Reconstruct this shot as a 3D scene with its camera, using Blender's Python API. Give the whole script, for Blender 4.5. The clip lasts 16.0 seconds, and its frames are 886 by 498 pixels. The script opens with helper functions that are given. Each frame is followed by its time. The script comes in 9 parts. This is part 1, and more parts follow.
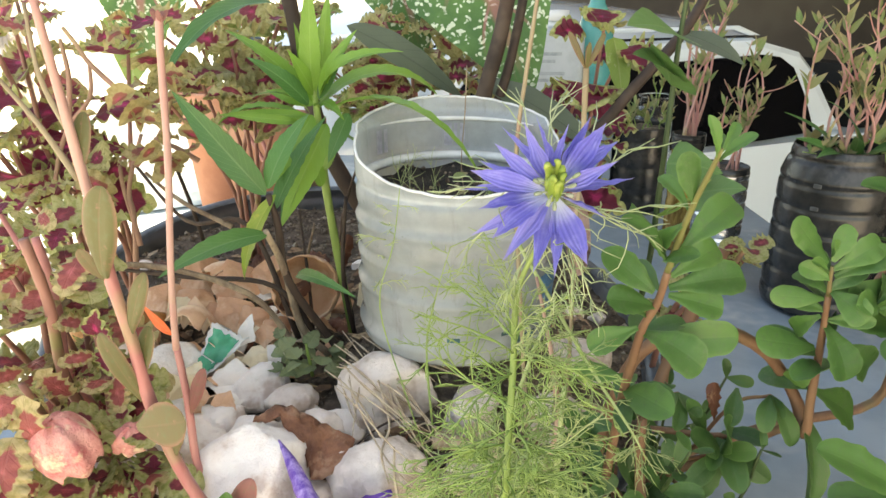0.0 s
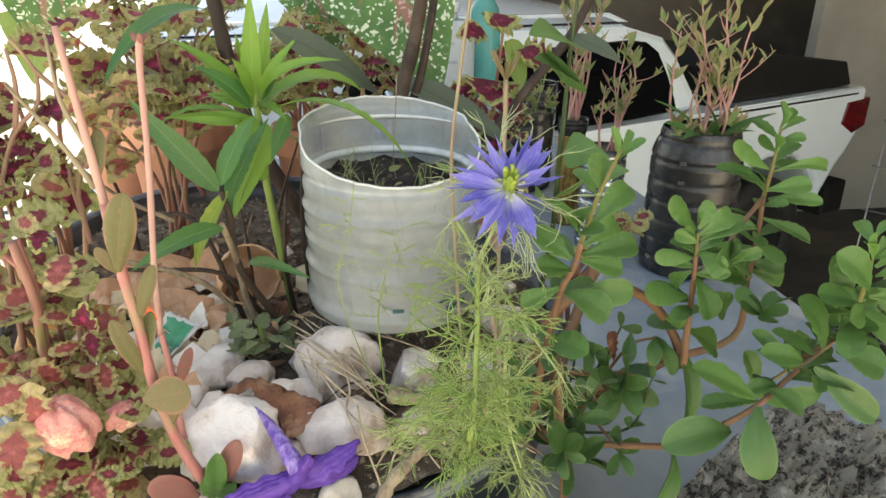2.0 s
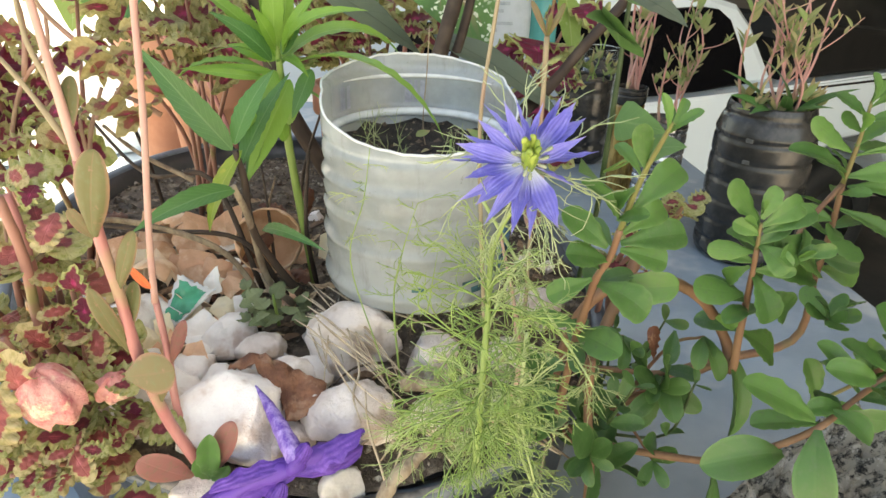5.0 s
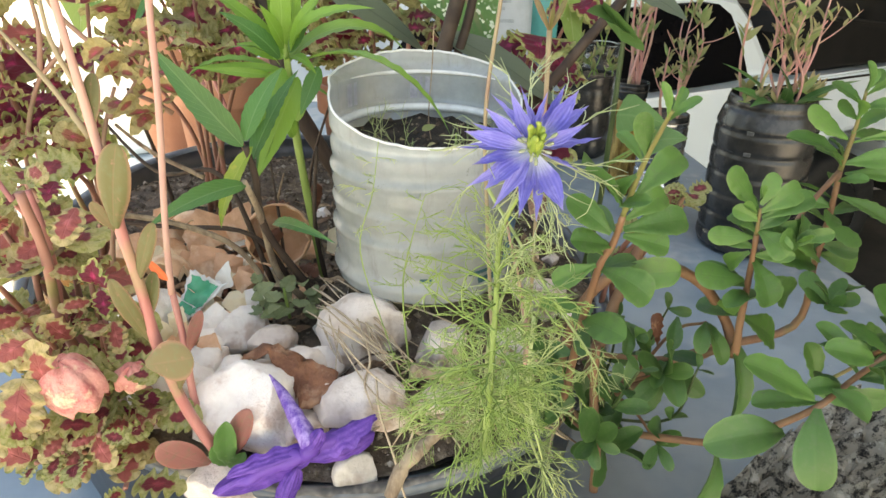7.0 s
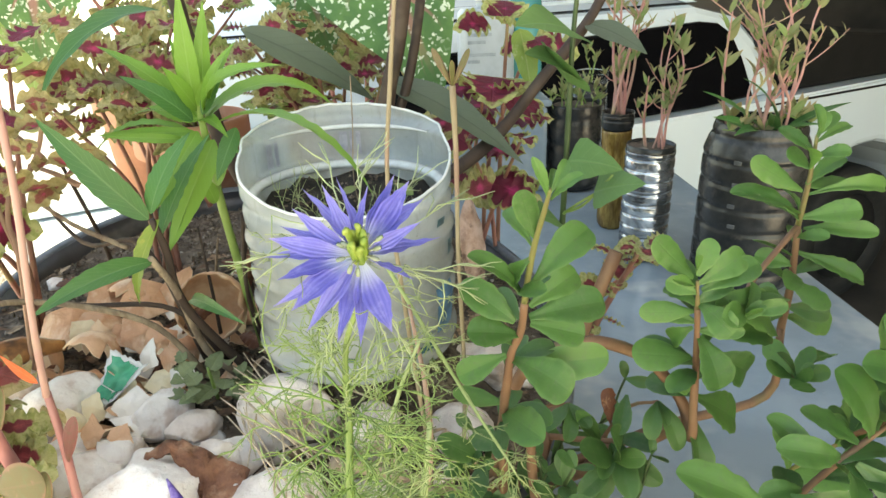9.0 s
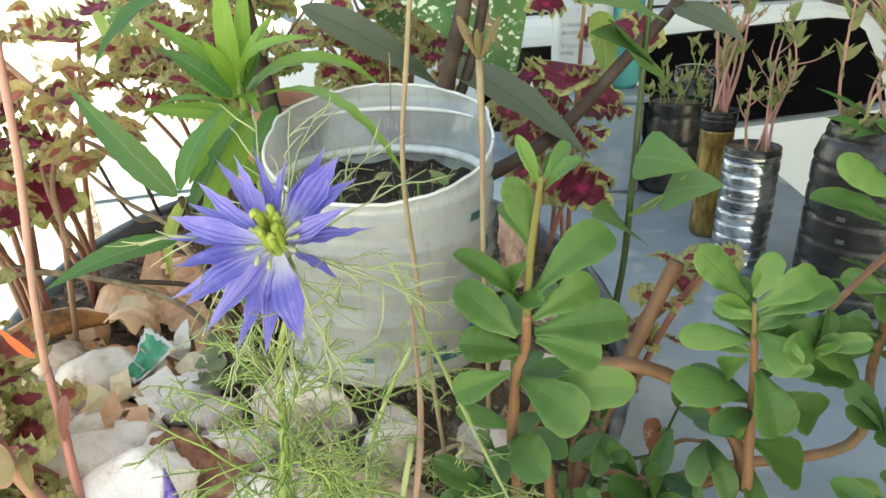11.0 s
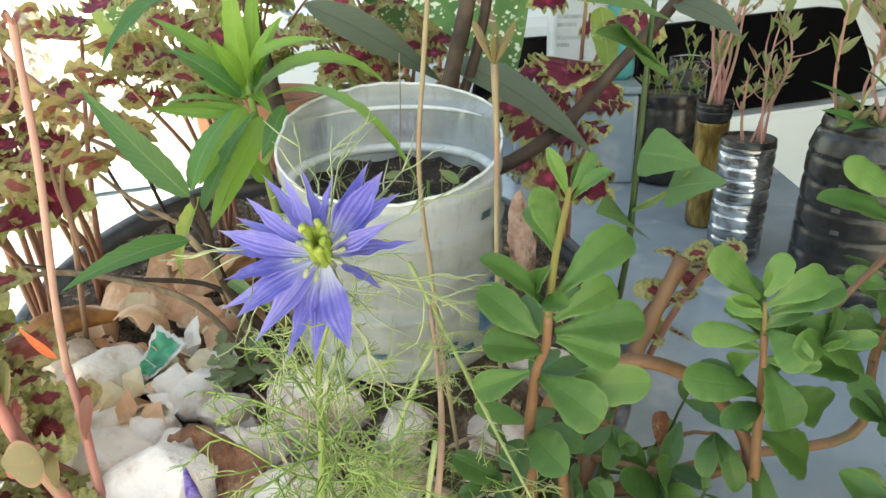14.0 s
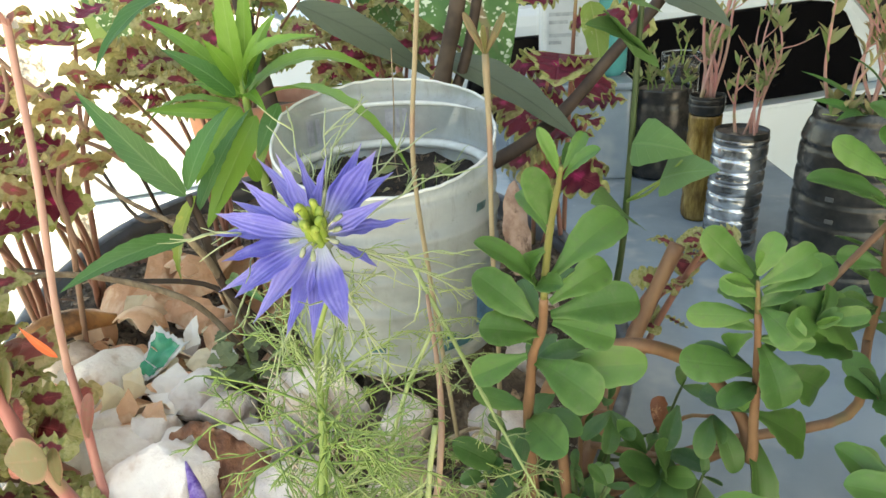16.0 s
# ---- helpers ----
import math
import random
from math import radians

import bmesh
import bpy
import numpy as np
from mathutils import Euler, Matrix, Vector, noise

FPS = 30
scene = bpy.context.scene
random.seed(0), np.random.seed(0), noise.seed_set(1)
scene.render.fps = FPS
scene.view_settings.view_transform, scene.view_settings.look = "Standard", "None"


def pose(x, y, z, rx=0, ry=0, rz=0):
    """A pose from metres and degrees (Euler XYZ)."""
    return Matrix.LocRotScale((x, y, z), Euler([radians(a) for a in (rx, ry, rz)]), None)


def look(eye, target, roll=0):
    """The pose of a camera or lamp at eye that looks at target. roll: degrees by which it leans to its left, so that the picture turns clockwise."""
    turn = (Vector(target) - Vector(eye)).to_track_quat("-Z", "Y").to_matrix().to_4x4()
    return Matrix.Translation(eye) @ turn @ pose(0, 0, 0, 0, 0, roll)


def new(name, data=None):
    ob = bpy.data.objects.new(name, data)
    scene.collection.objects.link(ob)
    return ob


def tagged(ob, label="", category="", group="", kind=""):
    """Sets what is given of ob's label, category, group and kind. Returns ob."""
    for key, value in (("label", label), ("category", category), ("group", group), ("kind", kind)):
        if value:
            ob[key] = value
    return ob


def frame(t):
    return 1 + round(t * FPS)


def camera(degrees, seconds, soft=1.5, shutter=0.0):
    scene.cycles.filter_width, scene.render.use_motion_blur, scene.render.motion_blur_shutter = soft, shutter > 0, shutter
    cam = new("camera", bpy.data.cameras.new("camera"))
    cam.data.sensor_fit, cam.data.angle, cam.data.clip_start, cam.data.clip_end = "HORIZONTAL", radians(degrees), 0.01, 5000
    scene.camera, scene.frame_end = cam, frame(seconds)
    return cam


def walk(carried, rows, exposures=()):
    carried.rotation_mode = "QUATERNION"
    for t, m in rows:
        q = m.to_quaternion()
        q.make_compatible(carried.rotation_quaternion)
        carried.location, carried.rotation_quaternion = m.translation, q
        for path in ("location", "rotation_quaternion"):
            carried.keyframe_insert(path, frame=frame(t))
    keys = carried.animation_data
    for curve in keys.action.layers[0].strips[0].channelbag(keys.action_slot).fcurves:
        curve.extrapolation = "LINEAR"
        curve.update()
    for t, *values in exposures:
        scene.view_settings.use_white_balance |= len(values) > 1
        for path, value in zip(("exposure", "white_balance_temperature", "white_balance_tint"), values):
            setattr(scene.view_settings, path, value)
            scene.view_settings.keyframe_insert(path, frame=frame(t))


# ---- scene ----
cam = camera(66.2, 16.0)
METRES, EYE, TILT, LEAN, TURN = 0.48, 1.50, -21.0, 0.0, 0.0
ROWS = [
    (0.0, 0.0, 0.0, 0.0, 0.0, 0.0, -0.0),
    (0.5, 0.0137, 0.005, -0.0039, 0.13, -0.12, 0.12),
    (1.0, -0.0247, -0.0213, 0.05, -0.79, -0.68, -0.26),
    (1.5, -0.0981, -0.1066, 0.0311, -6.66, -1.0, 0.92),
    (2.0, -0.077, -0.1305, 0.0037, -9.38, -1.79, 2.6),
    (2.5, -0.0451, -0.0984, 0.0129, -8.69, -2.24, 2.61),
    (3.0, 0.0003, -0.0394, 0.0142, -6.05, -3.21, 2.1),
    (3.5, 0.0041, -0.025, 0.0299, -5.38, -3.73, 1.05),
    (4.0, -0.0026, -0.0355, 0.0159, -5.15, -4.18, 0.37),
    (4.5, -0.0233, -0.0421, 0.0141, -4.9, -4.52, -0.11),
    (7.0, -0.0369, -0.0681, 0.003, -4.68, -4.59, 0.6),
    (7.5, -0.0012, -0.0492, 0.0124, -5.1, -4.31, 2.67),
    (8.0, 0.0161, -0.0314, -0.0016, -6.79, -4.12, 4.93),
    (8.5, 0.0363, -0.0528, 0.0106, -8.08, -3.54, 6.38),
    (9.0, 0.0912, 0.0152, 0.0492, -3.11, -2.3, 3.09),
    (11.5, 0.1685, 0.0978, 0.0404, 5.67, -2.44, -0.17),
    (12.0, 0.1388, 0.0908, 0.0512, 5.91, -2.43, -0.24),
    (12.5, 0.1472, 0.107, 0.0471, 5.28, -2.88, -0.28),
    (13.0, 0.1371, 0.1006, 0.052, 4.88, -3.02, -0.04),
    (13.5, 0.1491, 0.1002, 0.0483, 4.74, -3.4, -0.14),
    (14.0, 0.1467, 0.0805, 0.0549, 4.59, -3.34, 0.22),
    (14.5, 0.1522, 0.0689, 0.0505, 4.47, -3.24, 0.8),
    (15.0, 0.1489, 0.0914, 0.0406, 4.27, -3.52, 1.22),
    (15.5, 0.1481, 0.0704, 0.0452, 4.36, -3.22, 1.32),
    (16.0, 0.1487, 0.0747, 0.0431, 4.32, -3.1, 1.54),
]
walk(cam, [(t, pose(0, 0, EYE, TILT, LEAN, TURN) @ pose(METRES * x, METRES * y, METRES * z, 90 + pitch, roll, yaw)) for t, x, y, z, yaw, pitch, roll in ROWS],
     [(0.0, 2.01, 10100, 10), (1.0, 1.96, 10100, 10), (2.0, 1.82, 10100, 10), (3.0, 1.98, 10100, 10), (4.5, 2.08, 10100, 10), (8.0, 2.07, 10100, 10), (9.0, 2.18, 10100, 4), (11.5, 2.06, 10100, 4), (16.0, 2.04, 10100, 4)])

# ---- world, sun, exposure ----
world = bpy.data.worlds.new("world")
scene.world = world
world.use_nodes = True
SUN_EL, SUN_AZ = 66.0, 95.0          # degrees; the azimuth turns clockwise from +y
wn = world.node_tree.nodes
sky = wn.new("ShaderNodeTexSky")
sky.sky_type = "NISHITA"
sky.sun_disc = False
sky.sun_elevation = radians(SUN_EL)
sky.sun_rotation = radians(SUN_AZ)
world.node_tree.links.new(sky.outputs[0], wn["Background"].inputs[0])
wn["Background"].inputs[1].default_value = 0.15
sun_data = bpy.data.lights.new("sun", "SUN")
sun_data.energy, sun_data.angle, sun_data.color = 4.5, radians(0.6), (1.0, 0.95, 0.87)
sun = new("sun", sun_data)
_s = Vector((math.sin(radians(SUN_AZ)) * math.cos(radians(SUN_EL)), math.cos(radians(SUN_AZ)) * math.cos(radians(SUN_EL)), math.sin(radians(SUN_EL))))
sun.matrix_world = look(_s * 20, (0, 0, 0))

# ---- materials ----
MATS = {}


def material(name):
    m = bpy.data.materials.new(name)
    m.use_nodes = True
    MATS[name] = m
    nt = m.node_tree
    return m, nt, nt.nodes["Principled BSDF"]


def nd(nt, kind, **kw):
    n = nt.nodes.new("ShaderNode" + kind)
    for k, v in kw.items():
        if k in n.inputs:
            n.inputs[k].default_value = v
    return n


def mixc(nt, fac, a, b, mode="MIX"):
    n = nt.nodes.new("ShaderNodeMix")
    n.data_type = "RGBA"
    n.blend_type = mode
    for i, v in ((0, fac), (6, a), (7, b)):
        if isinstance(v, bpy.types.NodeSocket):
            nt.links.new(v, n.inputs[i])
        elif i == 0:
            n.inputs[0].default_value = v
        else:
            n.inputs[i].default_value = (*v, 1)
    return n.outputs[2]


def calc(nt, op, a, b=0.0, clamp=False):
    n = nt.nodes.new("ShaderNodeMath")
    n.operation, n.use_clamp = op, clamp
    for i, v in enumerate((a, b)):
        if isinstance(v, bpy.types.NodeSocket):
            nt.links.new(v, n.inputs[i])
        else:
            n.inputs[i].default_value = v
    return n.outputs[0]


def ramp(nt, v, lo, hi):
    n = nt.nodes.new("ShaderNodeMapRange")
    n.interpolation_type = "SMOOTHSTEP"
    nt.links.new(v, n.inputs[0])
    n.inputs[1].default_value, n.inputs[2].default_value = lo, hi
    return n.outputs[0]


def noise_of(nt, scale, detail=3.0, rough=0.6, coord="Object", dist=0.0):
    tc = nt.nodes.new("ShaderNodeTexCoord")
    n = nd(nt, "TexNoise", Scale=scale, Detail=detail, Roughness=rough, Distortion=dist)
    nt.links.new(tc.outputs[coord], n.inputs["Vector"])
    return n.outputs[0]


def bump(nt, p, height, strength, dist):
    b = nd(nt, "Bump", Strength=strength, Distance=dist)
    nt.links.new(height, b.inputs["Height"])
    nt.links.new(b.outputs[0], p.inputs["Normal"])


def rough_mat(name, a, b, scale, rough=0.7, fine=None, bumpd=0.001, bumps=0.5, c=None, cscale=None, metal=0.0, spec=0.5):
    """A surface of two mixed colours, stains of a third, and fine relief."""
    m, nt, p = material(name)
    n1 = noise_of(nt, scale, 5.0)
    col = mixc(nt, ramp(nt, n1, 0.35, 0.65), a, b)
    if c:
        col = mixc(nt, ramp(nt, noise_of(nt, cscale or scale * 0.3, 4.0, 0.65), 0.52, 0.66), col, c)
    nt.links.new(col, p.inputs["Base Color"])
    p.inputs["Roughness"].default_value = rough
    p.inputs["Metallic"].default_value = metal
    p.inputs["Specular IOR Level"].default_value = spec
    bump(nt, p, noise_of(nt, fine or scale * 4, 6.0, 0.7), bumps, bumpd)
    return m


def uv_parts(nt):
    uv = nt.nodes.new("ShaderNodeUVMap")
    sp = nt.nodes.new("ShaderNodeSeparateXYZ")
    nt.links.new(uv.outputs[0], sp.inputs[0])
    across = calc(nt, "ABSOLUTE", calc(nt, "SUBTRACT", calc(nt, "MULTIPLY", sp.outputs[0], 2.0), 1.0))
    return across, sp.outputs[1]


def thin(nt, p, m, amount):
    """Lets light through a leaf."""
    tr = nd(nt, "BsdfTranslucent")
    mx = nd(nt, "MixShader", Fac=amount)
    src = p.inputs["Base Color"].links[0].from_socket
    nt.links.new(src, tr.inputs[0])
    nt.links.new(p.outputs[0], mx.inputs[1])
    nt.links.new(tr.outputs[0], mx.inputs[2])
    nt.links.new(mx.outputs[0], nt.nodes["Material Output"].inputs[0])


def leaf_mat(name, base, other, vein, rough=0.45, veins=9.0, vamount=0.35, light=0.25, tip=None, blotch=None, smooth=False):
    m, nt, p = material(name)
    across, along = uv_parts(nt)
    info = nt.nodes.new("ShaderNodeObjectInfo")
    col = mixc(nt, info.outputs["Random"], base, other)
    col = mixc(nt, calc(nt, "MULTIPLY", ramp(nt, noise_of(nt, 5.0, 4.0), 0.45, 0.75), 0.45), col, other)
    if tip:
        col = mixc(nt, calc(nt, "MULTIPLY", ramp(nt, along, 0.55, 1.05), 0.7), col, tip)
    if blotch:
        col = mixc(nt, ramp(nt, noise_of(nt, 3.0, 5.0, 0.7), 0.56, 0.66), col, blotch)
    mid = calc(nt, "SUBTRACT", 1.0, ramp(nt, across, 0.02, 0.1), clamp=True)
    wave = calc(nt, "SINE", calc(nt, "MULTIPLY", calc(nt, "SUBTRACT", along, calc(nt, "MULTIPLY", across, 0.22)), veins * 6.283))
    side = ramp(nt, wave, 0.86, 1.0)
    v = calc(nt, "MAXIMUM", mid, calc(nt, "MULTIPLY", side, 0.0 if smooth else 0.35))
    col = mixc(nt, calc(nt, "MULTIPLY", v, vamount), col, vein)
    nt.links.new(col, p.inputs["Base Color"])
    p.inputs["Roughness"].default_value = rough
    h = calc(nt, "SUBTRACT", calc(nt, "MULTIPLY", noise_of(nt, 30.0, 3.0), 0.4), v)
    if smooth:
        dull = mixc(nt, 0.6, base, (0.12, 0.17, 0.085))
        col = mixc(nt, calc(nt, "MULTIPLY", ramp(nt, noise_of(nt, 9.0, 5.0, 0.7), 0.48, 0.7), 0.55), col, dull)
        p.inputs["Specular IOR Level"].default_value = 0.45
        col2 = mixc(nt, calc(nt, "MULTIPLY", ramp(nt, across, 0.75, 1.0), 0.4), col, vein)
        nt.links.new(col2, p.inputs["Base Color"])
    bump(nt, p, h, 0.12 if smooth else 0.35, 0.001)
    thin(nt, p, m, light)
    return m


def coleus_mat(name, core, dark, rim, rim2, size=0.62):
    """A bright heart, a dark red field and a pale, uneven rim."""
    m, nt, p = material(name)
    across, along = uv_parts(nt)
    n = calc(nt, "MULTIPLY", calc(nt, "SUBTRACT", noise_of(nt, 4.5, 3.0, 0.6), 0.5), 0.75)
    a2 = calc(nt, "MULTIPLY", calc(nt, "SUBTRACT", along, 0.42), 1.75)
    r = calc(nt, "SQRT", calc(nt, "ADD", calc(nt, "MULTIPLY", across, across), calc(nt, "MULTIPLY", a2, a2)))
    info = nt.nodes.new("ShaderNodeObjectInfo")
    r = calc(nt, "ADD", calc(nt, "ADD", r, n), calc(nt, "MULTIPLY", info.outputs["Random"], 0.18))
    col = mixc(nt, ramp(nt, r, 0.05, 0.34), core, dark)
    green = mixc(nt, ramp(nt, noise_of(nt, 9.0, 3.0), 0.4, 0.65), rim, rim2)
    col = mixc(nt, ramp(nt, r, size, size + 0.12), col, green)
    mid = calc(nt, "SUBTRACT", 1.0, ramp(nt, across, 0.01, 0.07), clamp=True)
    wave = calc(nt, "SINE", calc(nt, "MULTIPLY", calc(nt, "SUBTRACT", along, calc(nt, "MULTIPLY", across, 0.3)), 38.0))
    v = calc(nt, "MAXIMUM", mid, calc(nt, "MULTIPLY", ramp(nt, wave, 0.75, 1.0), 0.5))
    nt.links.new(col, p.inputs["Base Color"])
    p.inputs["Roughness"].default_value = 0.55
    bump(nt, p, calc(nt, "SUBTRACT", noise_of(nt, 22.0, 3.0), v), 0.5, 0.0012)
    thin(nt, p, m, 0.3)
    return m


def caladium_mat():
    m, nt, p = material("caladium_leaf")
    across, along = uv_parts(nt)
    tc = nt.nodes.new("ShaderNodeTexCoord")
    vo = nd(nt, "TexVoronoi", Scale=27.0, Randomness=1.0)
    wob = nd(nt, "TexNoise", Scale=14.0, Detail=2.0)
    nt.links.new(tc.outputs["Object"], wob.inputs["Vector"])
    add = nt.nodes.new("ShaderNodeVectorMath")
    add.operation = "MULTIPLY_ADD"
    nt.links.new(wob.outputs["Color"], add.inputs[0])
    add.inputs[1].default_value = (0.1, 0.1, 0.1)
    nt.links.new(tc.outputs["Object"], add.inputs[2])
    nt.links.new(add.outputs[0], vo.inputs["Vector"])
    spot = calc(nt, "SUBTRACT", 1.0, ramp(nt, vo.outputs["Distance"], 0.26, 0.38), clamp=True)
    spot = calc(nt, "MULTIPLY", spot, ramp(nt, noise_of(nt, 6.0, 3.0), 0.34, 0.5))
    base = mixc(nt, ramp(nt, noise_of(nt, 4.0, 4.0), 0.35, 0.7), (0.05, 0.15, 0.04), (0.10, 0.24, 0.06))
    col = mixc(nt, spot, base, (0.66, 0.76, 0.6))
    mid = calc(nt, "SUBTRACT", 1.0, ramp(nt, across, 0.05, 0.16), clamp=True)
    wave = calc(nt, "SINE", calc(nt, "MULTIPLY", calc(nt, "SUBTRACT", along, calc(nt, "MULTIPLY", across, 0.4)), 20.0))
    v = calc(nt, "MAXIMUM", mid, calc(nt, "MULTIPLY", ramp(nt, wave, 0.93, 1.0), ramp(nt, calc(nt, "SUBTRACT", 1.0, across), 0.25, 0.7)))
    v = calc(nt, "MULTIPLY", v, ramp(nt, calc(nt, "SUBTRACT", 1.0, along), 0.05, 0.5))
    col = mixc(nt, calc(nt, "MULTIPLY", v, 0.6), col, (0.45, 0.13, 0.16))
    nt.links.new(col, p.inputs["Base Color"])
    p.inputs["Roughness"].default_value = 0.5
    bump(nt, p, calc(nt, "SUBTRACT", noise_of(nt, 20.0, 3.0), v), 0.4, 0.002)
    thin(nt, p, m, 0.14)
    return m


def petal_mat():
    """Violet-blue sepal, veined lengthwise, paler at its foot."""
    m, nt, p = material("nigella_petal")
    across, along = uv_parts(nt)
    info = nt.nodes.new("ShaderNodeObjectInfo")
    blue = mixc(nt, info.outputs["Random"], (0.135, 0.135, 0.54), (0.27, 0.265, 0.70))
    wave = calc(nt, "ADD", calc(nt, "MULTIPLY", across, 15.0), calc(nt, "MULTIPLY", noise_of(nt, 3.0, 2.0), 5.0))
    stripes = calc(nt, "SINE", wave)
    blue = mixc(nt, calc(nt, "MULTIPLY", ramp(nt, stripes, 0.1, 1.0), 0.35), blue, (0.085, 0.085, 0.5))
    blue = mixc(nt, calc(nt, "MULTIPLY", ramp(nt, noise_of(nt, 4.0, 4.0), 0.45, 0.7), 0.55), blue, (0.34, 0.34, 0.76))
    foot = calc(nt, "ADD", along, calc(nt, "MULTIPLY", info.outputs["Random"], 0.3))
    col = mixc(nt, ramp(nt, foot, 0.12, 0.5), (0.66, 0.70, 0.88), blue)
    col = mixc(nt, calc(nt, "MULTIPLY", ramp(nt, along, 0.8, 1.0), 0.6), col, (0.3, 0.27, 0.52))
    nt.links.new(col, p.inputs["Base Color"])
    p.inputs["Roughness"].default_value = 0.6
    bump(nt, p, stripes, 0.35, 0.0008)
    thin(nt, p, m, 0.3)
    return m


def violet_mat():
    m, nt, p = material("violet_petal")
    across, along = uv_parts(nt)
    st = calc(nt, "SINE", calc(nt, "ADD", calc(nt, "MULTIPLY", across, 21.0), calc(nt, "MULTIPLY", noise_of(nt, 6.0, 3.0), 6.0)))
    col = mixc(nt, ramp(nt, noise_of(nt, 7.0, 4.0), 0.35, 0.7), (0.1, 0.035, 0.32), (0.18, 0.075, 0.46))
    col = mixc(nt, calc(nt, "MULTIPLY", ramp(nt, st, 0.3, 1.0), 0.2), col, (0.08, 0.025, 0.28))
    nt.links.new(col, p.inputs["Base Color"])
    p.inputs["Roughness"].default_value = 0.55
    bump(nt, p, calc(nt, "ADD", calc(nt, "MULTIPLY", st, 0.25), noise_of(nt, 9.0, 4.0)), 0.5, 0.0015)
    thin(nt, p, m, 0.2)
    return m


def stem_mat(name, a, b, rough=0.5, scale=60.0, nodes_col=None):
    m, nt, p = material(name)
    tc = nt.nodes.new("ShaderNodeTexCoord")
    mp = nd(nt, "Mapping", Scale=(1.0, 1.0, 0.25))
    nt.links.new(tc.outputs["Object"], mp.inputs[0])
    n = nd(nt, "TexNoise", Scale=scale, Detail=4.0, Roughness=0.65)
    nt.links.new(mp.outputs[0], n.inputs["Vector"])
    col = mixc(nt, ramp(nt, n.outputs[0], 0.35, 0.68), a, b)
    if nodes_col:
        col = mixc(nt, ramp(nt, noise_of(nt, 22.0, 3.0), 0.55, 0.68), col, nodes_col)
    nt.links.new(col, p.inputs["Base Color"])
    p.inputs["Roughness"].default_value = rough
    bump(nt, p, n.outputs[0], 0.5, 0.0008)
    return m


def speckled(name, base, spots, scale, cover, rough=0.9, third=None):
    m, nt, p = material(name)
    n1 = noise_of(nt, scale, 6.0, 0.75)
    col = mixc(nt, ramp(nt, n1, cover, cover + 0.08), base, spots)
    if third:
        col = mixc(nt, ramp(nt, noise_of(nt, scale * 0.45, 5.0, 0.7), 0.55, 0.63), col, third)
    col = mixc(nt, calc(nt, "MULTIPLY", ramp(nt, noise_of(nt, scale * 5, 3.0), 0.4, 0.7), 0.5), col, base)
    nt.links.new(col, p.inputs["Base Color"])
    p.inputs["Roughness"].default_value = rough
    bump(nt, p, noise_of(nt, scale * 2.5, 8.0, 0.8), 0.9, 0.004)
    return m


def plastic_pot_mat():
    """Milky plastic with grey film, yellowed patches and dirt that has run down it."""
    m, nt, p = material("milky_plastic")
    tc = nt.nodes.new("ShaderNodeTexCoord")
    mp = nd(nt, "Mapping", Scale=(1.0, 1.0, 0.16))
    nt.links.new(tc.outputs["Object"], mp.inputs[0])
    run = nd(nt, "TexNoise", Scale=95.0, Detail=5.0, Roughness=0.7)
    nt.links.new(mp.outputs[0], run.inputs["Vector"])
    col = mixc(nt, ramp(nt, noise_of(nt, 18.0, 5.0, 0.65), 0.35, 0.7), (0.60, 0.66, 0.68), (0.42, 0.48, 0.50))
    col = mixc(nt, calc(nt, "MULTIPLY", ramp(nt, noise_of(nt, 14.0, 5.0, 0.65), 0.5, 0.68), 0.2), col, (0.50, 0.50, 0.30))
    col = mixc(nt, calc(nt, "MULTIPLY", ramp(nt, run.outputs[0], 0.54, 0.74), 0.4), col, (0.30, 0.31, 0.29))
    col = mixc(nt, calc(nt, "MULTIPLY", ramp(nt, noise_of(nt, 120.0, 6.0, 0.8), 0.6, 0.72), 0.5), col, (0.16, 0.17, 0.15))
    nt.links.new(col, p.inputs["Base Color"])
    p.inputs["Roughness"].default_value = 0.16
    bump(nt, p, noise_of(nt, 30.0, 3.0), 0.12, 0.002)
    p.inputs["Specular IOR Level"].default_value = 0.8
    thin(nt, p, m, 0.35)
    out = nt.nodes["Material Output"].inputs[0]
    clear, mx = nd(nt, "BsdfTransparent"), nd(nt, "MixShader", Fac=0.42)
    nt.links.new(out.links[0].from_socket, mx.inputs[1])
    nt.links.new(clear.outputs[0], mx.inputs[2])
    nt.links.new(mx.outputs[0], out)
    return m


def glint_mat():
    """Clear plastic crinkled in short level creases, its silvery reflections put into the colour."""
    m, nt, p = material("silver_glints")
    tc = nt.nodes.new("ShaderNodeTexCoord")
    mp = nd(nt, "Mapping", Scale=(1.0, 1.0, 1.5))
    nt.links.new(tc.outputs["Object"], mp.inputs[0])
    n = nd(nt, "TexNoise", Scale=30.0, Detail=2.0, Roughness=0.5, Distortion=0.8)
    nt.links.new(mp.outputs[0], n.inputs["Vector"])
    col = mixc(nt, ramp(nt, n.outputs[0], 0.42, 0.66), (0.30, 0.31, 0.32), (0.86, 0.88, 0.90))
    nt.links.new(col, p.inputs["Base Color"])
    p.inputs["Metallic"].default_value = 0.85
    p.inputs["Roughness"].default_value = 0.2
    bump(nt, p, n.outputs[0], 0.6, 0.004)
    return m


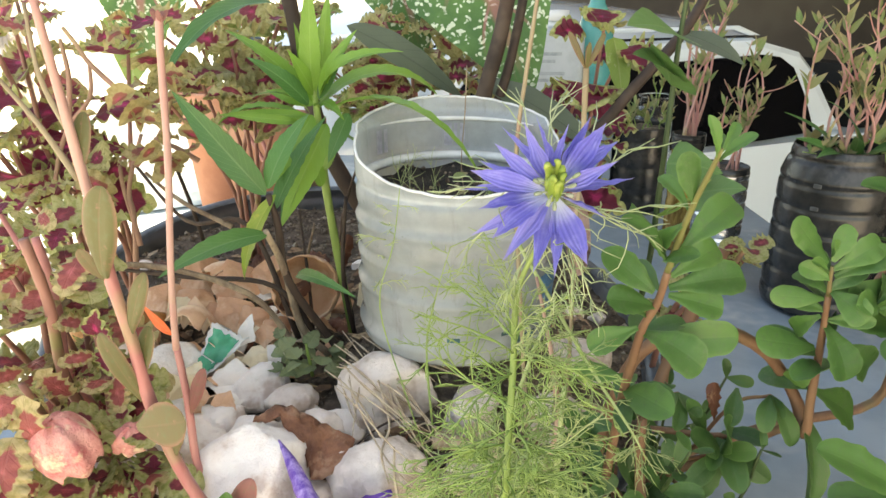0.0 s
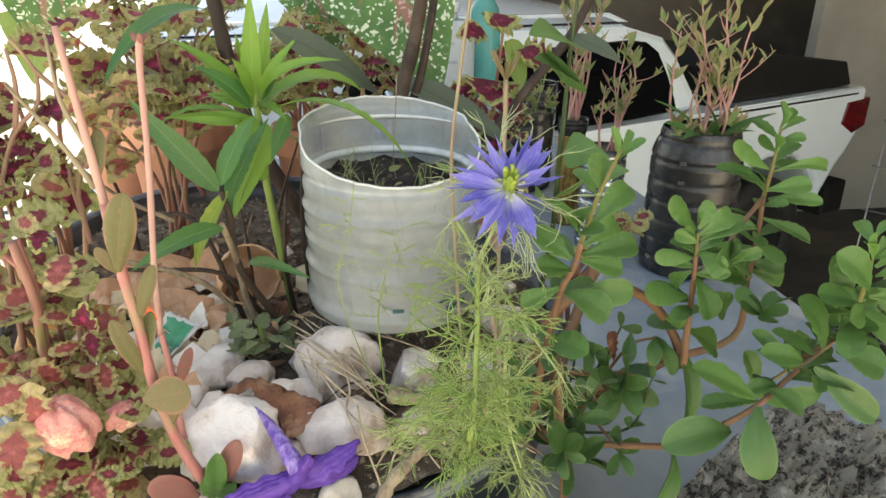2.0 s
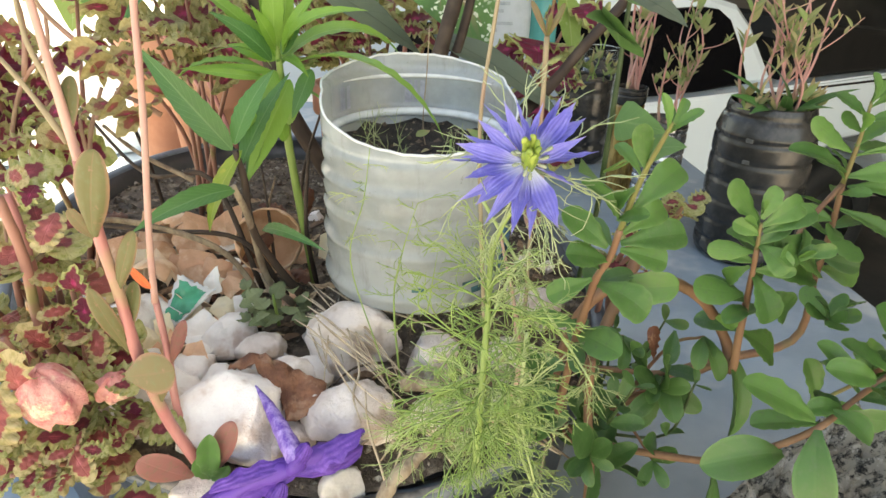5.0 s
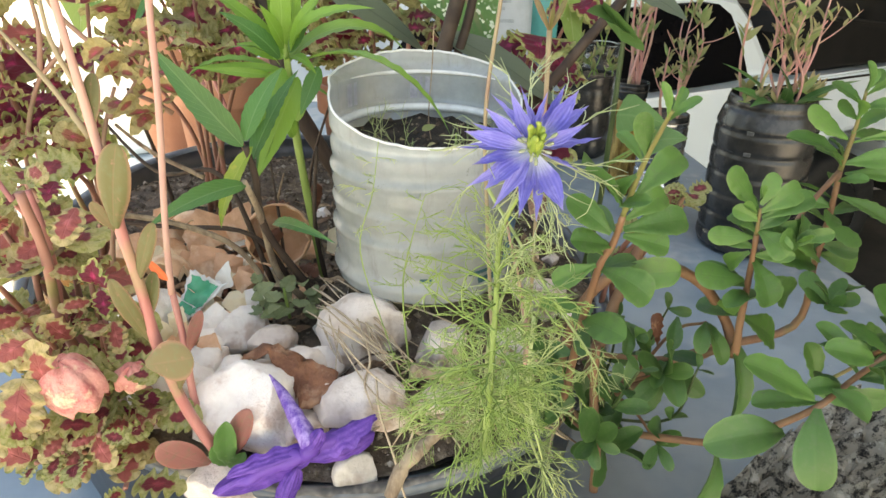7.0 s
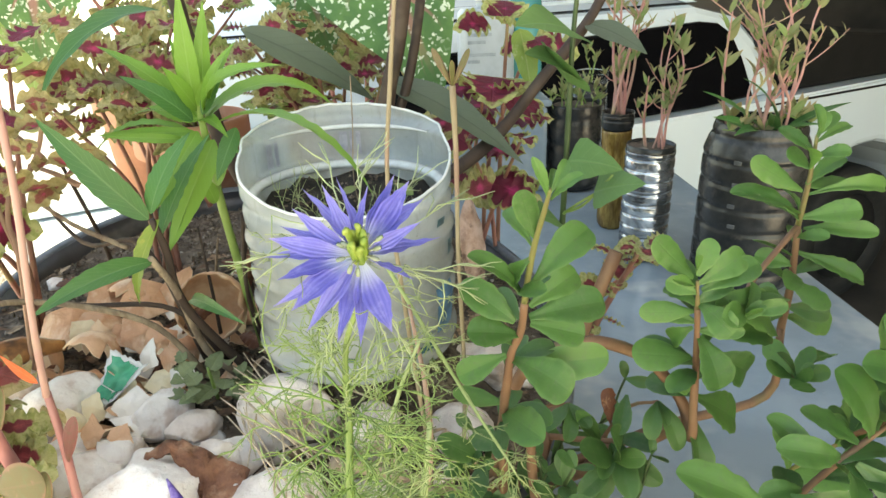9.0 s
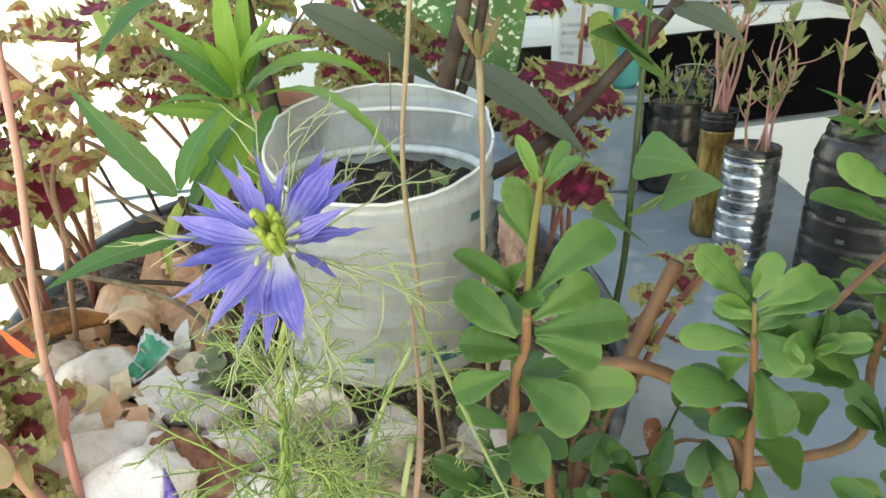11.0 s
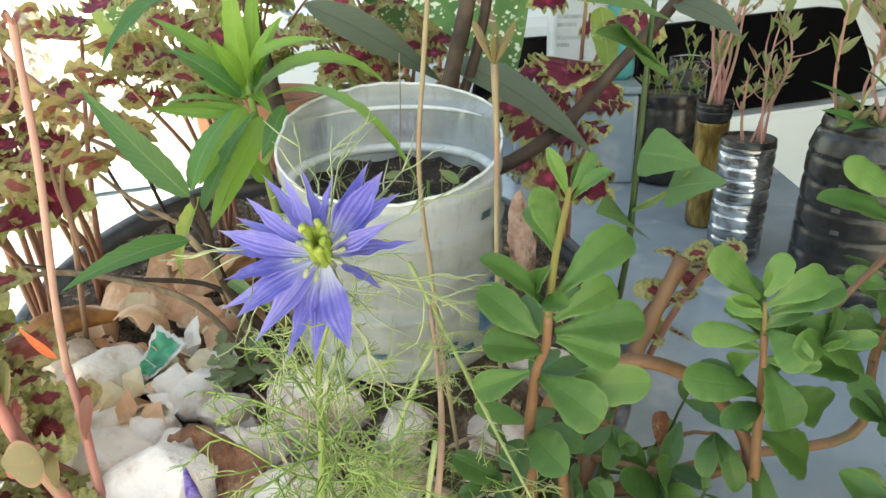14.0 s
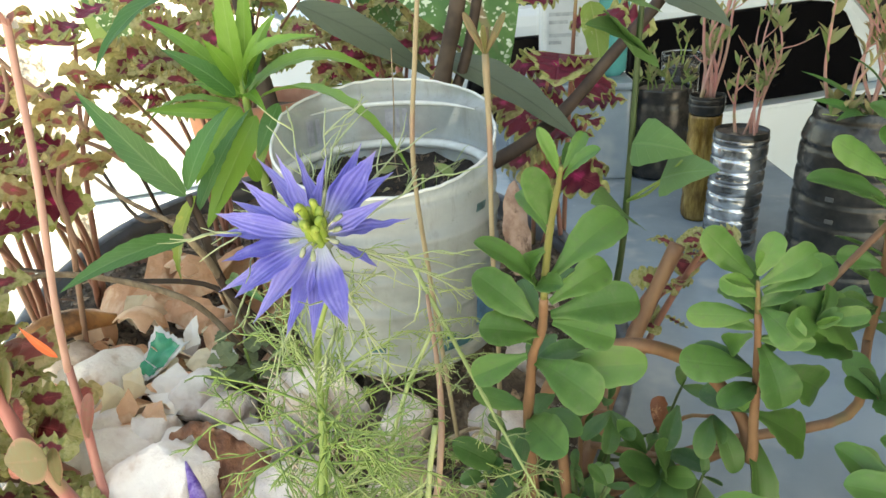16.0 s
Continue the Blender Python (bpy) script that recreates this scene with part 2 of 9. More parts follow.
def plain(name, col, rough=0.5, metal=0.0, trans=0.0, ior=1.45, emit=None, var=0.25, scale=12.0):
    m, nt, p = material(name)
    dark = tuple(c * (1 - var) for c in col)
    nt.links.new(mixc(nt, ramp(nt, noise_of(nt, scale, 5.0, 0.65), 0.35, 0.7), col, dark), p.inputs["Base Color"])
    p.inputs["Roughness"].default_value = rough
    p.inputs["Metallic"].default_value = metal
    p.inputs["Transmission Weight"].default_value = trans
    p.inputs["IOR"].default_value = ior
    return m


M_CONCRETE = rough_mat("pale_concrete", (0.72, 0.7, 0.65), (0.62, 0.6, 0.55), 2.0, 0.85, 40, 0.002, 0.4, (0.42, 0.4, 0.37), 0.6)
M_TABLE = rough_mat("pale_blue_paint", (0.27, 0.35, 0.41), (0.22, 0.29, 0.345), 9.0, 0.13, 60, 0.0006, 0.2, (0.40, 0.45, 0.475), 5.0)
M_TUB = rough_mat("black_plastic", (0.016, 0.018, 0.021), (0.034, 0.037, 0.042), 26.0, 0.3, 150, 0.0006, 0.3, (0.075, 0.074, 0.070), 9.0)
M_TUBRIM = rough_mat("scuffed_rim", (0.36, 0.33, 0.30), (0.17, 0.16, 0.15), 40.0, 0.65, 150, 0.0008, 0.5, (0.05, 0.05, 0.05), 22.0)
# Worn black lip with the sky's blue-grey reflection put into its colour.
M_TUBLIP = rough_mat("sky_tinted_worn_plastic", (0.10, 0.125, 0.15), (0.05, 0.062, 0.075), 30.0, 0.3, 150, 0.0006, 0.3, (0.20, 0.22, 0.23), 12.0)
M_SOIL = rough_mat("potting_soil", (0.075, 0.055, 0.04), (0.15, 0.115, 0.088), 60.0, 0.95, 220, 0.004, 1.0, (0.27, 0.22, 0.17), 40.0)
def litter_mat():
    m, nt, p = material("leaf_litter")
    g = nt.nodes.new("ShaderNodeNewGeometry")
    col = mixc(nt, g.outputs["Random Per Island"], (0.14, 0.075, 0.045), (0.5, 0.36, 0.23))
    nt.links.new(mixc(nt, ramp(nt, noise_of(nt, 180.0, 4.0), 0.4, 0.7), col, (0.09, 0.055, 0.035)), p.inputs["Base Color"])
    p.inputs["Roughness"].default_value = 0.85
    return m


M_LITTER = litter_mat()
M_PEEL = rough_mat("dried_peel", (0.5, 0.24, 0.08), (0.33, 0.14, 0.05), 45.0, 0.5, 120, 0.002, 0.7, (0.12, 0.06, 0.03), 30.0)
M_WETSOIL = rough_mat("wet_soil", (0.016, 0.012, 0.01), (0.04, 0.03, 0.023), 60.0, 0.8, 220, 0.004, 1.0)
M_CRUMB = rough_mat("soil_crumbs", (0.06, 0.043, 0.03), (0.2, 0.16, 0.12), 90.0, 0.95, 300, 0.001, 0.8, (0.33, 0.3, 0.26), 70.0)
M_POT = plastic_pot_mat()
# The pot's own plastic, lightened: highlights on its rings are put into colour.
M_POTLIP = plain("pot_plastic_highlight", (0.70, 0.74, 0.74), 0.22, var=0.2, scale=60)
M_PRINT = plain("faded_blue_print", (0.07, 0.2, 0.35), 0.5, var=0.5, scale=90)
M_TEALPRINT = plain("teal_print", (0.03, 0.12, 0.14), 0.5, var=0.6, scale=160)
M_GREYFILM = plain("grey_film", (0.33, 0.35, 0.42), 0.5, var=0.4, scale=120)
M_STONE = rough_mat("white_stone", (0.96, 0.93, 0.91), (0.86, 0.80, 0.775), 55.0, 0.42, 160, 0.003, 0.8, (0.66, 0.54, 0.48), 30.0)
M_STONE2 = rough_mat("tan_stone", (0.82, 0.74, 0.69), (0.66, 0.57, 0.52), 55.0, 0.7, 160, 0.003, 0.8, (0.44, 0.33, 0.26), 26.0)
M_STONE3 = rough_mat("grey_stone", (0.5, 0.48, 0.45), (0.36, 0.34, 0.32), 40.0, 0.75, 160, 0.0015, 0.6, (0.24, 0.21, 0.19), 22.0)
M_SHELL = rough_mat("brown_eggshell", (0.74, 0.45, 0.29), (0.61, 0.34, 0.205), 60.0, 0.55, 300, 0.0006, 0.4, (0.82, 0.60, 0.43), 28.0)
# Only for the open cup: the shadow inside it is put into this lining.
M_SHELLCUP = rough_mat("eggshell_lining_shadow", (0.66, 0.42, 0.27), (0.54, 0.31, 0.18), 40.0, 0.6, 200, 0.0004, 0.3, (0.74, 0.55, 0.38), 18.0)
M_SHELLIN = rough_mat("eggshell_inside", (0.88, 0.7, 0.53), (0.78, 0.57, 0.4), 30.0, 0.6, 200, 0.0004, 0.3)
M_SHELLW = rough_mat("white_eggshell", (0.9, 0.88, 0.85), (0.82, 0.78, 0.73), 30.0, 0.5, 250, 0.0003, 0.25)
M_CREAM = rough_mat("cream_peel", (0.86, 0.79, 0.6), (0.78, 0.68, 0.48), 30.0, 0.5, 120, 0.0006, 0.4)
M_GREENWRAP = plain("green_wrapper", (0.05, 0.40, 0.24), 0.25, var=0.25, scale=60)
M_DRY = stem_mat("dry_straw", (0.56, 0.46, 0.34), (0.38, 0.29, 0.20), 0.7, 120)
M_SKIN = rough_mat("brown_peel_skin", (0.36, 0.16, 0.09), (0.17, 0.066, 0.038), 70.0, 0.6, 190, 0.003, 0.9, (0.48, 0.28, 0.18), 45.0)
M_VIOTUBE = stem_mat("striped_violet", (0.10, 0.04, 0.33), (0.36, 0.27, 0.60), 0.5, 260)
M_DRYLEAF = leaf_mat("dry_brown_leaf", (0.2, 0.075, 0.04), (0.12, 0.045, 0.026), (0.26, 0.12, 0.07), 0.6, 7, 0.12, 0.15, blotch=(0.38, 0.2, 0.11))
M_BARKLEAF = rough_mat("pinkish_dry_leaf", (0.42, 0.31, 0.27), (0.26, 0.17, 0.14), 6.0, 0.75, 22, 0.002, 0.7, (0.1, 0.06, 0.045), 3.5)
M_WOOD = stem_mat("woody_stem", (0.055, 0.033, 0.023), (0.03, 0.019, 0.014), 0.7, 60, (0.08, 0.055, 0.04))
M_DEADWOOD = stem_mat("weathered_stem", (0.34, 0.27, 0.19), (0.15, 0.105, 0.075), 0.8, 110)
M_PINK = stem_mat("pink_stalk", (0.49, 0.265, 0.23), (0.52, 0.31, 0.26), 0.5, 70, (0.47, 0.36, 0.24))
M_SEEDSTEM = stem_mat("seedling_stem", (0.55, 0.24, 0.23), (0.50, 0.30, 0.24), 0.5, 50, (0.36, 0.34, 0.15))
M_PINKLOW = stem_mat("red_brown_stalk", (0.41, 0.15, 0.14), (0.44, 0.20, 0.18), 0.45, 70, (0.34, 0.22, 0.14))
M_STEMGREEN = stem_mat("green_stem", (0.17, 0.28, 0.06), (0.25, 0.36, 0.1), 0.5, 60)
M_STEMDARK = stem_mat("dark_green_stem", (0.03, 0.06, 0.018), (0.055, 0.095, 0.028), 0.5, 60)
M_STEMTAN = stem_mat("straw_stalk", (0.29, 0.24, 0.155), (0.22, 0.175, 0.11), 0.6, 60, (0.26, 0.17, 0.125))
M_SUCSTEM = stem_mat("succulent_stem", (0.17, 0.085, 0.048), (0.22, 0.125, 0.07), 0.6, 80, (0.15, 0.12, 0.06))
M_SUCYOUNG = stem_mat("succulent_shoot", (0.15, 0.16, 0.05), (0.16, 0.105, 0.05), 0.6, 50, (0.12, 0.15, 0.042))
M_SUC = leaf_mat("succulent_leaf", (0.056, 0.155, 0.036), (0.110, 0.250, 0.062), (0.15, 0.28, 0.09), 0.45, 3, 0.02, 0.28, smooth=True)
# Darker copy for older, low leaves: the bush's own shade put into colour.
M_SUCDARK = leaf_mat("succulent_leaf_old_shade", (0.042, 0.118, 0.032), (0.07, 0.17, 0.046), (0.13, 0.25, 0.08), 0.45, 3, 0.06, 0.18, smooth=True)
M_OLIVE = leaf_mat("olive_fleshy_leaf", (0.105, 0.11, 0.036), (0.17, 0.125, 0.06), (0.42, 0.16, 0.13), 0.5, 3, 0.1, 0.12, blotch=(0.27, 0.14, 0.095), smooth=True)
M_RUST = leaf_mat("rust_fleshy_leaf", (0.21, 0.08, 0.07), (0.28, 0.11, 0.095), (0.40, 0.16, 0.14), 0.5, 3, 0.1, 0.12, blotch=(0.16, 0.12, 0.06), smooth=True)
M_ORANGE = leaf_mat("orange_leaf", (0.8, 0.16, 0.06), (0.85, 0.24, 0.1), (0.9, 0.4, 0.2), 0.4, 3, 0.2, 0.2)
M_TALL = leaf_mat("lance_leaf", (0.12, 0.28, 0.035), (0.2, 0.38, 0.07), (0.3, 0.46, 0.15), 0.4, 13, 0.3, 0.3)
M_TALLDARK = leaf_mat("lance_leaf_dark", (0.045, 0.15, 0.04), (0.075, 0.21, 0.055), (0.25, 0.42, 0.2), 0.4, 13, 0.3, 0.25)
M_YELLOWING = leaf_mat("lance_leaf_yellowing", (0.13, 0.27, 0.03), (0.3, 0.38, 0.07), (0.45, 0.5, 0.15), 0.45, 13, 0.3, 0.3, blotch=(0.42, 0.4, 0.08))
M_DULL = leaf_mat("dull_leaf", (0.085, 0.12, 0.085), (0.12, 0.16, 0.11), (0.05, 0.075, 0.05), 0.5, 10, 0.5, 0.15)
M_HEART = leaf_mat("heart_leaf", (0.09, 0.2, 0.06), (0.13, 0.27, 0.08), (0.2, 0.35, 0.13), 0.5, 6, 0.35, 0.2)
M_HERB = leaf_mat("herb_leaf", (0.17, 0.225, 0.11), (0.25, 0.30, 0.16), (0.28, 0.35, 0.17), 0.6, 5, 0.4, 0.25)
M_SEED = leaf_mat("seedling_leaf", (0.17, 0.29, 0.085), (0.36, 0.32, 0.16), (0.38, 0.36, 0.18), 0.5, 4, 0.3, 0.3, tip=(0.42, 0.26, 0.17))
M_FEATHER = stem_mat("feathery_green", (0.17, 0.28, 0.07), (0.27, 0.37, 0.12), 0.5, 40)
M_FEATHERSTEM = stem_mat("feathery_stem", (0.17, 0.26, 0.065), (0.27, 0.35, 0.12), 0.5, 40)
M_BROWNSTEM = stem_mat("dry_brown_stem", (0.30, 0.17, 0.13), (0.40, 0.27, 0.20), 0.6, 60)
M_FEATHERPALE = stem_mat("feathery_pale", (0.25, 0.34, 0.13), (0.36, 0.42, 0.20), 0.5, 40)
M_BRACT = stem_mat("pale_bract", (0.27, 0.35, 0.17), (0.37, 0.43, 0.26), 0.5, 40)
M_PETAL = petal_mat()
M_PURPLE = violet_mat()
M_CARPEL = stem_mat("carpel_green", (0.15, 0.24, 0.03), (0.30, 0.36, 0.08), 0.5, 320)
M_ANTHER = stem_mat("anther", (0.20, 0.26, 0.15), (0.28, 0.31, 0.24), 0.6, 200)
M_CREAMY = stem_mat("stamen_cream", (0.36, 0.40, 0.36), (0.30, 0.34, 0.22), 0.6, 200)
M_COL_BACK = coleus_mat("coleus_leaf", (0.58, 0.05, 0.17), (0.22, 0.03, 0.05), (0.46, 0.42, 0.2), (0.3, 0.3, 0.11), 0.55)
M_COL_LIME = coleus_mat("coleus_lime_leaf", (0.3, 0.06, 0.08), (0.2, 0.16, 0.06), (0.34, 0.4, 0.14), (0.2, 0.28, 0.07), 0.4)
M_COL_DARK = coleus_mat("coleus_dark_leaf", (0.5, 0.03, 0.15), (0.17, 0.014, 0.04), (0.46, 0.47, 0.2), (0.28, 0.33, 0.1), 0.82)
M_COL_FRONT = coleus_mat("coleus_small_leaf", (0.36, 0.06, 0.08), (0.19, 0.028, 0.04), (0.42, 0.41, 0.19), (0.27, 0.30, 0.09), 0.5)
M_COL_PALE = coleus_mat("coleus_faded_leaf", (0.55, 0.15, 0.16), (0.34, 0.085, 0.08), (0.50, 0.41, 0.22), (0.36, 0.31, 0.13), 0.66)
M_COL_PINK = rough_mat("coleus_pink_leaf", (0.80, 0.38, 0.33), (0.60, 0.15, 0.16), 110.0, 0.6, 260, 0.003, 0.8, (0.86, 0.70, 0.48), 60.0)
M_COLWOOD = stem_mat("woody_coleus_stem", (0.36, 0.2, 0.15), (0.24, 0.15, 0.1), 0.6, 50, (0.36, 0.27, 0.15))
M_COL_WITHER = coleus_mat("coleus_withered_leaf", (0.52, 0.06, 0.13), (0.28, 0.09, 0.06), (0.4, 0.33, 0.15), (0.32, 0.26, 0.11), 0.5)
M_COLSTEM = stem_mat("coleus_stem", (0.33, 0.15, 0.12), (0.25, 0.12, 0.085), 0.5, 50, (0.24, 0.2, 0.08))
M_COLPINK = stem_mat("pink_coleus_stem", (0.52, 0.20, 0.20), (0.44, 0.19, 0.17), 0.5, 60)
M_CALADIUM = caladium_mat()
M_LIME = leaf_mat("lime_leaf", (0.19, 0.32, 0.07), (0.27, 0.38, 0.11), (0.4, 0.46, 0.22), 0.5, 8, 0.4, 0.35, blotch=(0.42, 0.48, 0.28))
M_TERRA = rough_mat("terracotta", (0.52, 0.25, 0.16), (0.43, 0.19, 0.12), 14.0, 0.75, 120, 0.0008, 0.4, (0.5, 0.28, 0.19), 9.0)
M_BLACKBOTTLE = rough_mat("soil_behind_plastic", (0.020, 0.020, 0.019), (0.040, 0.039, 0.036), 40.0, 0.2, 120, 0.0012, 0.35, (0.06, 0.055, 0.05), 26.0)
M_MARK = plain("worn_grey_plastic", (0.12, 0.125, 0.12), 0.3, var=0.4, scale=80)
M_CLEAR = plain("clear_plastic", (0.95, 0.97, 0.98), 0.06, trans=1.0, ior=1.25, var=0.02)
M_DROPLET = plain("water_droplet", (1.0, 1.0, 1.0), 0.02, trans=1.0, ior=1.33, var=0.0)
M_GLINTS = glint_mat()
M_YELLOWB = stem_mat("amber_plastic", (0.16, 0.09, 0.02), (0.46, 0.31, 0.09), 0.2, 75)
M_TEAL = plain("teal_plastic", (0.1, 0.5, 0.48), 0.25, trans=0.35, var=0.2)
M_WHITEP = plain("white_plastic", (0.7, 0.72, 0.72), 0.4, var=0.1)
M_LABEL = plain("faded_label_print", (0.36, 0.41, 0.44), 0.5, var=0.3, scale=80)
M_JUG = plain("bluish_white_plastic", (0.46, 0.52, 0.55), 0.35, var=0.2, scale=20)
M_MOSSY = speckled("mossy_concrete", (0.33, 0.31, 0.26), (0.018, 0.015, 0.012), 75.0, 0.47, 0.95, (0.56, 0.53, 0.46))
M_CARPAINT = plain("white_car_paint", (0.66, 0.76, 0.83), 0.12, var=0.03, scale=2)
M_CARPAINT.node_tree.nodes["Principled BSDF"].inputs["Coat Weight"].default_value = 0.6
M_CARGLASS = plain("dark_car_glass", (0.004, 0.004, 0.005), 0.12, var=0.1)
M_CARGLASS.node_tree.nodes["Principled BSDF"].inputs["Specular IOR Level"].default_value = 0.12
M_CARBLACK = plain("black_trim", (0.011, 0.0105, 0.01), 0.75, var=0.3)
M_CARBLACK.node_tree.nodes["Principled BSDF"].inputs["Specular IOR Level"].default_value = 0.25
M_TYRE = plain("tyre_rubber", (0.02, 0.02, 0.02), 0.8, var=0.3, scale=40)
M_RIM = plain("grey_alloy", (0.08, 0.082, 0.085), 0.35, 0.8, var=0.2)
M_TAIL = plain("red_lamp_glass", (0.11, 0.004, 0.006), 0.1, var=0.2)
# Wall colour carries the shade of the carport's interior.
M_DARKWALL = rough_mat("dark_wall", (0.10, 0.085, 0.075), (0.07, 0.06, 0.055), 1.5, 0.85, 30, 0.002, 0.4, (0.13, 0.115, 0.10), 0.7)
# Floor colour is dark in place of the shade under the roof.
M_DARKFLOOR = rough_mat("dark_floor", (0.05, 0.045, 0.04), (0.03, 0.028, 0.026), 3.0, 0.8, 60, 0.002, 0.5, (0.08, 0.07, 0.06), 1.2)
M_GREYPANEL = rough_mat("grey_panel", (0.3, 0.29, 0.27), (0.25, 0.24, 0.225), 3.0, 0.6, 40, 0.001, 0.2)
M_ROOF = rough_mat("roof_sheet", (0.45, 0.44, 0.42), (0.36, 0.35, 0.33), 2.0, 0.7, 30, 0.001, 0.2)
M_WIRE = plain("galvanised_wire", (0.25, 0.25, 0.25), 0.4, 0.8, var=0.3)
M_GRAVEL = speckled("speckled_gravel", (0.5, 0.48, 0.45), (0.12, 0.12, 0.12), 14.0, 0.48, 0.9)

# ---- building helpers ----
WORLD = {}


def thing(name, at, label, category, group="", kind=""):
    ob = new(name)
    ob.empty_display_size = 0.02
    ob.location = at
    WORLD[ob] = Matrix.Translation(at)
    return tagged(ob, label, category, group, kind)


def adopt(ob, parent, m=None):
    """Hangs ob under parent at the world pose m."""
    m = m or Matrix.Identity(4)
    ob.parent = parent
    ob.matrix_basis = WORLD[parent].inverted() @ m
    WORLD[ob] = m
    return ob


def mesh_of(name, verts, faces, mats, smooth=True, uvs=None, index=None):
    me = bpy.data.meshes.new(name)
    me.from_pydata([tuple(v) for v in verts], [], faces)
    for m in (mats if isinstance(mats, (list, tuple)) else [mats]):
        me.materials.append(m)
    if smooth:
        me.shade_smooth()
    if uvs:
        layer = me.uv_layers.new(name="UVMap")
        flat = np.array([uvs[l.vertex_index] for l in me.loops], dtype=np.float32).ravel()
        layer.data.foreach_set("uv", flat)
    if index:
        me.polygons.foreach_set("material_index", index)
    me.update()
    return me


def from_bm(name, bm, mats, smooth=True):
    me = bpy.data.meshes.new(name)
    bmesh.ops.recalc_face_normals(bm, faces=bm.faces[:])
    bm.to_mesh(me)
    bm.free()
    for m in (mats if isinstance(mats, (list, tuple)) else [mats]):
        me.materials.append(m)
    if smooth:
        me.shade_smooth()
    return me


def part(name, me, parent, label="", m=None):
    ob = new(name, me)
    if label:
        ob["label"] = label
    return adopt(ob, parent, m)


def solo(name, me, label, category, m=None, group="", kind=""):
    ob = new(name, me)
    ob.matrix_basis = m or Matrix.Identity(4)
    WORLD[ob] = ob.matrix_basis.copy()
    return tagged(ob, label, category, group, kind)


def smooth_line(pts, per=5):
    """A smooth curve through the points."""
    p = [Vector(a) for a in pts]
    p = [p[0] * 2 - p[1]] + p + [p[-1] * 2 - p[-2]]
    out = []
    for i in range(1, len(p) - 2):
        for k in range(per):
            t = k / per
            a, b, c, d = p[i - 1], p[i], p[i + 1], p[i + 2]
            out.append(0.5 * (2 * b + (c - a) * t + (2 * a - 5 * b + 4 * c - d) * t * t + (3 * b - a - 3 * c + d) * t ** 3))
    out.append(p[-2].copy())
    return out


class Tubes:
    """Collects tapered tubes in one mesh."""

    def __init__(self):
        self.v, self.f = [], []

    def add(self, pts, radii, sides=6, knots=0.0, rng=None):
        pts = [Vector(a) for a in pts]
        n = len(pts)
        if not isinstance(radii, (list, tuple)):
            radii = (radii, radii)
        base = len(self.v)
        t0 = (pts[1] - pts[0]).normalized()
        side = t0.orthogonal().normalized()
        for i, q in enumerate(pts):
            t = (pts[min(i + 1, n - 1)] - pts[max(i - 1, 0)]).normalized()
            side = (side - t * side.dot(t)).normalized()
            up = t.cross(side)
            u = i / (n - 1) * (len(radii) - 1)
            j = min(int(u), len(radii) - 2)
            r = radii[j] + (radii[j + 1] - radii[j]) * (u - j)
            if knots and rng:
                r *= 1 + rng.uniform(-knots, knots)
            for k in range(sides):
                a = 2 * math.pi * k / sides
                self.v.append(q + (side * math.cos(a) + up * math.sin(a)) * r)
        for i in range(n - 1):
            for k in range(sides):
                a, b = base + i * sides + k, base + i * sides + (k + 1) % sides
                self.f.append((a, b, b + sides, a + sides))
        self.f.append(tuple(base + k for k in reversed(range(sides))))
        self.f.append(tuple(base + (n - 1) * sides + k for k in range(sides)))

    def mesh(self, name, mat):
        return mesh_of(name, self.v, self.f, mat)


def stem(parent, pts, radii, mat, name="stem", sides=8, per=5, knots=0.06, seed=1, label=""):
    t = Tubes()
    t.add(smooth_line(pts, per), radii, sides, knots, random.Random(seed))
    return part(name, t.mesh(name, mat), parent, label)


# leaf outlines: half width at u along the leaf, 1 at the widest
def lance(u):
    return max(0.0, math.sin(math.pi * min(1, u ** 0.75)) ** 0.9 * (1 - 0.25 * u)) + 0.03 * (1 - u)


def obovate(u):
    return max(0.0, (0.17 + 0.83 * max(0, math.sin(math.pi * 0.5 * min(1, u / 0.62))) ** 1.25) * (1 if u < 0.62 else math.sqrt(max(0, 1 - ((u - 0.62) / 0.38) ** 2.3))))


def spatula(u):
    """Like obovate, with a longer foot and a blunter end."""
    return max(0.0, (0.2 + 0.8 * max(0, math.sin(math.pi * 0.5 * min(1, u / 0.7))) ** 1.7) * (1 if u < 0.7 else max(0, 1 - ((u - 0.7) / 0.3) ** 2.6) ** 0.5))


def ovate(u):
    return max(0.0, math.sin(math.pi * u ** 0.62) ** 0.75 * (1 - 0.1 * u)) + 0.02


def heart(u):
    return max(0.0, (math.sqrt(max(0, min(1, u / 0.12))) * (1 - max(0, u - 0.25) / 0.75) ** 0.85 * 1.03))


def blunt(u):
    return max(0.0, 4 * u ** 0.8 * (1 - u ** 1.6) / 2.15) ** 0.55


def claw(u):
    """A sepal with a narrow foot and a long drawn-out tip."""
    return (0.16 + 0.84 * math.sin(min(1, u / 0.5) * math.pi / 2) ** 1.5) * (1 if u < 0.45 else max(0.012, (1 - (u - 0.45) / 0.55) ** 1.1))


def torn(u):
    """A broader sepal with a toothed, pointed end."""
    return (0.18 + 0.82 * math.sin(min(1, u / 0.58) * math.pi / 2) ** 1.4) * (1 if u < 0.62 else 0.55 if 0.8 < u < 0.84 else max(0.012, ((1 - u) / 0.38) ** 1.05))


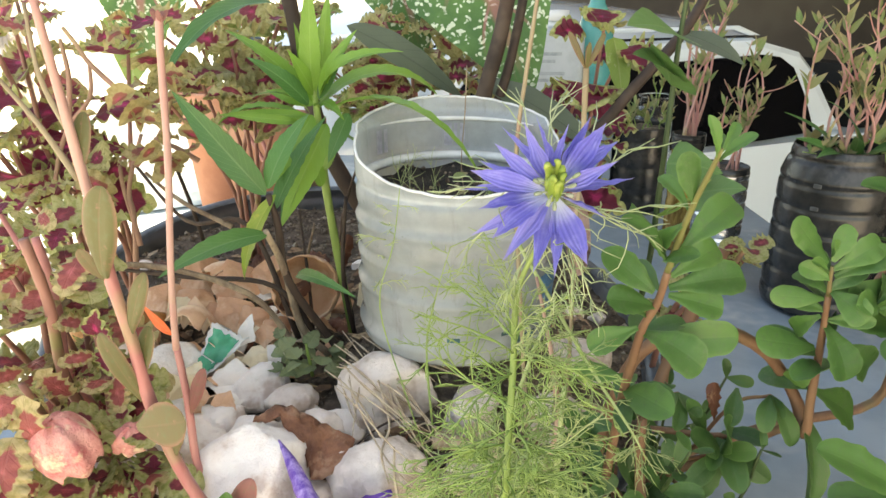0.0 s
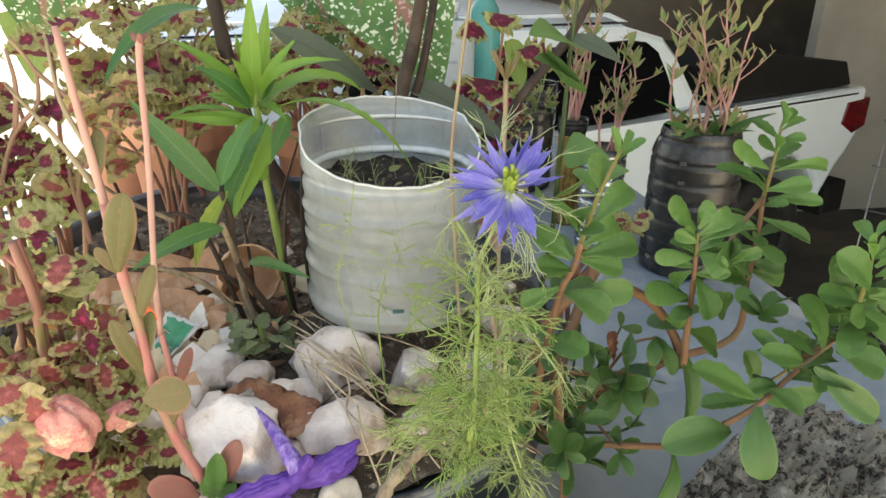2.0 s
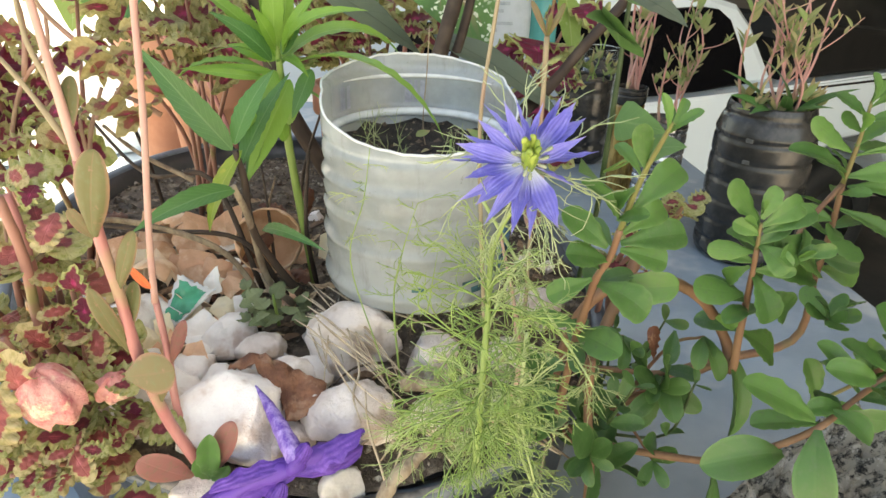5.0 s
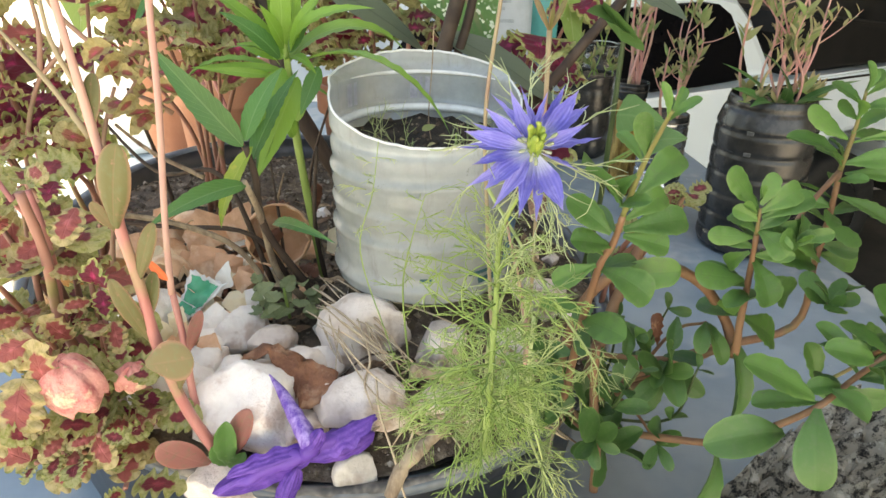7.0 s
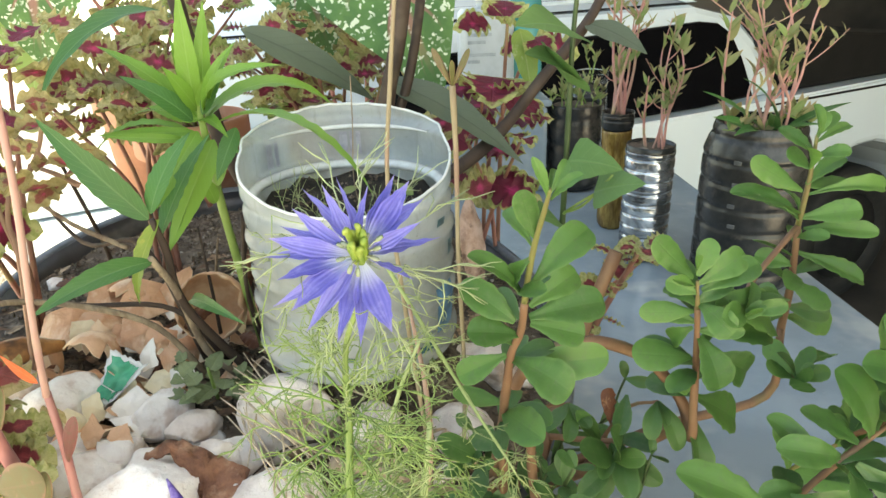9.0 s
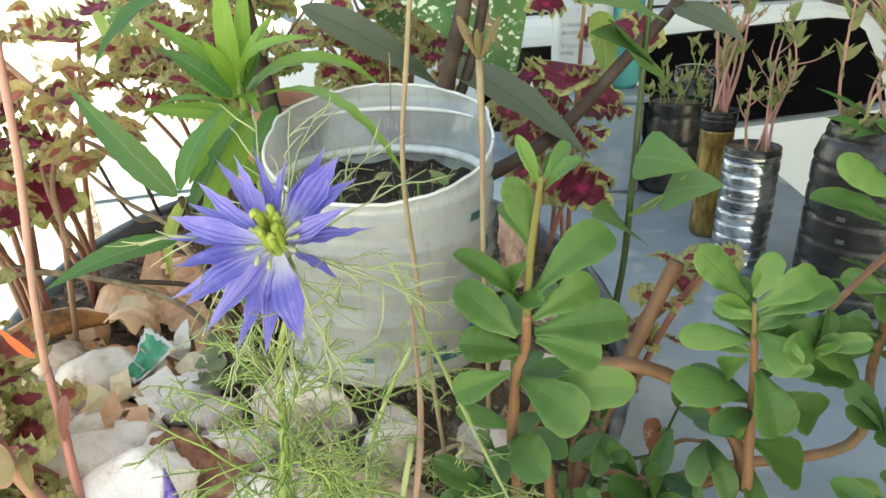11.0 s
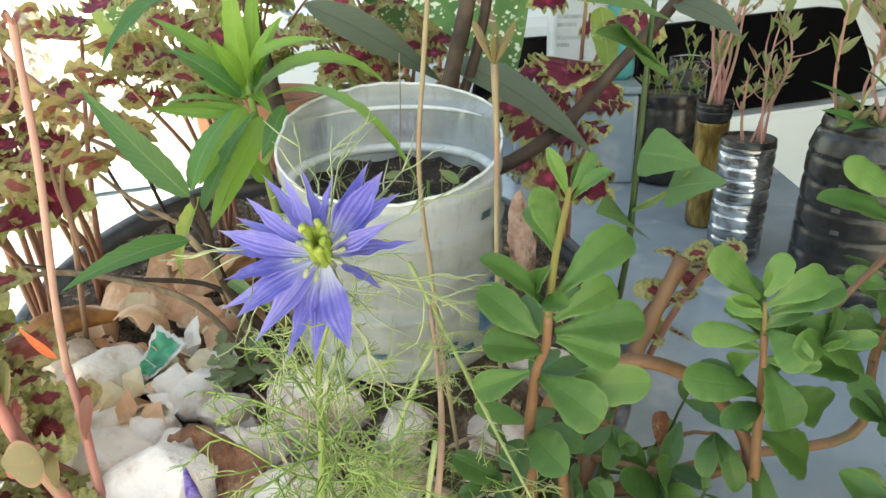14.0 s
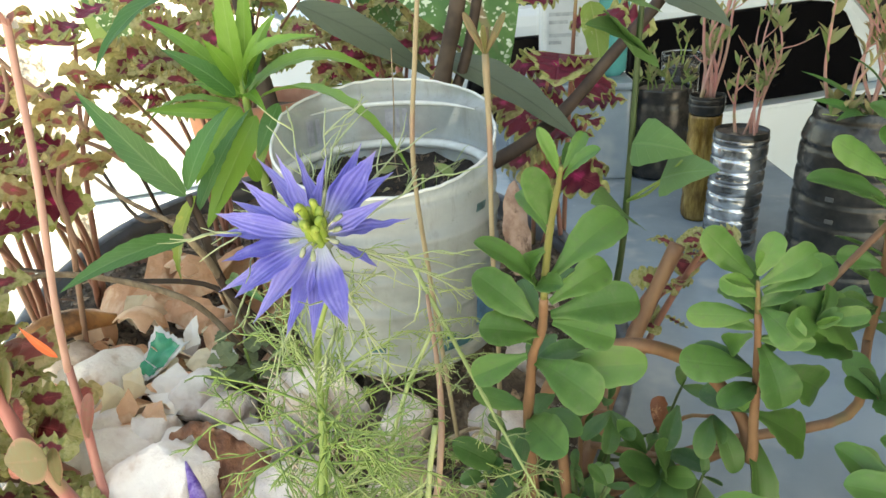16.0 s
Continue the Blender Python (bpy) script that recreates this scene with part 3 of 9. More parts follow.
def leaf_mesh(name, outline, mat, width=0.3, nu=12, nv=6, fold=0.15, droop=0.0, lobes=0, lobe_depth=0.0, ruffle=0.0, thick=0.0, curl=0.0, seed=0, twist=0.0, unit=False, rounded=False):
    """A leaf one unit long: base at the origin, tip at (0, 1, 0), upper side +z."""
    rng = random.Random(seed)
    ph = rng.uniform(0, 6)
    line, a, y, z = [], droop * 0.5, 0.0, 0.0
    us = [(i / nu) if not thick else 1 - (1 - i / nu) ** 1.7 for i in range(nu + 1)]
    for i in range(nu + 1):
        line.append((y, z, a))
        st = (us[i + 1] - us[i]) * nu if i < nu else 1
        y += math.cos(a) / nu * st
        z += math.sin(a) / nu * st
        a -= droop / nu * st
    ty, tz = line[-1][0], line[-1][1]
    s, rot = 1 / math.hypot(ty, tz), -math.atan2(tz, ty)
    V, UV, Fc = [], [], []

    def grid(off, flip):
        base = len(V)
        for i in range(nu + 1):
            u = us[i]
            y0, z0, _ = line[i]
            yy = (y0 * math.cos(rot) - z0 * math.sin(rot)) * s
            zz = (y0 * math.sin(rot) + z0 * math.cos(rot)) * s
            w = outline(u) * width * 0.5
            if lobes and rounded:
                w *= 1 - lobe_depth * (1 - abs(math.sin(u * lobes * math.pi + 0.25 * math.sin(ph + 5 * u)))) ** 1.6 * min(1.0, 5 * u)
            elif lobes:
                w *= 1 - lobe_depth * (0.5 + 0.5 * math.cos(u * lobes * 2 * math.pi + ph * 0.2)) * (0.3 + 0.7 * math.sin(math.pi * u))
            for j in range(nv + 1):
                v = j / nv * 2 - 1
                x = v * w
                h = fold * abs(v) ** 1.3 * w + curl * v * v * w
                h += ruffle * width * abs(v) ** 2 * math.sin(u * max(lobes, 4) * 2 * math.pi + (ph if v > 0 else ph + 1.7)) * math.sin(math.pi * u)
                h += off * thick * (1 - v ** 4) ** 0.5 * min(1, 6 * u + 0.35) * math.sqrt(max(0, 1 - u ** 6))
                tw = twist * u
                V.append((x * math.cos(tw) - h * math.sin(tw), yy, zz + h * math.cos(tw) + x * math.sin(tw)))
                UV.append((j / nv, u))
        for i in range(nu):
            for j in range(nv):
                q = (base + i * (nv + 1) + j, base + i * (nv + 1) + j + 1, base + (i + 1) * (nv + 1) + j + 1, base + (i + 1) * (nv + 1) + j)
                Fc.append(q if not flip else q[::-1])

    if thick:
        grid(0.5, False)
        grid(-0.5, True)
    else:
        grid(0, False)
    me = mesh_of(name, V, Fc, mat, True, UV)
    me["unit"] = width if unit else 1.0
    return me


def aim(base, tip, up=(0, -0.45, 0.9), wide=1.0, deep=1.0, roll=0.0):
    """The pose that lays a unit leaf from base to tip, its upper side turned to up."""
    b, t = Vector(base), Vector(tip)
    y = t - b
    ln = y.length
    y.normalize()
    u = Vector(up)
    z = u - y * u.dot(y)
    if z.length < 1e-3:
        z = y.orthogonal()
    z.normalize()
    x = y.cross(z)
    m = Matrix(((x.x, y.x, z.x, b.x), (x.y, y.y, z.y, b.y), (x.z, y.z, z.z, b.z), (0, 0, 0, 1)))
    return m @ Matrix.Rotation(radians(roll), 4, "Y") @ Matrix.Diagonal((ln * wide, ln, ln * deep, 1))


def lay(parent, me, base, tip, wide=1.0, up=(0, -0.45, 0.9), roll=0.0, name="leaf", label="", deep=1.0):
    return part(name, me, parent, label, aim(base, tip, up, wide / me["unit"], deep, roll))


def lathe(name, prof, mats, segs=40, centre=(0, 0), tilt=None, close=True, index=None, plan=None):
    """Turns a profile of (radius, height) round the upright axis."""
    V, Fc, idx = [], [], []
    for r, z in prof:
        for k in range(segs):
            a = 2 * math.pi * k / segs
            x, y = r * math.cos(a), r * math.sin(a)
            if plan:
                x, y = plan(x, y)
            V.append((centre[0] + x, centre[1] + y, z + (tilt(x, y, z) if tilt else 0)))
    n = len(prof)
    for i in range(n - 1):
        for k in range(segs):
            a, b = i * segs + k, i * segs + (k + 1) % segs
            Fc.append((a, b, b + segs, a + segs))
            idx.append(index[i] if index else 0)
    if close:
        Fc.append(tuple(reversed(range(segs))))
        Fc.append(tuple((n - 1) * segs + k for k in range(segs)))
        idx += [0, 0]
    return mesh_of(name, V, Fc, mats, True, None, idx)


def box(name, lo, hi, mat, bevel=0.004, segs=2, m=None):
    bm = bmesh.new()
    bmesh.ops.create_cube(bm, size=1.0)
    c = [(a + b) / 2 for a, b in zip(lo, hi)]
    s = [b - a for a, b in zip(lo, hi)]
    for v in bm.verts:
        v.co = Vector([v.co[i] * s[i] + c[i] for i in range(3)])
    if bevel:
        bmesh.ops.bevel(bm, geom=bm.edges[:], offset=bevel, segments=segs, affect="EDGES", profile=0.5)
    if m:
        bm.transform(m)
    return from_bm(name, bm, mat, False)

# ---- setting ----
_g = mesh_of("ground", [(x, y, 0.0) for x, y in ((-400, -400), (400, -400), (400, 400), (-400, 400))], [(0, 1, 2, 3)], M_CONCRETE, False)
solo("ground", _g, "sunlit pale concrete yard, very bright", "ground", kind="structure")
# Unseen roof, added to block the sun; its edge sets the shade line.
solo("roof", box("roof", (0.28, -1.5, 3.0), (6.0, 7.0, 3.08), M_ROOF, 0.01), "unseen flat grey roof sheet added to shade the plants", "roof", kind="structure")
solo("floor", box("floor", (0.62, -1.5, -0.05), (5.0, 5.2, 0.006), M_DARKFLOOR, 0.0), "carport floor sheet with shade put into its dark colour", "floor", kind="structure")
solo("wall_back", box("wall_back", (0.3, 5.2, 0.0), (6.0, 5.35, 3.0), M_DARKWALL, 0.0), "carport back wall with shade put into its dark colour", "wall", kind="structure")
# Added side wall, out of view, in the same dark colour.
solo("wall_side", box("wall_side", (5.0, -2.9, 0.0), (5.15, 5.2, 3.0), M_DARKWALL, 0.0), "unseen side wall added to close the dark carport", "wall", kind="structure")
solo("wall_panel", box("wall_panel", (3.02, 3.9, 0.0), (4.98, 4.0, 2.96), M_GREYPANEL, 0.005), "flat grey upright panel beside the parked vehicle", "panel", kind="structure")

TABLE_Z, TUB, TUB_R = 1.10, (-0.092, 0.58), 0.325
TUB_AXIS, TUB_NARROW = (math.cos(radians(112)), math.sin(radians(112))), 0.773


def oval(x, y):
    """From a round plan to the tub's oval one, both about the tub's middle."""
    u, v = x * TUB_AXIS[0] + y * TUB_AXIS[1], (-x * TUB_AXIS[1] + y * TUB_AXIS[0]) * TUB_NARROW
    return u * TUB_AXIS[0] - v * TUB_AXIS[1], u * TUB_AXIS[1] + v * TUB_AXIS[0]


def tub_d(x, y):
    """How far out a place lies in the tub, as on its long axis."""
    x, y = x - TUB[0], y - TUB[1]
    return math.hypot(x * TUB_AXIS[0] + y * TUB_AXIS[1], (-x * TUB_AXIS[1] + y * TUB_AXIS[0]) / TUB_NARROW)


table = thing("table", (0.1, 0.7, 0.0), "pale blue painted plant table, wet with droplets", "table")
part("tabletop", box("tabletop", (-0.46, 0.02, TABLE_Z - 0.03), (0.60, 1.72, TABLE_Z), M_TABLE, 0.006, 3), table)
for x in (-0.4, 0.54):
    for y in (0.08, 1.66):
        part("leg", box("leg", (x - 0.03, y - 0.03, 0.0), (x + 0.03, y + 0.03, TABLE_Z - 0.03), M_TABLE, 0.004), table)

# ---- the round black tub ----
tub = thing("planting_tub", (TUB[0], TUB[1], TABLE_Z), "oval black plastic tub full of soil, stones and plants", "planter")
_r = TUB_R


def tub_lean(x, y, z):
    return 0.042 * (y + 0.306) * (z - TABLE_Z) / 0.12


part("shell", lathe("shell", [(_r - 0.026, TABLE_Z), (_r - 0.022, TABLE_Z + 0.004), (_r - 0.009, 1.19), (_r - 0.003, 1.196), (_r - 0.003, 1.214), (_r - 0.012, 1.22), (_r - 0.02, 1.2), (_r - 0.05, 1.12)], M_TUB, 96, TUB, tub_lean, plan=oval), tub)
_rim = Tubes()
_rg = random.Random(4)
_pts = []
for k in range(121):
    x, y = oval(_r * math.cos(2 * math.pi * k / 120), _r * math.sin(2 * math.pi * k / 120))
    _pts.append(Vector((TUB[0] + x, TUB[1] + y, 1.219 + tub_lean(x, y, 1.219) + _rg.uniform(-0.0008, 0.0008))))
part("rim", lathe("rim", [(_r - 0.010, 1.2160), (_r - 0.0092, 1.2195), (_r - 0.001, 1.2222), (_r + 0.0032, 1.2212), (_r + 0.0046, 1.2180), (_r + 0.0036, 1.2140), (_r - 0.002, 1.2130), (_r - 0.010, 1.2160)], M_TUBLIP, 96, TUB, tub_lean, False, plan=oval), tub)
_rim = Tubes()
_rim.add([p + Vector((0, 0, 0.0006)) for p in _pts[60:] + _pts[1:60] if p.y < 0.4], (0.0016, 0.0036, 0.0036, 0.0016), 10, 0.08, _rg)
part("worn_edge", _rim.mesh("worn_edge", M_TUBRIM), tub, "pale scuffed edge of the rim")


def soil_z(x, y):
    d = tub_d(x, y) / TUB_R
    q = (x - 0.01) ** 2 + (y - 0.43) ** 2
    z = 1.226 + 0.03 * math.exp(-q / 0.012) + 0.032 * math.exp(-(q / 0.0042) ** 2)
    z += 0.006 * noise.noise((x * 28, y * 28, 3)) + 0.003 * noise.noise((x * 90, y * 90, 7))
    return z - 0.006 * max(0, d - 0.8) / 0.2


_V, _F = [(TUB[0], TUB[1], soil_z(*TUB))], []
for i in range(1, 41):
    for k in range(96):
        a, rr = 2 * math.pi * k / 96, (TUB_R - 0.0045) * i / 40
        x, y = oval(rr * math.cos(a), rr * math.sin(a))
        x, y = TUB[0] + x, TUB[1] + y
        _V.append((x, y, soil_z(x, y)))
for k in range(96):
    _F.append((0, 1 + k, 1 + (k + 1) % 96))
for i in range(39):
    for k in range(96):
        a, b = 1 + i * 96 + k, 1 + i * 96 + (k + 1) % 96
        _F.append((a, a + 96, b + 96, b))
part("soil", mesh_of("soil", _V, _F, M_SOIL), tub, "dark crumbly soil")


def crumbs(n, seed, spot, rad, lo, hi, zf):
    """Small clods strewn round a spot, in one mesh."""
    rng = random.Random(seed)
    V, F = [], []
    for _ in range(n):
        a, q = rng.uniform(0, 6.283), rad * math.sqrt(rng.random())
        x, y = spot[0] + q * math.cos(a), spot[1] + q * math.sin(a)
        if zf(x, y) is None:
            continue
        s = rng.uniform(lo, hi) * (0.6 + 0.8 * rng.random() ** 3)
        c = Vector((x, y, zf(x, y) + s * 0.3))
        b = len(V)
        for d in ((1, 0, 0), (-1, 0, 0), (0, 1, 0), (0, -1, 0), (0, 0, 1), (0, 0, -1)):
            V.append(c + Vector(d) * s * rng.uniform(0.5, 1.1) + Vector((rng.uniform(-1, 1), rng.uniform(-1, 1), 0)) * s * 0.3)
        F += [(b + i, b + j, b + k) for i, j, k in ((0, 2, 4), (2, 1, 4), (1, 3, 4), (3, 0, 4), (2, 0, 5), (1, 2, 5), (3, 1, 5), (0, 3, 5))]
    return V, F


def in_tub(x, y):
    return soil_z(x, y) if tub_d(x, y) < TUB_R - 0.008 else None


_v, _f = crumbs(7500, 5, TUB, TUB_R - 0.008, 0.0012, 0.004, in_tub)
_c = part("soil_crumb", mesh_of("soil_crumb", _v, _f, M_CRUMB, False), tub)
_c["kind"] = "stuff"

# ---- the milky pot ----
PC, PR = (0.009, 0.421), 0.0675
pot = thing("cut_plastic_pot", (PC[0], PC[1], 1.284), "milky ribbed plastic container with the top cut off, holding dark soil", "plant pot")


def cut(x, y):
    """The slanting height at which the top has been cut off."""
    return 1.4107 + 0.265 * y - 0.02 * x + 0.0010 * noise.noise((x * 105, y * 105, 4))


RINGS = ((1.2955, 0.0050, 0.0018), (1.3255, 0.0044, 0.0016), (1.3445, 0.0030, 0.0008), (1.3665, 0.0038, 0.0013))    # height, half width and depth of each pressed ring


def pot_wall(z):
    """The outer radius at a height: a straight wall with pressed-out rings over a tucked foot, a waist and a flared collar."""
    r = 0.0640 + 0.0002 * (z - 1.29) / 0.12
    for zc, w, d in RINGS:
        r += d * math.exp(-((z - zc) / w * 1.4) ** 2) - 0.0010 * math.exp(-((z - zc - 1.7 * w) / w) ** 2)
    r -= 0.0018 * math.exp(-((z - 1.3885) / 0.0030) ** 2)
    s = min(1.0, max(0.0, (z - 1.4135) / 0.005))
    r += 0.0046 * s * s * (3 - 2 * s) + 0.0009 * math.exp(-((z - 1.4205) / 0.002) ** 2)
    return r - 0.0055 * max(0.0, (1.289 - z) / 0.005) ** 2


_zs = [1.2842 + 0.0013 * i for i in range(114)]
_V, _F, _n = [], [], 96
for i in range(2 * len(_zs)):
    inner = i >= len(_zs)
    z0 = _zs[i] if not inner else _zs[2 * len(_zs) - 1 - i]
    for k in range(_n):
        a = 2 * math.pi * k / _n
        z = min(z0, cut(0.067 * math.cos(a), 0.067 * math.sin(a)))
        r = pot_wall(z) - (0.0010 + 0.0042 * math.exp(-((z - 1.3890) / 0.0020) ** 2) if inner else 0.0)
        r *= 1 + 0.010 * noise.noise((2.2 * math.cos(a), 2.2 * math.sin(a), z * 26)) + 0.003 * noise.noise((6 * math.cos(a), 6 * math.sin(a), z * 60))
        _V.append((PC[0] + r * math.cos(a), PC[1] + r * math.sin(a), z))
for i in range(2 * len(_zs) - 1):
    for k in range(_n):
        a, b = i * _n + k, i * _n + (k + 1) % _n
        _F.append((a, b, b + _n, a + _n))
_F.append(tuple(range(_n))[::-1])
_me = mesh_of("wall", _V, _F, M_POT)
part("wall", _me, pot)
part("ledge", lathe("ledge", [(0.0605, 1.3850), (0.0578, 1.3856), (0.0560, 1.3872), (0.0557, 1.3888), (0.0566, 1.3902), (0.0590, 1.3910), (0.0605, 1.3914), (0.0608, 1.3880), (0.0605, 1.3850)], M_POTLIP, 72, PC, close=False), pot, "moulded ring inside the wall, highlight put into its colour")
_t = Tubes()
_t.add([Vector((PC[0] + r * math.cos(a), PC[1] + r * math.sin(a), z)) for a, z, r in ((a, z, pot_wall(z) * (1 + 0.010 * noise.noise((2.2 * math.cos(a), 2.2 * math.sin(a), z * 26))) - 0.0005) for a, z in ((k * math.pi / 48, cut(0.067 * math.cos(k * math.pi / 48), 0.067 * math.sin(k * math.pi / 48))) for k in range(97)))], (0.0009, 0.0009), 6)
part("lip", _t.mesh("lip", M_POTLIP), pot, "pale cut edge")
# Added bead that draws the bright line along the crease.
_t = Tubes()
_t.add([Vector((PC[0] + 0.0622 * math.cos(radians(a)), PC[1] + 0.0622 * math.sin(radians(a)), 1.4140)) for a in range(34, 147, 3)], (0.0003, 0.0014, 0.0016, 0.0014, 0.0003), 8)
part("shoulder", _t.mesh("shoulder", M_POTLIP), pot, "pale crease below the flared collar")
part("soil_column", lathe("soil_column", [(0.0, 1.289), (0.056, 1.29), (0.0585, 1.3), (0.0592, 1.352), (0.0588, 1.358), (0.0, 1.36)], M_WETSOIL, 40, PC), pot, "dark soil showing faintly through the wall")


def pot_soil(x, y):
    return 1.3745 + 0.10 * (y - PC[1]) + 0.004 * noise.noise((x * 60, y * 60, 1)) if math.hypot(x - PC[0], y - PC[1]) < 0.061 else None


_V, _F = [(PC[0], PC[1], 1.3745)], []
for i in range(1, 13):
    for k in range(48):
        a, rr = 2 * math.pi * k / 48, 0.0612 * i / 12
        x, y = PC[0] + rr * math.cos(a), PC[1] + rr * math.sin(a)
        _V.append((x, y, 1.3745 + 0.10 * (y - PC[1]) + 0.006 * noise.noise((x * 60, y * 60, 1))))
for k in range(48):
    _F.append((0, 1 + k, 1 + (k + 1) % 48))
for i in range(11):
    for k in range(48):
        a, b = 1 + i * 48 + k, 1 + i * 48 + (k + 1) % 48
        _F.append((a, a + 48, b + 48, b))
part("soil", mesh_of("soil", _V, _F, M_WETSOIL), pot, "moist black soil")
_v, _f = crumbs(200, 8, PC, 0.06, 0.001, 0.003, pot_soil)
part("soil_crumb", mesh_of("soil_crumb", _v, _f, M_SOIL, False), pot)["kind"] = "stuff"


def pot_patch(name, a0, a1, z0, z1, mat, label, inside=False):
    """A strip of print that follows the wall of the pot."""
    V, F = [], []
    n, h = 8, 4
    for i in range(n + 1):
        for j in range(h + 1):
            a, z = radians(a0 + (a1 - a0) * i / n), z0 + (z1 - z0) * j / h
            r = pot_wall(z) - 0.0018 if inside else pot_wall(z) + 0.0009
            x, y = r * math.cos(a), r * math.sin(a)
            V.append((PC[0] + x, PC[1] + y, z))
    for i in range(n):
        for j in range(h):
            q = i * (h + 1) + j
            F.append((q, q + h + 1, q + h + 2, q + 1))
    part(name, mesh_of(name, V, F, mat), pot, label)


for a0, w in ((84, 3), (89, 2), (92.5, 5), (139, 3), (144, 5)):
    pot_patch("print_bar", a0, a0 + w, 1.3945, 1.4105, M_GREYFILM, "faded grey printed bars", True)
pot_patch("label_scrap", 322, 340, 1.305, 1.335, M_PRINT, "torn blue label scrap")
pot_patch("label_scrap", 294, 308, 1.3045, 1.3072, M_TEALPRINT, "worn teal print")
pot_patch("label_scrap", 264, 271, 1.3030, 1.3060, M_TEALPRINT, "worn teal print")
pot_patch("label_scrap", 300, 318, 1.2985, 1.3020, M_TEALPRINT, "worn teal print")
pot_patch("label_scrap", 325, 333, 1.3740, 1.3790, M_TEALPRINT, "worn teal print")
pot_patch("label_scrap", 336, 341, 1.352, 1.362, M_TEALPRINT, "worn teal print")

# ---- stones ----


def stone(c, rx, rz, mat, seed, label, ry=None, flat=0.0, yaw=0.0, facets=8, planes=()):
    rng = random.Random(seed)
    bm = bmesh.new()
    bmesh.ops.create_icosphere(bm, subdivisions=4, radius=1.0)
    off = Vector((rng.uniform(-9, 9), rng.uniform(-9, 9), rng.uniform(-9, 9)))
    cuts = []
    for _ in range(facets):
        d = Vector((rng.gauss(0, 1), rng.gauss(0, 1), rng.gauss(0, 0.8))).normalized()
        cuts.append((d, rng.uniform(0.5, 0.84)))
    cuts += [(Vector(d).normalized(), h) for d, h in planes]
    for v in bm.verts:
        p = v.co.copy()
        for d, h in cuts:
            k = p.dot(d)
            if k > h:
                p -= d * (k - h) * 0.98
        p *= 1 + 0.12 * noise.noise(p * 1.3 + off) + 0.07 * noise.noise(p * 3.4 + off) - 0.05 * abs(noise.noise(p * 5.5 + off)) + 0.03 * noise.noise(p * 11 + off) + 0.014 * noise.noise(p * 24 + off)
        v.co = Vector((p.x * rx * 1.2, p.y * (ry or rx * 0.85) * 1.2, p.z * rz * 1.2))
    me = from_bm("stone", bm, mat)
    return solo("stone", me, label, "stone", Matrix.Translation(c) @ Matrix.Rotation(radians(yaw), 4, "Z") @ Matrix.Rotation(radians(flat), 4, "X"), "stones in the tub")


stone((-0.105, 0.306, 1.245), 0.034, 0.033, M_STONE, 11, "large white quartz-like stone lying in the tub", 0.03, 0, 0, 2, (((-0.12, -0.55, 0.8), 0.62), ((0.1, -0.95, -0.1), 0.72), ((-0.95, -0.25, 0.1), 0.74), ((0.85, -0.35, 0.3), 0.7), ((0.4, 0.3, 0.85), 0.74), ((-0.5, 0.4, 0.75), 0.72)))
stone((-0.035, 0.311, 1.243), 0.025, 0.021, M_STONE2, 12, "rounded tan stone stained brown", 0.022, 0, 10)
stone((-0.033, 0.367, 1.258), 0.029, 0.026, M_STONE2, 13, "pinkish tan boulder at the pot's foot", 0.021, 0, -8, 4)
stone((-0.071, 0.348, 1.246), 0.023, 0.014, M_STONE, 14, "flat whitish stone among others", 0.016, 5, -12)
stone((-0.126, 0.402, 1.244), 0.018, 0.015, M_STONE, 15, "small tan stone on the soil", None, 0, 30)
stone((-0.143, 0.368, 1.24), 0.015, 0.014, M_STONE, 16, "small white stone on the soil", None, 0, 60)
stone((-0.039, 0.273, 1.225), 0.012, 0.011, M_STONE3, 17, "small grey speckled pebble at the rim", None, 0, 0)
stone((0.015, 0.352, 1.256), 0.019, 0.016, M_STONE2, 18, "tan stone half hidden by feathery leaves", None, 0, 0)
stone((-0.122, 0.348, 1.24), 0.016, 0.014, M_STONE, 19, "small white stone on the soil", None, 0, 0)
stone((-0.196, 0.42, 1.242), 0.028, 0.02, M_STONE, 20, "flat white stone beside eggshells", None, 0, -25)
stone((-0.156, 0.338, 1.24), 0.026, 0.019, M_STONE, 22, "white stone in the black tub", None, 0, 15)
stone((-0.238, 0.436, 1.24), 0.022, 0.018, M_STONE2, 21, "greyish stone in dark soil", None, 0, 40)
stone((-0.2, 0.375, 1.236), 0.02, 0.015, M_STONE, 23, "small grey stone on the soil", None, 0, 0)
stone((0.02, 0.318, 1.24), 0.02, 0.014, M_STONE2, 24, "tan stone under dry stems", None, 0, 0)
stone((-0.075, 0.3, 1.232), 0.016, 0.014, M_STONE2, 25, "tan stone wedged between others", None, 0, 0)
stone((0.07, 0.36, 1.24), 0.022, 0.018, M_STONE2, 26, "tan stone beside the pot", None, 0, 0)
stone((0.095, 0.43, 1.25), 0.022, 0.02, M_STONE2, 27, "pale stone beside the pot", None, 0, 0)
stone((-0.17, 0.46, 1.234), 0.018, 0.012, M_STONE3, 28, "grey stone under eggshells", None, 0, 0)
stone((-0.06, 0.4, 1.245), 0.014, 0.011, M_STONE3, 29, "small grey stone on the soil", None, 0, 0)
stone((-0.115, 0.278, 1.215), 0.02, 0.012, M_STONE2, 30, "tan stone at the rim", None, 0, 0)
stone((-0.175, 0.37, 1.236), 0.017, 0.013, M_STONE, 41, "white stone under cream peel", None, 0, 70)
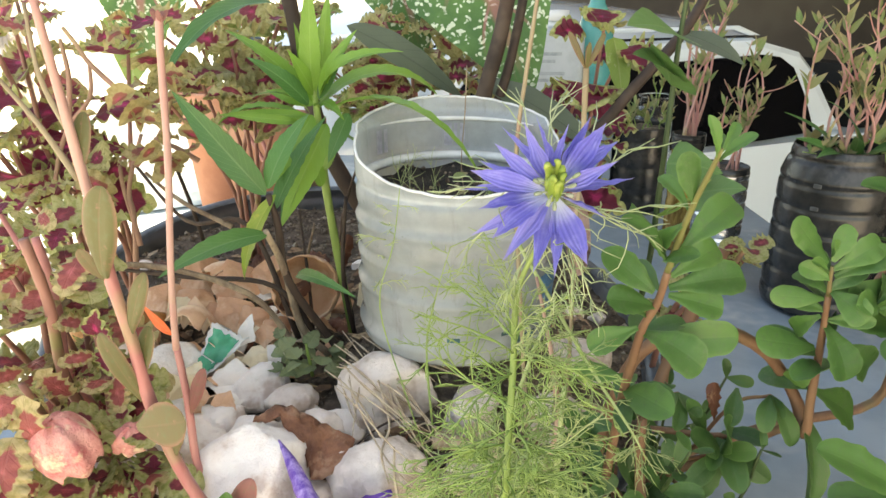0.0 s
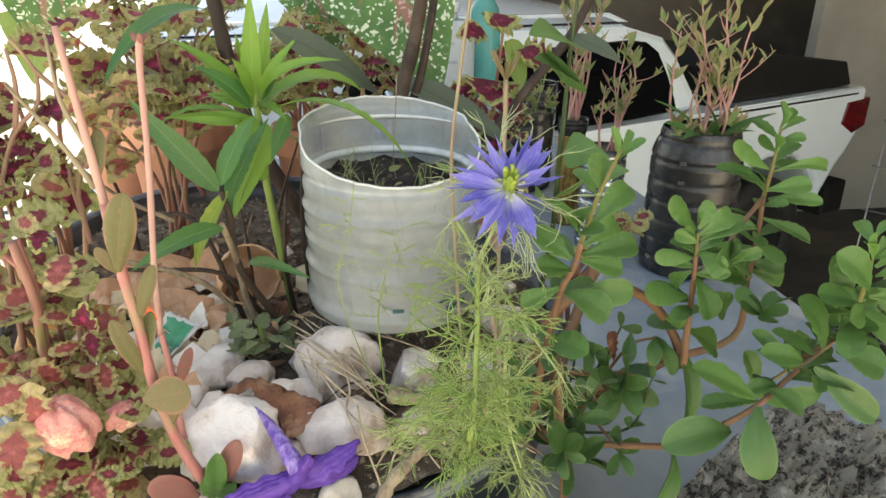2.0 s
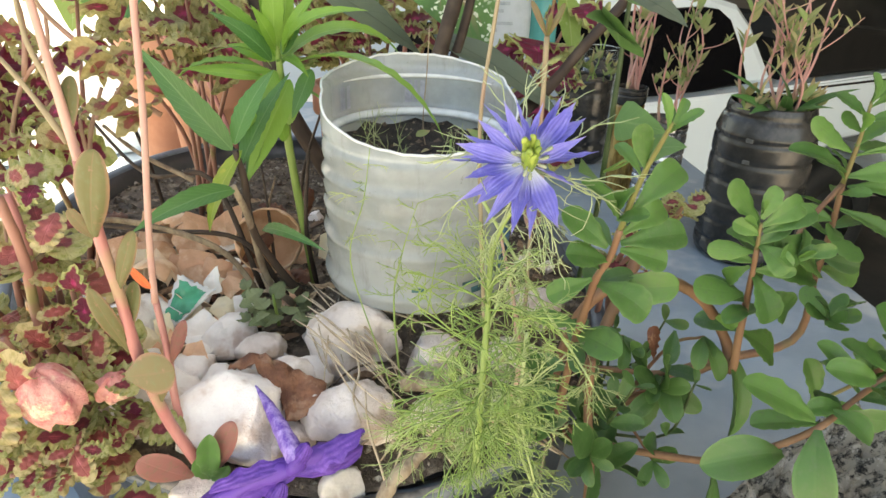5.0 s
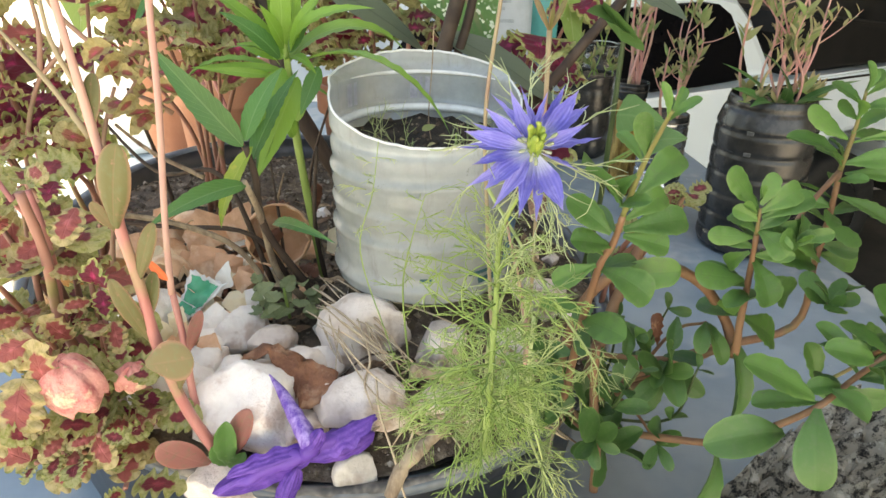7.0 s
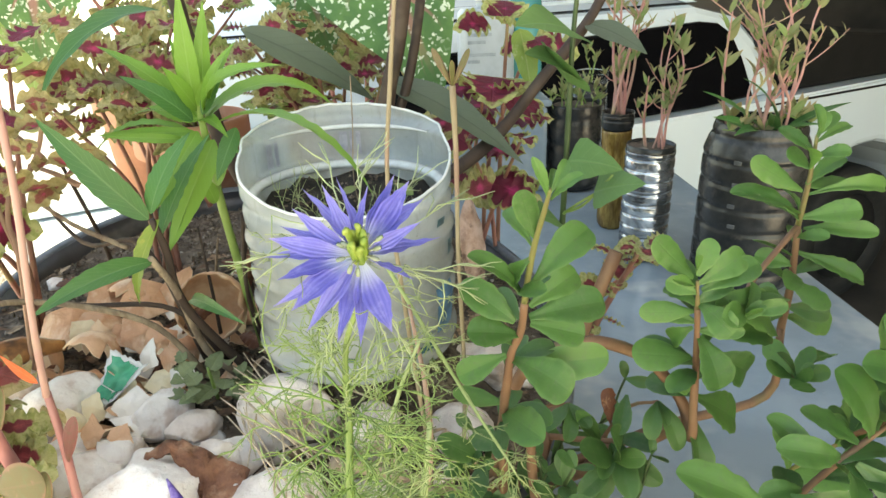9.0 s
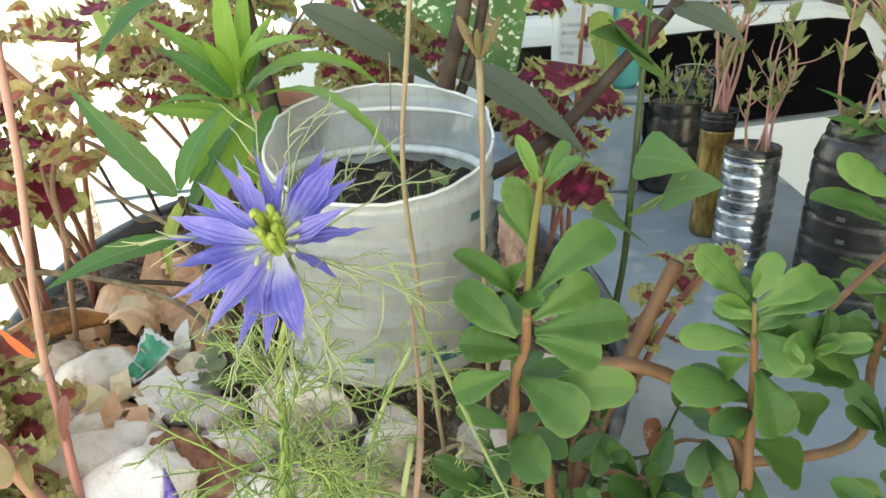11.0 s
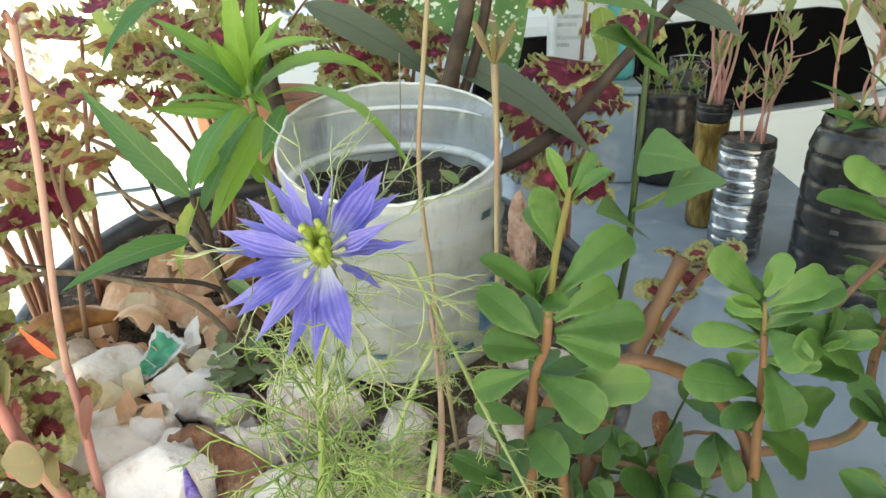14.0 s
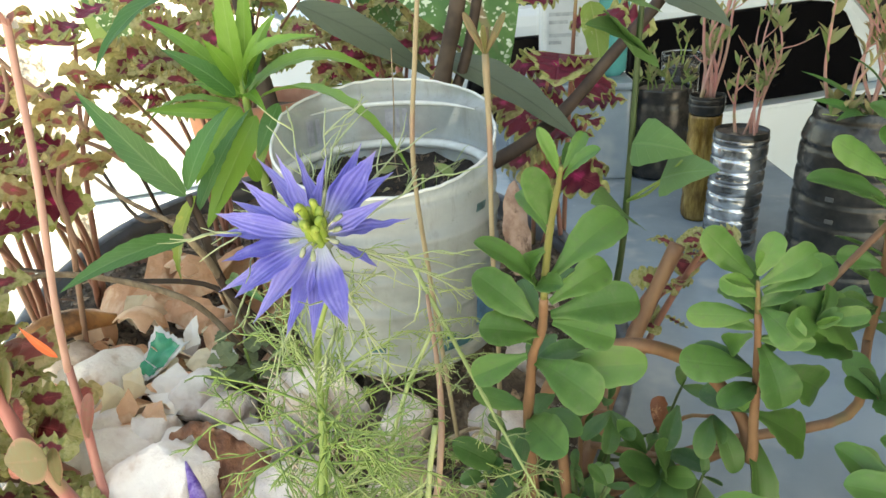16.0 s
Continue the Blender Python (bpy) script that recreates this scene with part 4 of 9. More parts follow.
stone((-0.225, 0.4, 1.232), 0.018, 0.012, M_STONE2, 42, "tan stone under eggshell chips", None, 0, 20)
stone((-0.18, 0.43, 1.236), 0.016, 0.013, M_STONE, 43, "white stone beside the wrapper", None, 0, 20)
stone((-0.2, 0.335, 1.23), 0.02, 0.014, M_STONE2, 44, "tan stone under coleus leaves", None, 0, 20)
stone((-0.095, 0.375, 1.236), 0.014, 0.011, M_STONE3, 45, "grey stone below the herb", None, 0, 20)
stone((-0.071, 0.332, 1.256), 0.020, 0.012, M_STONE2, 46, "pale tan stone between larger ones", 0.013, 0, -20)
stone((-0.100, 0.383, 1.244), 0.015, 0.011, M_STONE2, 47, "small tan stone under the herb", None, 0, 20)
_rs = random.Random(77)
for i in range(26):
    a, q = _rs.uniform(0, 6.283), (TUB_R - 0.03) * math.sqrt(_rs.random())
    x, y = oval(q * math.cos(a), q * math.sin(a))
    x, y = TUB[0] + x, TUB[1] + y
    if y > 0.66 or math.hypot(x - PC[0], y - PC[1]) < 0.075:
        continue
    s = _rs.uniform(0.005, 0.01)
    stone((x, y, soil_z(x, y) + s * 0.3), s, s * 0.7, _rs.choice((M_STONE2, M_STONE3, M_STONE)), 100 + i, "small pebble on the soil", None, 0, _rs.uniform(0, 180))

# ---- eggshells ----


def shell_piece(c, r, mat, inner, seed, label, tilt=(0, 0, 0), open_to=0.0, jag=0.25, name="eggshell", squash=1.0):
    """A broken cap of an egg: open_to is the height at which it is broken off (-1 whole, 1 nothing)."""
    rng = random.Random(seed)
    segs, rings, wall = 30, 9, 0.05
    V, F, idx = [], [], []
    off = rng.uniform(0, 50)
    lim = math.acos(max(-0.95, min(0.95, open_to)))
    for layer in (1.0, 1.0 - wall):
        for i in range(rings + 1):
            for k in range(segs):
                a = 2 * math.pi * k / segs
                j = noise.noise((math.cos(a) * 2.2 + off, math.sin(a) * 2.2, seed)) + 0.5 * noise.noise((math.cos(a) * 7 + off, math.sin(a) * 7, seed))
                th = max(0.1, lim * (1 + jag * j)) * i / rings
                V.append((r * layer * math.sin(th) * math.cos(a), r * layer * math.sin(th) * math.sin(a) * squash, -r * layer * 1.15 * math.cos(th)))
    n = (rings + 1) * segs
    for layer in (0, 1):
        for i in range(rings):
            for k in range(segs):
                a, b = layer * n + i * segs + k, layer * n + i * segs + (k + 1) % segs
                F.append((a, a + segs, b + segs, b) if layer == 0 else (a, b, b + segs, a + segs))
                idx.append(layer)
    for k in range(segs):
        a, b = rings * segs + k, rings * segs + (k + 1) % segs
        F.append((a, a + n, b + n, b))
        idx.append(1)
    me = mesh_of(name, V, F, [mat, inner], True, None, idx)
    return solo(name, me, label, "eggshell", pose(*c, *tilt), "eggshells on the soil")


def shard(c, size, mat, inner, seed, label, tilt, corners=5, curve=0.5, wide=1.0):
    """A flat, angular chip of shell, slightly bowed, with straight broken edges."""
    rng = random.Random(seed)
    ang = sorted(2 * math.pi * (k + rng.uniform(-0.33, 0.33)) / corners for k in range(corners))
    pol = [(q * math.cos(a) * wide, q * math.sin(a)) for q, a in ((rng.uniform(0.72, 1.12), a) for a in ang)]
    edge = []
    for k in range(corners):
        (x0, y0), (x1, y1) = pol[k], pol[(k + 1) % corners]
        for i in range(8):
            u = i / 8
            w = (0.05 * noise.noise((k * 3.1 + u * 4, seed, 0)) + 0.03 * noise.noise((k * 5.3 + u * 11, seed, 2))) * (1 if i else 0)
            edge.append((x0 + (x1 - x0) * u + w * (y1 - y0), y0 + (y1 - y0) * u - w * (x1 - x0)))
    n, V, F, idx = len(edge), [], [], []
    crack = rng.uniform(0, 6)
    for side in (0, 1):
        for i in range(6):
            for x, y in edge:
                x, y = x * (i + 0.02) / 5.02, y * (i + 0.02) / 5.02
                d = x * math.cos(crack) + y * math.sin(crack)
                z = -curve * 0.55 * (x * math.cos(crack * 2) + y * math.sin(crack * 2)) ** 2 - 0.22 * abs(d) + 0.06 * noise.noise((x * 3, y * 3, seed))
                V.append((x * size, y * size, z * size - 0.0005 * side))
    for side in (0, 1):
        for i in range(5):
            for k in range(n):
                a, b = side * 6 * n + i * n + k, side * 6 * n + i * n + (k + 1) % n
                F.append((a, a + n, b + n, b) if not side else (a, b, b + n, a + n))
                idx.append(side)
    for k in range(n):
        a, b = 5 * n + k, 5 * n + (k + 1) % n
        F.append((a, a + 6 * n, b + 6 * n, b))
        idx.append(1)
    return solo("eggshell", mesh_of("eggshell", V, F, [mat, inner], False, None, idx), label, "eggshell", pose(*c, *tilt), "eggshells on the soil")


# the cup opens along +z before it is tilted
shell_piece((-0.106, 0.480, 1.283), 0.0265, M_SHELL, M_SHELLCUP, 1, "large brown eggshell, open like a cup", (66, 10, 0), -0.28, 0.34)
shell_piece((-0.1925, 0.456, 1.2535), 0.0215, M_SHELL, M_SHELLIN, 2, "cracked brown eggshell dome lying hollow side down", (150, 30, 20), 0.45, 0.6)
shell_piece((-0.195, 0.545, 1.246), 0.028, M_SHELL, M_SHELLIN, 3, "broken brown eggshell lying hollow side down", (150, 25, 0), 0.5, 0.8)
shell_piece((-0.235, 0.56, 1.245), 0.02, M_SHELL, M_SHELLIN, 14, "small brown eggshell cup on soil", (10, -20, 0), 0.1, 0.4)
shell_piece((-0.247, 0.475, 1.242), 0.022, M_SHELL, M_SHELLIN, 13, "brown eggshell half in the soil", (120, 30, 0), 0.2, 0.5)
TAN, PALE, WHITE = "angular tan eggshell chip lying on the soil", "cream eggshell lining chip lying on stones", "white eggshell chip leaning on others"
shard((-0.1418, 0.44, 1.268), 0.014, M_SHELLW, M_SHELLW, 1, WHITE, (58, 12, -25), 4, 0.2, 0.7)
shard((-0.128, 0.44, 1.262), 0.013, M_SHELL, M_SHELLIN, 2, TAN, (40, -10, -15), 4, 0.6, 1.1)
shard((-0.168, 0.4, 1.255), 0.014, M_CREAM, M_CREAM, 3, PALE, (48, 30, 10), 4, 0.6, 0.8)
shard((-0.145, 0.404, 1.254), 0.015, M_SHELLW, M_CREAM, 4, PALE, (30, -8, 25), 4, 0.5, 1.2)
shard((-0.173, 0.384, 1.256), 0.015, M_CREAM, M_CREAM, 5, PALE, (55, 35, 60), 5, 0.8, 0.7)
shard((-0.153, 0.365, 1.258), 0.014, M_SHELL, M_SHELL, 6, "brown eggshell chip standing on edge", (72, 12, 8), 4, 0.3, 0.62)
shard((-0.218, 0.387, 1.247), 0.018, M_SHELL, M_SHELLIN, 7, TAN, (25, 10, 0), 5, 0.8, 1.1)
shard((-0.203, 0.378, 1.249), 0.013, M_SHELL, M_SHELLIN, 8, TAN, (40, -20, 70), 5, 0.8)
shard((-0.213, 0.553, 1.262), 0.028, M_SHELL, M_SHELLIN, 9, TAN, (38, 14, 20), 5, 0.7, 1.2)
shard((-0.176, 0.532, 1.265), 0.026, M_SHELL, M_SHELLIN, 10, TAN, (45, -16, 50), 5, 0.8)
shard((-0.154, 0.542, 1.268), 0.024, M_SHELL, M_SHELLIN, 11, TAN, (58, 20, -20), 4, 0.7)
shard((-0.236, 0.525, 1.252), 0.025, M_SHELL, M_SHELLIN, 12, TAN, (28, 8, 0), 5, 0.7, 1.2)
shard((-0.205, 0.513, 1.258), 0.022, M_SHELL, M_SHELLIN, 13, TAN, (30, -18, 80), 6, 0.8, 1.2)
shard((-0.215, 0.5, 1.256), 0.014, M_CREAM, M_SHELLIN, 14, PALE, (45, 25, 0), 5, 0.6)
shard((-0.2, 0.492, 1.258), 0.012, M_SHELLIN, M_SHELL, 15, PALE, (55, -25, 40), 5, 0.6)
shard((-0.165, 0.49, 1.258), 0.02, M_SHELL, M_SHELLIN, 16, TAN, (35, 12, 0), 5, 0.9, 1.3)
shard((-0.15, 0.478, 1.256), 0.016, M_SHELL, M_SHELLIN, 17, TAN, (50, -22, 30), 5, 0.8)
shard((-0.13, 0.43, 1.254), 0.014, M_CREAM, M_CREAM, 18, PALE, (20, -12, 60), 5, 0.4, 1.3)
shard((-0.182, 0.412, 1.254), 0.012, M_SHELLW, M_CREAM, 19, WHITE, (35, 20, 0), 5, 0.4)
shard((-0.118, 0.428, 1.256), 0.01, M_SHELLW, M_CREAM, 20, WHITE, (40, 15, 0), 5, 0.4)
shard((-0.055, 0.5, 1.268), 0.018, M_CREAM, M_SHELLIN, 21, PALE, (60, 10, 0), 5, 0.6)
shard((-0.142, 0.385, 1.248), 0.014, M_SHELLW, M_SHELLW, 22, WHITE, (30, 5, 0), 4, 0.3, 1.2)
_re = random.Random(31)
for i in range(64):
    x, y = _re.uniform(-0.26, -0.09), _re.uniform(0.375, 0.59)
    k = _re.random()
    shard((x, y, soil_z(x, y) + _re.uniform(0.003, 0.024)), _re.uniform(0.007, 0.019), M_SHELL if k < 0.62 else M_CREAM if k < 0.85 else M_SHELLW, M_SHELLIN, 60 + i, "broken tan eggshell chip on the soil" if k < 0.62 else "broken pale eggshell chip on the soil", (_re.uniform(-5, 65), _re.uniform(-35, 35), _re.uniform(0, 180)), _re.choice((4, 5, 5, 6)), _re.uniform(0.4, 0.9), _re.uniform(0.7, 1.4))
for i in range(34):
    x, y = _re.uniform(-0.225, -0.125), _re.uniform(0.365, 0.46)
    k = _re.random()
    shard((x, y, soil_z(x, y) + _re.uniform(0.012, 0.026)), _re.uniform(0.006, 0.012), M_SHELL if k < 0.35 else M_CREAM if k < 0.7 else M_SHELLW, M_SHELLIN, 160 + i, "broken tan eggshell chip on the soil" if k < 0.35 else "broken pale eggshell chip among stones", (_re.uniform(10, 70), _re.uniform(-35, 35), _re.uniform(0, 180)), _re.choice((4, 5, 5)), _re.uniform(0.3, 0.7), _re.uniform(0.7, 1.4))


def scrap(name, mat, grow, lift, s0=0.0, s1=1.0, seed=0):
    """A torn four-cornered scrap of film, creased across, wider at its upper end; s0 to s1 is the stretch that this layer covers."""
    V, F, n = [], [], 14
    for i in range(n + 1):
        for j in range(n + 1):
            u, v = (i / n - 0.5) * grow, (s0 + (s1 - s0) * j / n - 0.5) * grow
            rag = 0.2 * noise.noise((u * 9, v * 9, 4 + seed)) if i in (0, n) or j in (0, n) else 0.0
            w = 0.0190 * (1 + 0.6 * v) * (1 + rag)
            fold = 0.007 * max(0.0, -v - 0.14) + 0.006 * max(0.0, u - 0.2) + 0.0025 * noise.noise((u * 4, v * 4, 2))
            V.append((u * w + 0.004 * v, v * 0.028 * (1 + rag), fold + lift))
    for i in range(n):
        for j in range(n):
            q = i * (n + 1) + j
            F.append((q, q + n + 1, q + n + 2, q + 1))
    return mesh_of(name, V, F, mat)


_w = solo("wrapper_scrap", scrap("wrapper_scrap", M_WHITEP, 1.22, 0.0, seed=3), "crumpled glossy green wrapper scrap among eggshells", "wrapper", pose(-0.1605, 0.423, 1.2595, 50, 10, -24))
_wm = _w.modifiers.new("thickness", "SOLIDIFY")
_wm.thickness = 0.0006
part("green_print", scrap("green_print", M_GREENWRAP, 1.0, 0.0008, 0.0, 1.0), _w, "glossy green printed face", WORLD[_w])
for x0, y0, x1, y1 in ((-0.4, -0.2, 0.42, -0.26), (-0.14, -0.24, 0.02, -0.48), (0.16, -0.24, 0.3, -0.46)):
    _t = Tubes()
    _t.add([Vector((0.0175 * x0 + 0.004 * y0, 0.028 * y0, 0.0016)), Vector((0.0175 * x1 + 0.004 * y1, 0.028 * y1, 0.0019))], (0.0004, 0.0004), 6)
    part("white_line", _t.mesh("white_line", M_WHITEP), _w, "white printed line", WORLD[_w])

# ---- leaf shapes ----
L_SUC = [leaf_mesh("succulent_leaf", o, M_SUC, 0.5, 20, 8, f, d, lobes=n, lobe_depth=0.07, ruffle=0.035, thick=0.05, curl=c, seed=i, twist=tw, unit=True) for i, (o, f, d, n, c, tw) in enumerate(((obovate, 0.16, 0.35, 4, 0.1, -0.2), (spatula, 0.28, 0.7, 5, 0.05, 0.15), (obovate, -0.12, -0.2, 3, 0.12, 0.25), (spatula, 0.22, 0.95, 4, 0.1, -0.3), (spatula, 0.34, 0.2, 6, 0.0, 0.1)))]
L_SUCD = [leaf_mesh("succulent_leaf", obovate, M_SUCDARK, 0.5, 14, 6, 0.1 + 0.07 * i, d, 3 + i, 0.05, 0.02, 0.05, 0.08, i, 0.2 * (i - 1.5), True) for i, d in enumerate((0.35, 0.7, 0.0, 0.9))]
L_TALLDARK = leaf_mesh("lance_leaf", lance, M_TALLDARK, 0.18, 18, 6, 0.3, 0.45, ruffle=0.01, unit=True)
L_TALLDARKB = leaf_mesh("lance_leaf", lance, M_TALLDARK, 0.18, 18, 6, 0.25, 0.9, ruffle=0.01, unit=True)
L_DULL = leaf_mesh("dull_leaf", lance, M_DULL, 0.28, 22, 8, 0.15, 0.5, ruffle=0.02, unit=True)
L_ARCH = leaf_mesh("dark_leaf", lance, M_TALLDARK, 0.24, 26, 8, 0.25, 1.3, ruffle=0.03, unit=True)
L_OLIVE = leaf_mesh("olive_leaf", obovate, M_OLIVE, 0.38, 12, 6, 0.1, 0.25, thick=0.07, unit=True)
L_RUST = leaf_mesh("rust_leaf", obovate, M_RUST, 0.3, 12, 6, 0.1, 0.3, thick=0.07, unit=True)
L_COL = [leaf_mesh("coleus_leaf", ovate, M_COL_BACK, w, 40, 10, 0.12, d, lobes=6, lobe_depth=0.5, ruffle=0.12, seed=i, rounded=True, twist=tw) for i, (d, w, tw) in enumerate(((0.5, 0.9, 0.1), (1.0, 1.0, -0.3), (0.2, 0.8, 0.2), (1.4, 0.9, 0.35)))]
L_COLR = [leaf_mesh("coleus_leaf", ovate, M_COL_DARK, 0.95, 44, 10, 0.1, d, lobes=5, lobe_depth=0.42, ruffle=0.1, seed=i + 30, rounded=True) for i, d in enumerate((0.5, 1.1, 0.3))]
L_COLP = [leaf_mesh("coleus_leaf", blunt, M_COL_PALE, 0.85, 40, 10, -0.1, d, lobes=5, lobe_depth=0.38, ruffle=0.09, seed=i + 9, rounded=True) for i, d in enumerate((0.8, 1.5))]
L_COLW = [leaf_mesh("coleus_leaf", ovate, M_COL_WITHER, w, 24, 8, f, d, lobes=4, lobe_depth=0.2, ruffle=0.12, curl=0.3, seed=i + 90, rounded=True, twist=0.3 * (i - 1)) for i, (w, f, d) in enumerate(((0.6, 0.5, 1.1), (0.75, -0.3, 1.6), (0.45, 0.6, 0.7)))]
L_COLF = [leaf_mesh("coleus_leaf", blunt, M_COL_FRONT, w, 44, 10, 0.1, d, lobes=5, lobe_depth=0.42, ruffle=0.09, seed=i + 5, rounded=True, twist=tw) for i, (d, w, tw) in enumerate(((0.4, 0.85, 0.1), (1.0, 0.95, -0.25), (0.2, 0.75, 0.3), (1.3, 0.8, 0.2)))]
L_CAL = leaf_mesh("caladium_leaf", heart, M_CALADIUM, 0.8, 24, 12, 0.08, 0.5, ruffle=0.012)
L_HEART = leaf_mesh("heart_leaf", heart, M_HEART, 0.95, 16, 8, 0.1, 0.5, ruffle=0.01)
L_LIME = leaf_mesh("lime_leaf", heart, M_LIME, 0.8, 16, 8, 0.1, 0.4, ruffle=0.02)
L_HERB = leaf_mesh("herb_leaf", ovate, M_HERB, 0.85, 16, 8, 0.25, 0.7, lobes=4, lobe_depth=0.12, ruffle=0.06)
L_SEED = leaf_mesh("seedling_leaf", lance, M_SEED, 0.34, 10, 4, 0.25, 0.4)
L_DRY = leaf_mesh("dry_leaf", ovate, M_DRYLEAF, 0.5, 24, 10, -0.35, 0.9, lobes=5, lobe_depth=0.15, ruffle=0.1, seed=2, twist=0.5)

# ---- fleshy bush on the right side of the tub ----
bush = thing("fleshy_bush", (0.12, 0.33, 1.225), "fleshy green bush with spoon-shaped leaves on brown stems", "plant")
BUSHRNG = random.Random(21)
stem(bush, [(0.0890, 0.2140, 1.4521), (0.0888, 0.2190, 1.4442), (0.0877, 0.2280, 1.4287), (0.0872, 0.2360, 1.4127), (0.0872, 0.2430, 1.3974)], (0.0007, 0.0009, 0.0011, 0.0013, 0.0014), M_SUCYOUNG)
stem(bush, [(0.0872, 0.2430, 1.3974), (0.0872, 0.2500, 1.3807), (0.0844, 0.2560, 1.3665), (0.0838, 0.2620, 1.3488), (0.0834, 0.2690, 1.3276), (0.0860, 0.2850, 1.2900), (0.0900, 0.3100, 1.2280)], (0.0015, 0.0017, 0.0018, 0.0021, 0.0023, 0.0025, 0.0028), M_SUCSTEM)
stem(bush, [(0.1669, 0.2695, 1.3885), (0.1703, 0.2730, 1.3731)], (0.0007, 0.0012), M_SUCYOUNG, seed=2)
stem(bush, [(0.1703, 0.2730, 1.3731), (0.1762, 0.2800, 1.3440), (0.1810, 0.2860, 1.3121), (0.1843, 0.2900, 1.2880), (0.1800, 0.3000, 1.2850), (0.1500, 0.3120, 1.2560), (0.1200, 0.3300, 1.2250)], (0.0013, 0.0017, 0.0022, 0.0026, 0.0026, 0.0026, 0.0028), M_SUCSTEM, seed=2)
stem(bush, [(0.1846, 0.2930, 1.2885), (0.1810, 0.3, 1.304), (0.16, 0.3, 1.331), (0.127, 0.295, 1.346), (0.1, 0.3, 1.33), (0.09, 0.31, 1.29), (0.085, 0.32, 1.23)], (0.0030, 0.0031, 0.0031, 0.0033, 0.0036), M_SUCSTEM, seed=3, sides=10)
stem(bush, [(0.2293, 0.3023, 1.4408), (0.2331, 0.3077, 1.4178), (0.2351, 0.3130, 1.3929)], (0.0008, 0.0011, 0.0015), M_SUCYOUNG, seed=4)
stem(bush, [(0.2351, 0.3130, 1.3929), (0.2415, 0.3197, 1.3585), (0.2441, 0.3250, 1.3283), (0.2478, 0.3330, 1.2781), (0.1900, 0.3350, 1.2600), (0.1300, 0.3400, 1.2300)], (0.0016, 0.0019, 0.0022, 0.0025, 0.0028, 0.0030), M_SUCSTEM, seed=4)
stem(bush, [(0.2925, 0.2500, 1.3421), (0.2497, 0.2400, 1.3321), (0.2099, 0.2250, 1.3188), (0.1812, 0.2120, 1.3097), (0.1619, 0.2250, 1.2842), (0.1581, 0.2500, 1.2571), (0.1200, 0.3000, 1.2260), (0.1000, 0.3200, 1.2220)], (0.0009, 0.0015, 0.0021, 0.0026), M_SUCSTEM, seed=5)
stem(bush, [(0.1700, 0.3850, 1.3520), (0.1560, 0.3800, 1.3180), (0.1340, 0.3650, 1.2660), (0.1140, 0.3400, 1.2250)], (0.0043, 0.0041, 0.0046), M_SUCSTEM, seed=6, sides=10, label="thick cut-off brown stem")
stem(bush, [(0.185, 0.3, 1.29), (0.155, 0.31, 1.272), (0.12, 0.33, 1.262)], (0.0014, 0.0019), M_SUCSTEM, seed=7)
stem(bush, [(0.119, 0.3, 1.208), (0.1, 0.31, 1.232), (0.095, 0.325, 1.228)], (0.0012, 0.0020), M_SUCSTEM, seed=8)
stem(bush, [(0.099, 0.285, 1.3), (0.103, 0.29, 1.262), (0.108, 0.286, 1.225), (0.11, 0.285, 1.19)], (0.0025, 0.0030), M_SUCSTEM, seed=9)

stem(bush, [(0.2422, 0.2280, 1.3970), (0.2475, 0.2315, 1.3720), (0.2530, 0.2405, 1.3345)], (0.0008, 0.0013, 0.0017), M_SUCYOUNG, seed=10)


def spoon(base, tip, w, darkened=False, up=(0, -0.55, 0.83)):
    me = BUSHRNG.choice(L_SUCD if darkened else L_SUC)
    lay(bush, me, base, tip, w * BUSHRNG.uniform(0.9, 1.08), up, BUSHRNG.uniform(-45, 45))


def s1(b, t, w):
    """A leaf of the two leading shoots, its face turned outwards."""
    lay(bush, BUSHRNG.choice(L_SUC), b, t, w * BUSHRNG.uniform(0.97, 1.06), (BUSHRNG.uniform(-0.15, 0.15), -0.75, 0.66), BUSHRNG.uniform(-14, 14))


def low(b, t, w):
    """An older, low leaf, the shade of the undergrowth put into its darker green."""
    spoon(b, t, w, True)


s1((0.0887, 0.2163, 1.4485), (0.0828, 0.2123, 1.4632), 0.218)
s1((0.0893, 0.2152, 1.4503), (0.0958, 0.2212, 1.4591), 0.311)
s1((0.0901, 0.2170, 1.4474), (0.0987, 0.2110, 1.4572), 0.343)
s1((0.0871, 0.2270, 1.4305), (0.0815, 0.2230, 1.4493), 0.406)
s1((0.0869, 0.2291, 1.4265), (0.0791, 0.2411, 1.4359), 0.320)
s1((0.0898, 0.2383, 1.4078), (0.1126, 0.2503, 1.4234), 0.451)
s1((0.0851, 0.2409, 1.4021), (0.0647, 0.2349, 1.4216), 0.316)
s1((0.0843, 0.2477, 1.3863), (0.0637, 0.2537, 1.4018), 0.518)
s1((0.0841, 0.2407, 1.4026), (0.0916, 0.2247, 1.4113), 0.358)
s1((0.0894, 0.2442, 1.3948), (0.1098, 0.2542, 1.4035), 0.500)
s1((0.0899, 0.2467, 1.3887), (0.1200, 0.2487, 1.3924), 0.517)
s1((0.0907, 0.2484, 1.3848), (0.1118, 0.2444, 1.3802), 0.568)
s1((0.0870, 0.2511, 1.3782), (0.0650, 0.2451, 1.3845), 0.544)
s1((0.0823, 0.2561, 1.3661), (0.0618, 0.2561, 1.3568), 0.525)
s1((0.0855, 0.2572, 1.3631), (0.1079, 0.2452, 1.3526), 0.665)
s1((0.0891, 0.2587, 1.3588), (0.1273, 0.2597, 1.3599), 0.438)
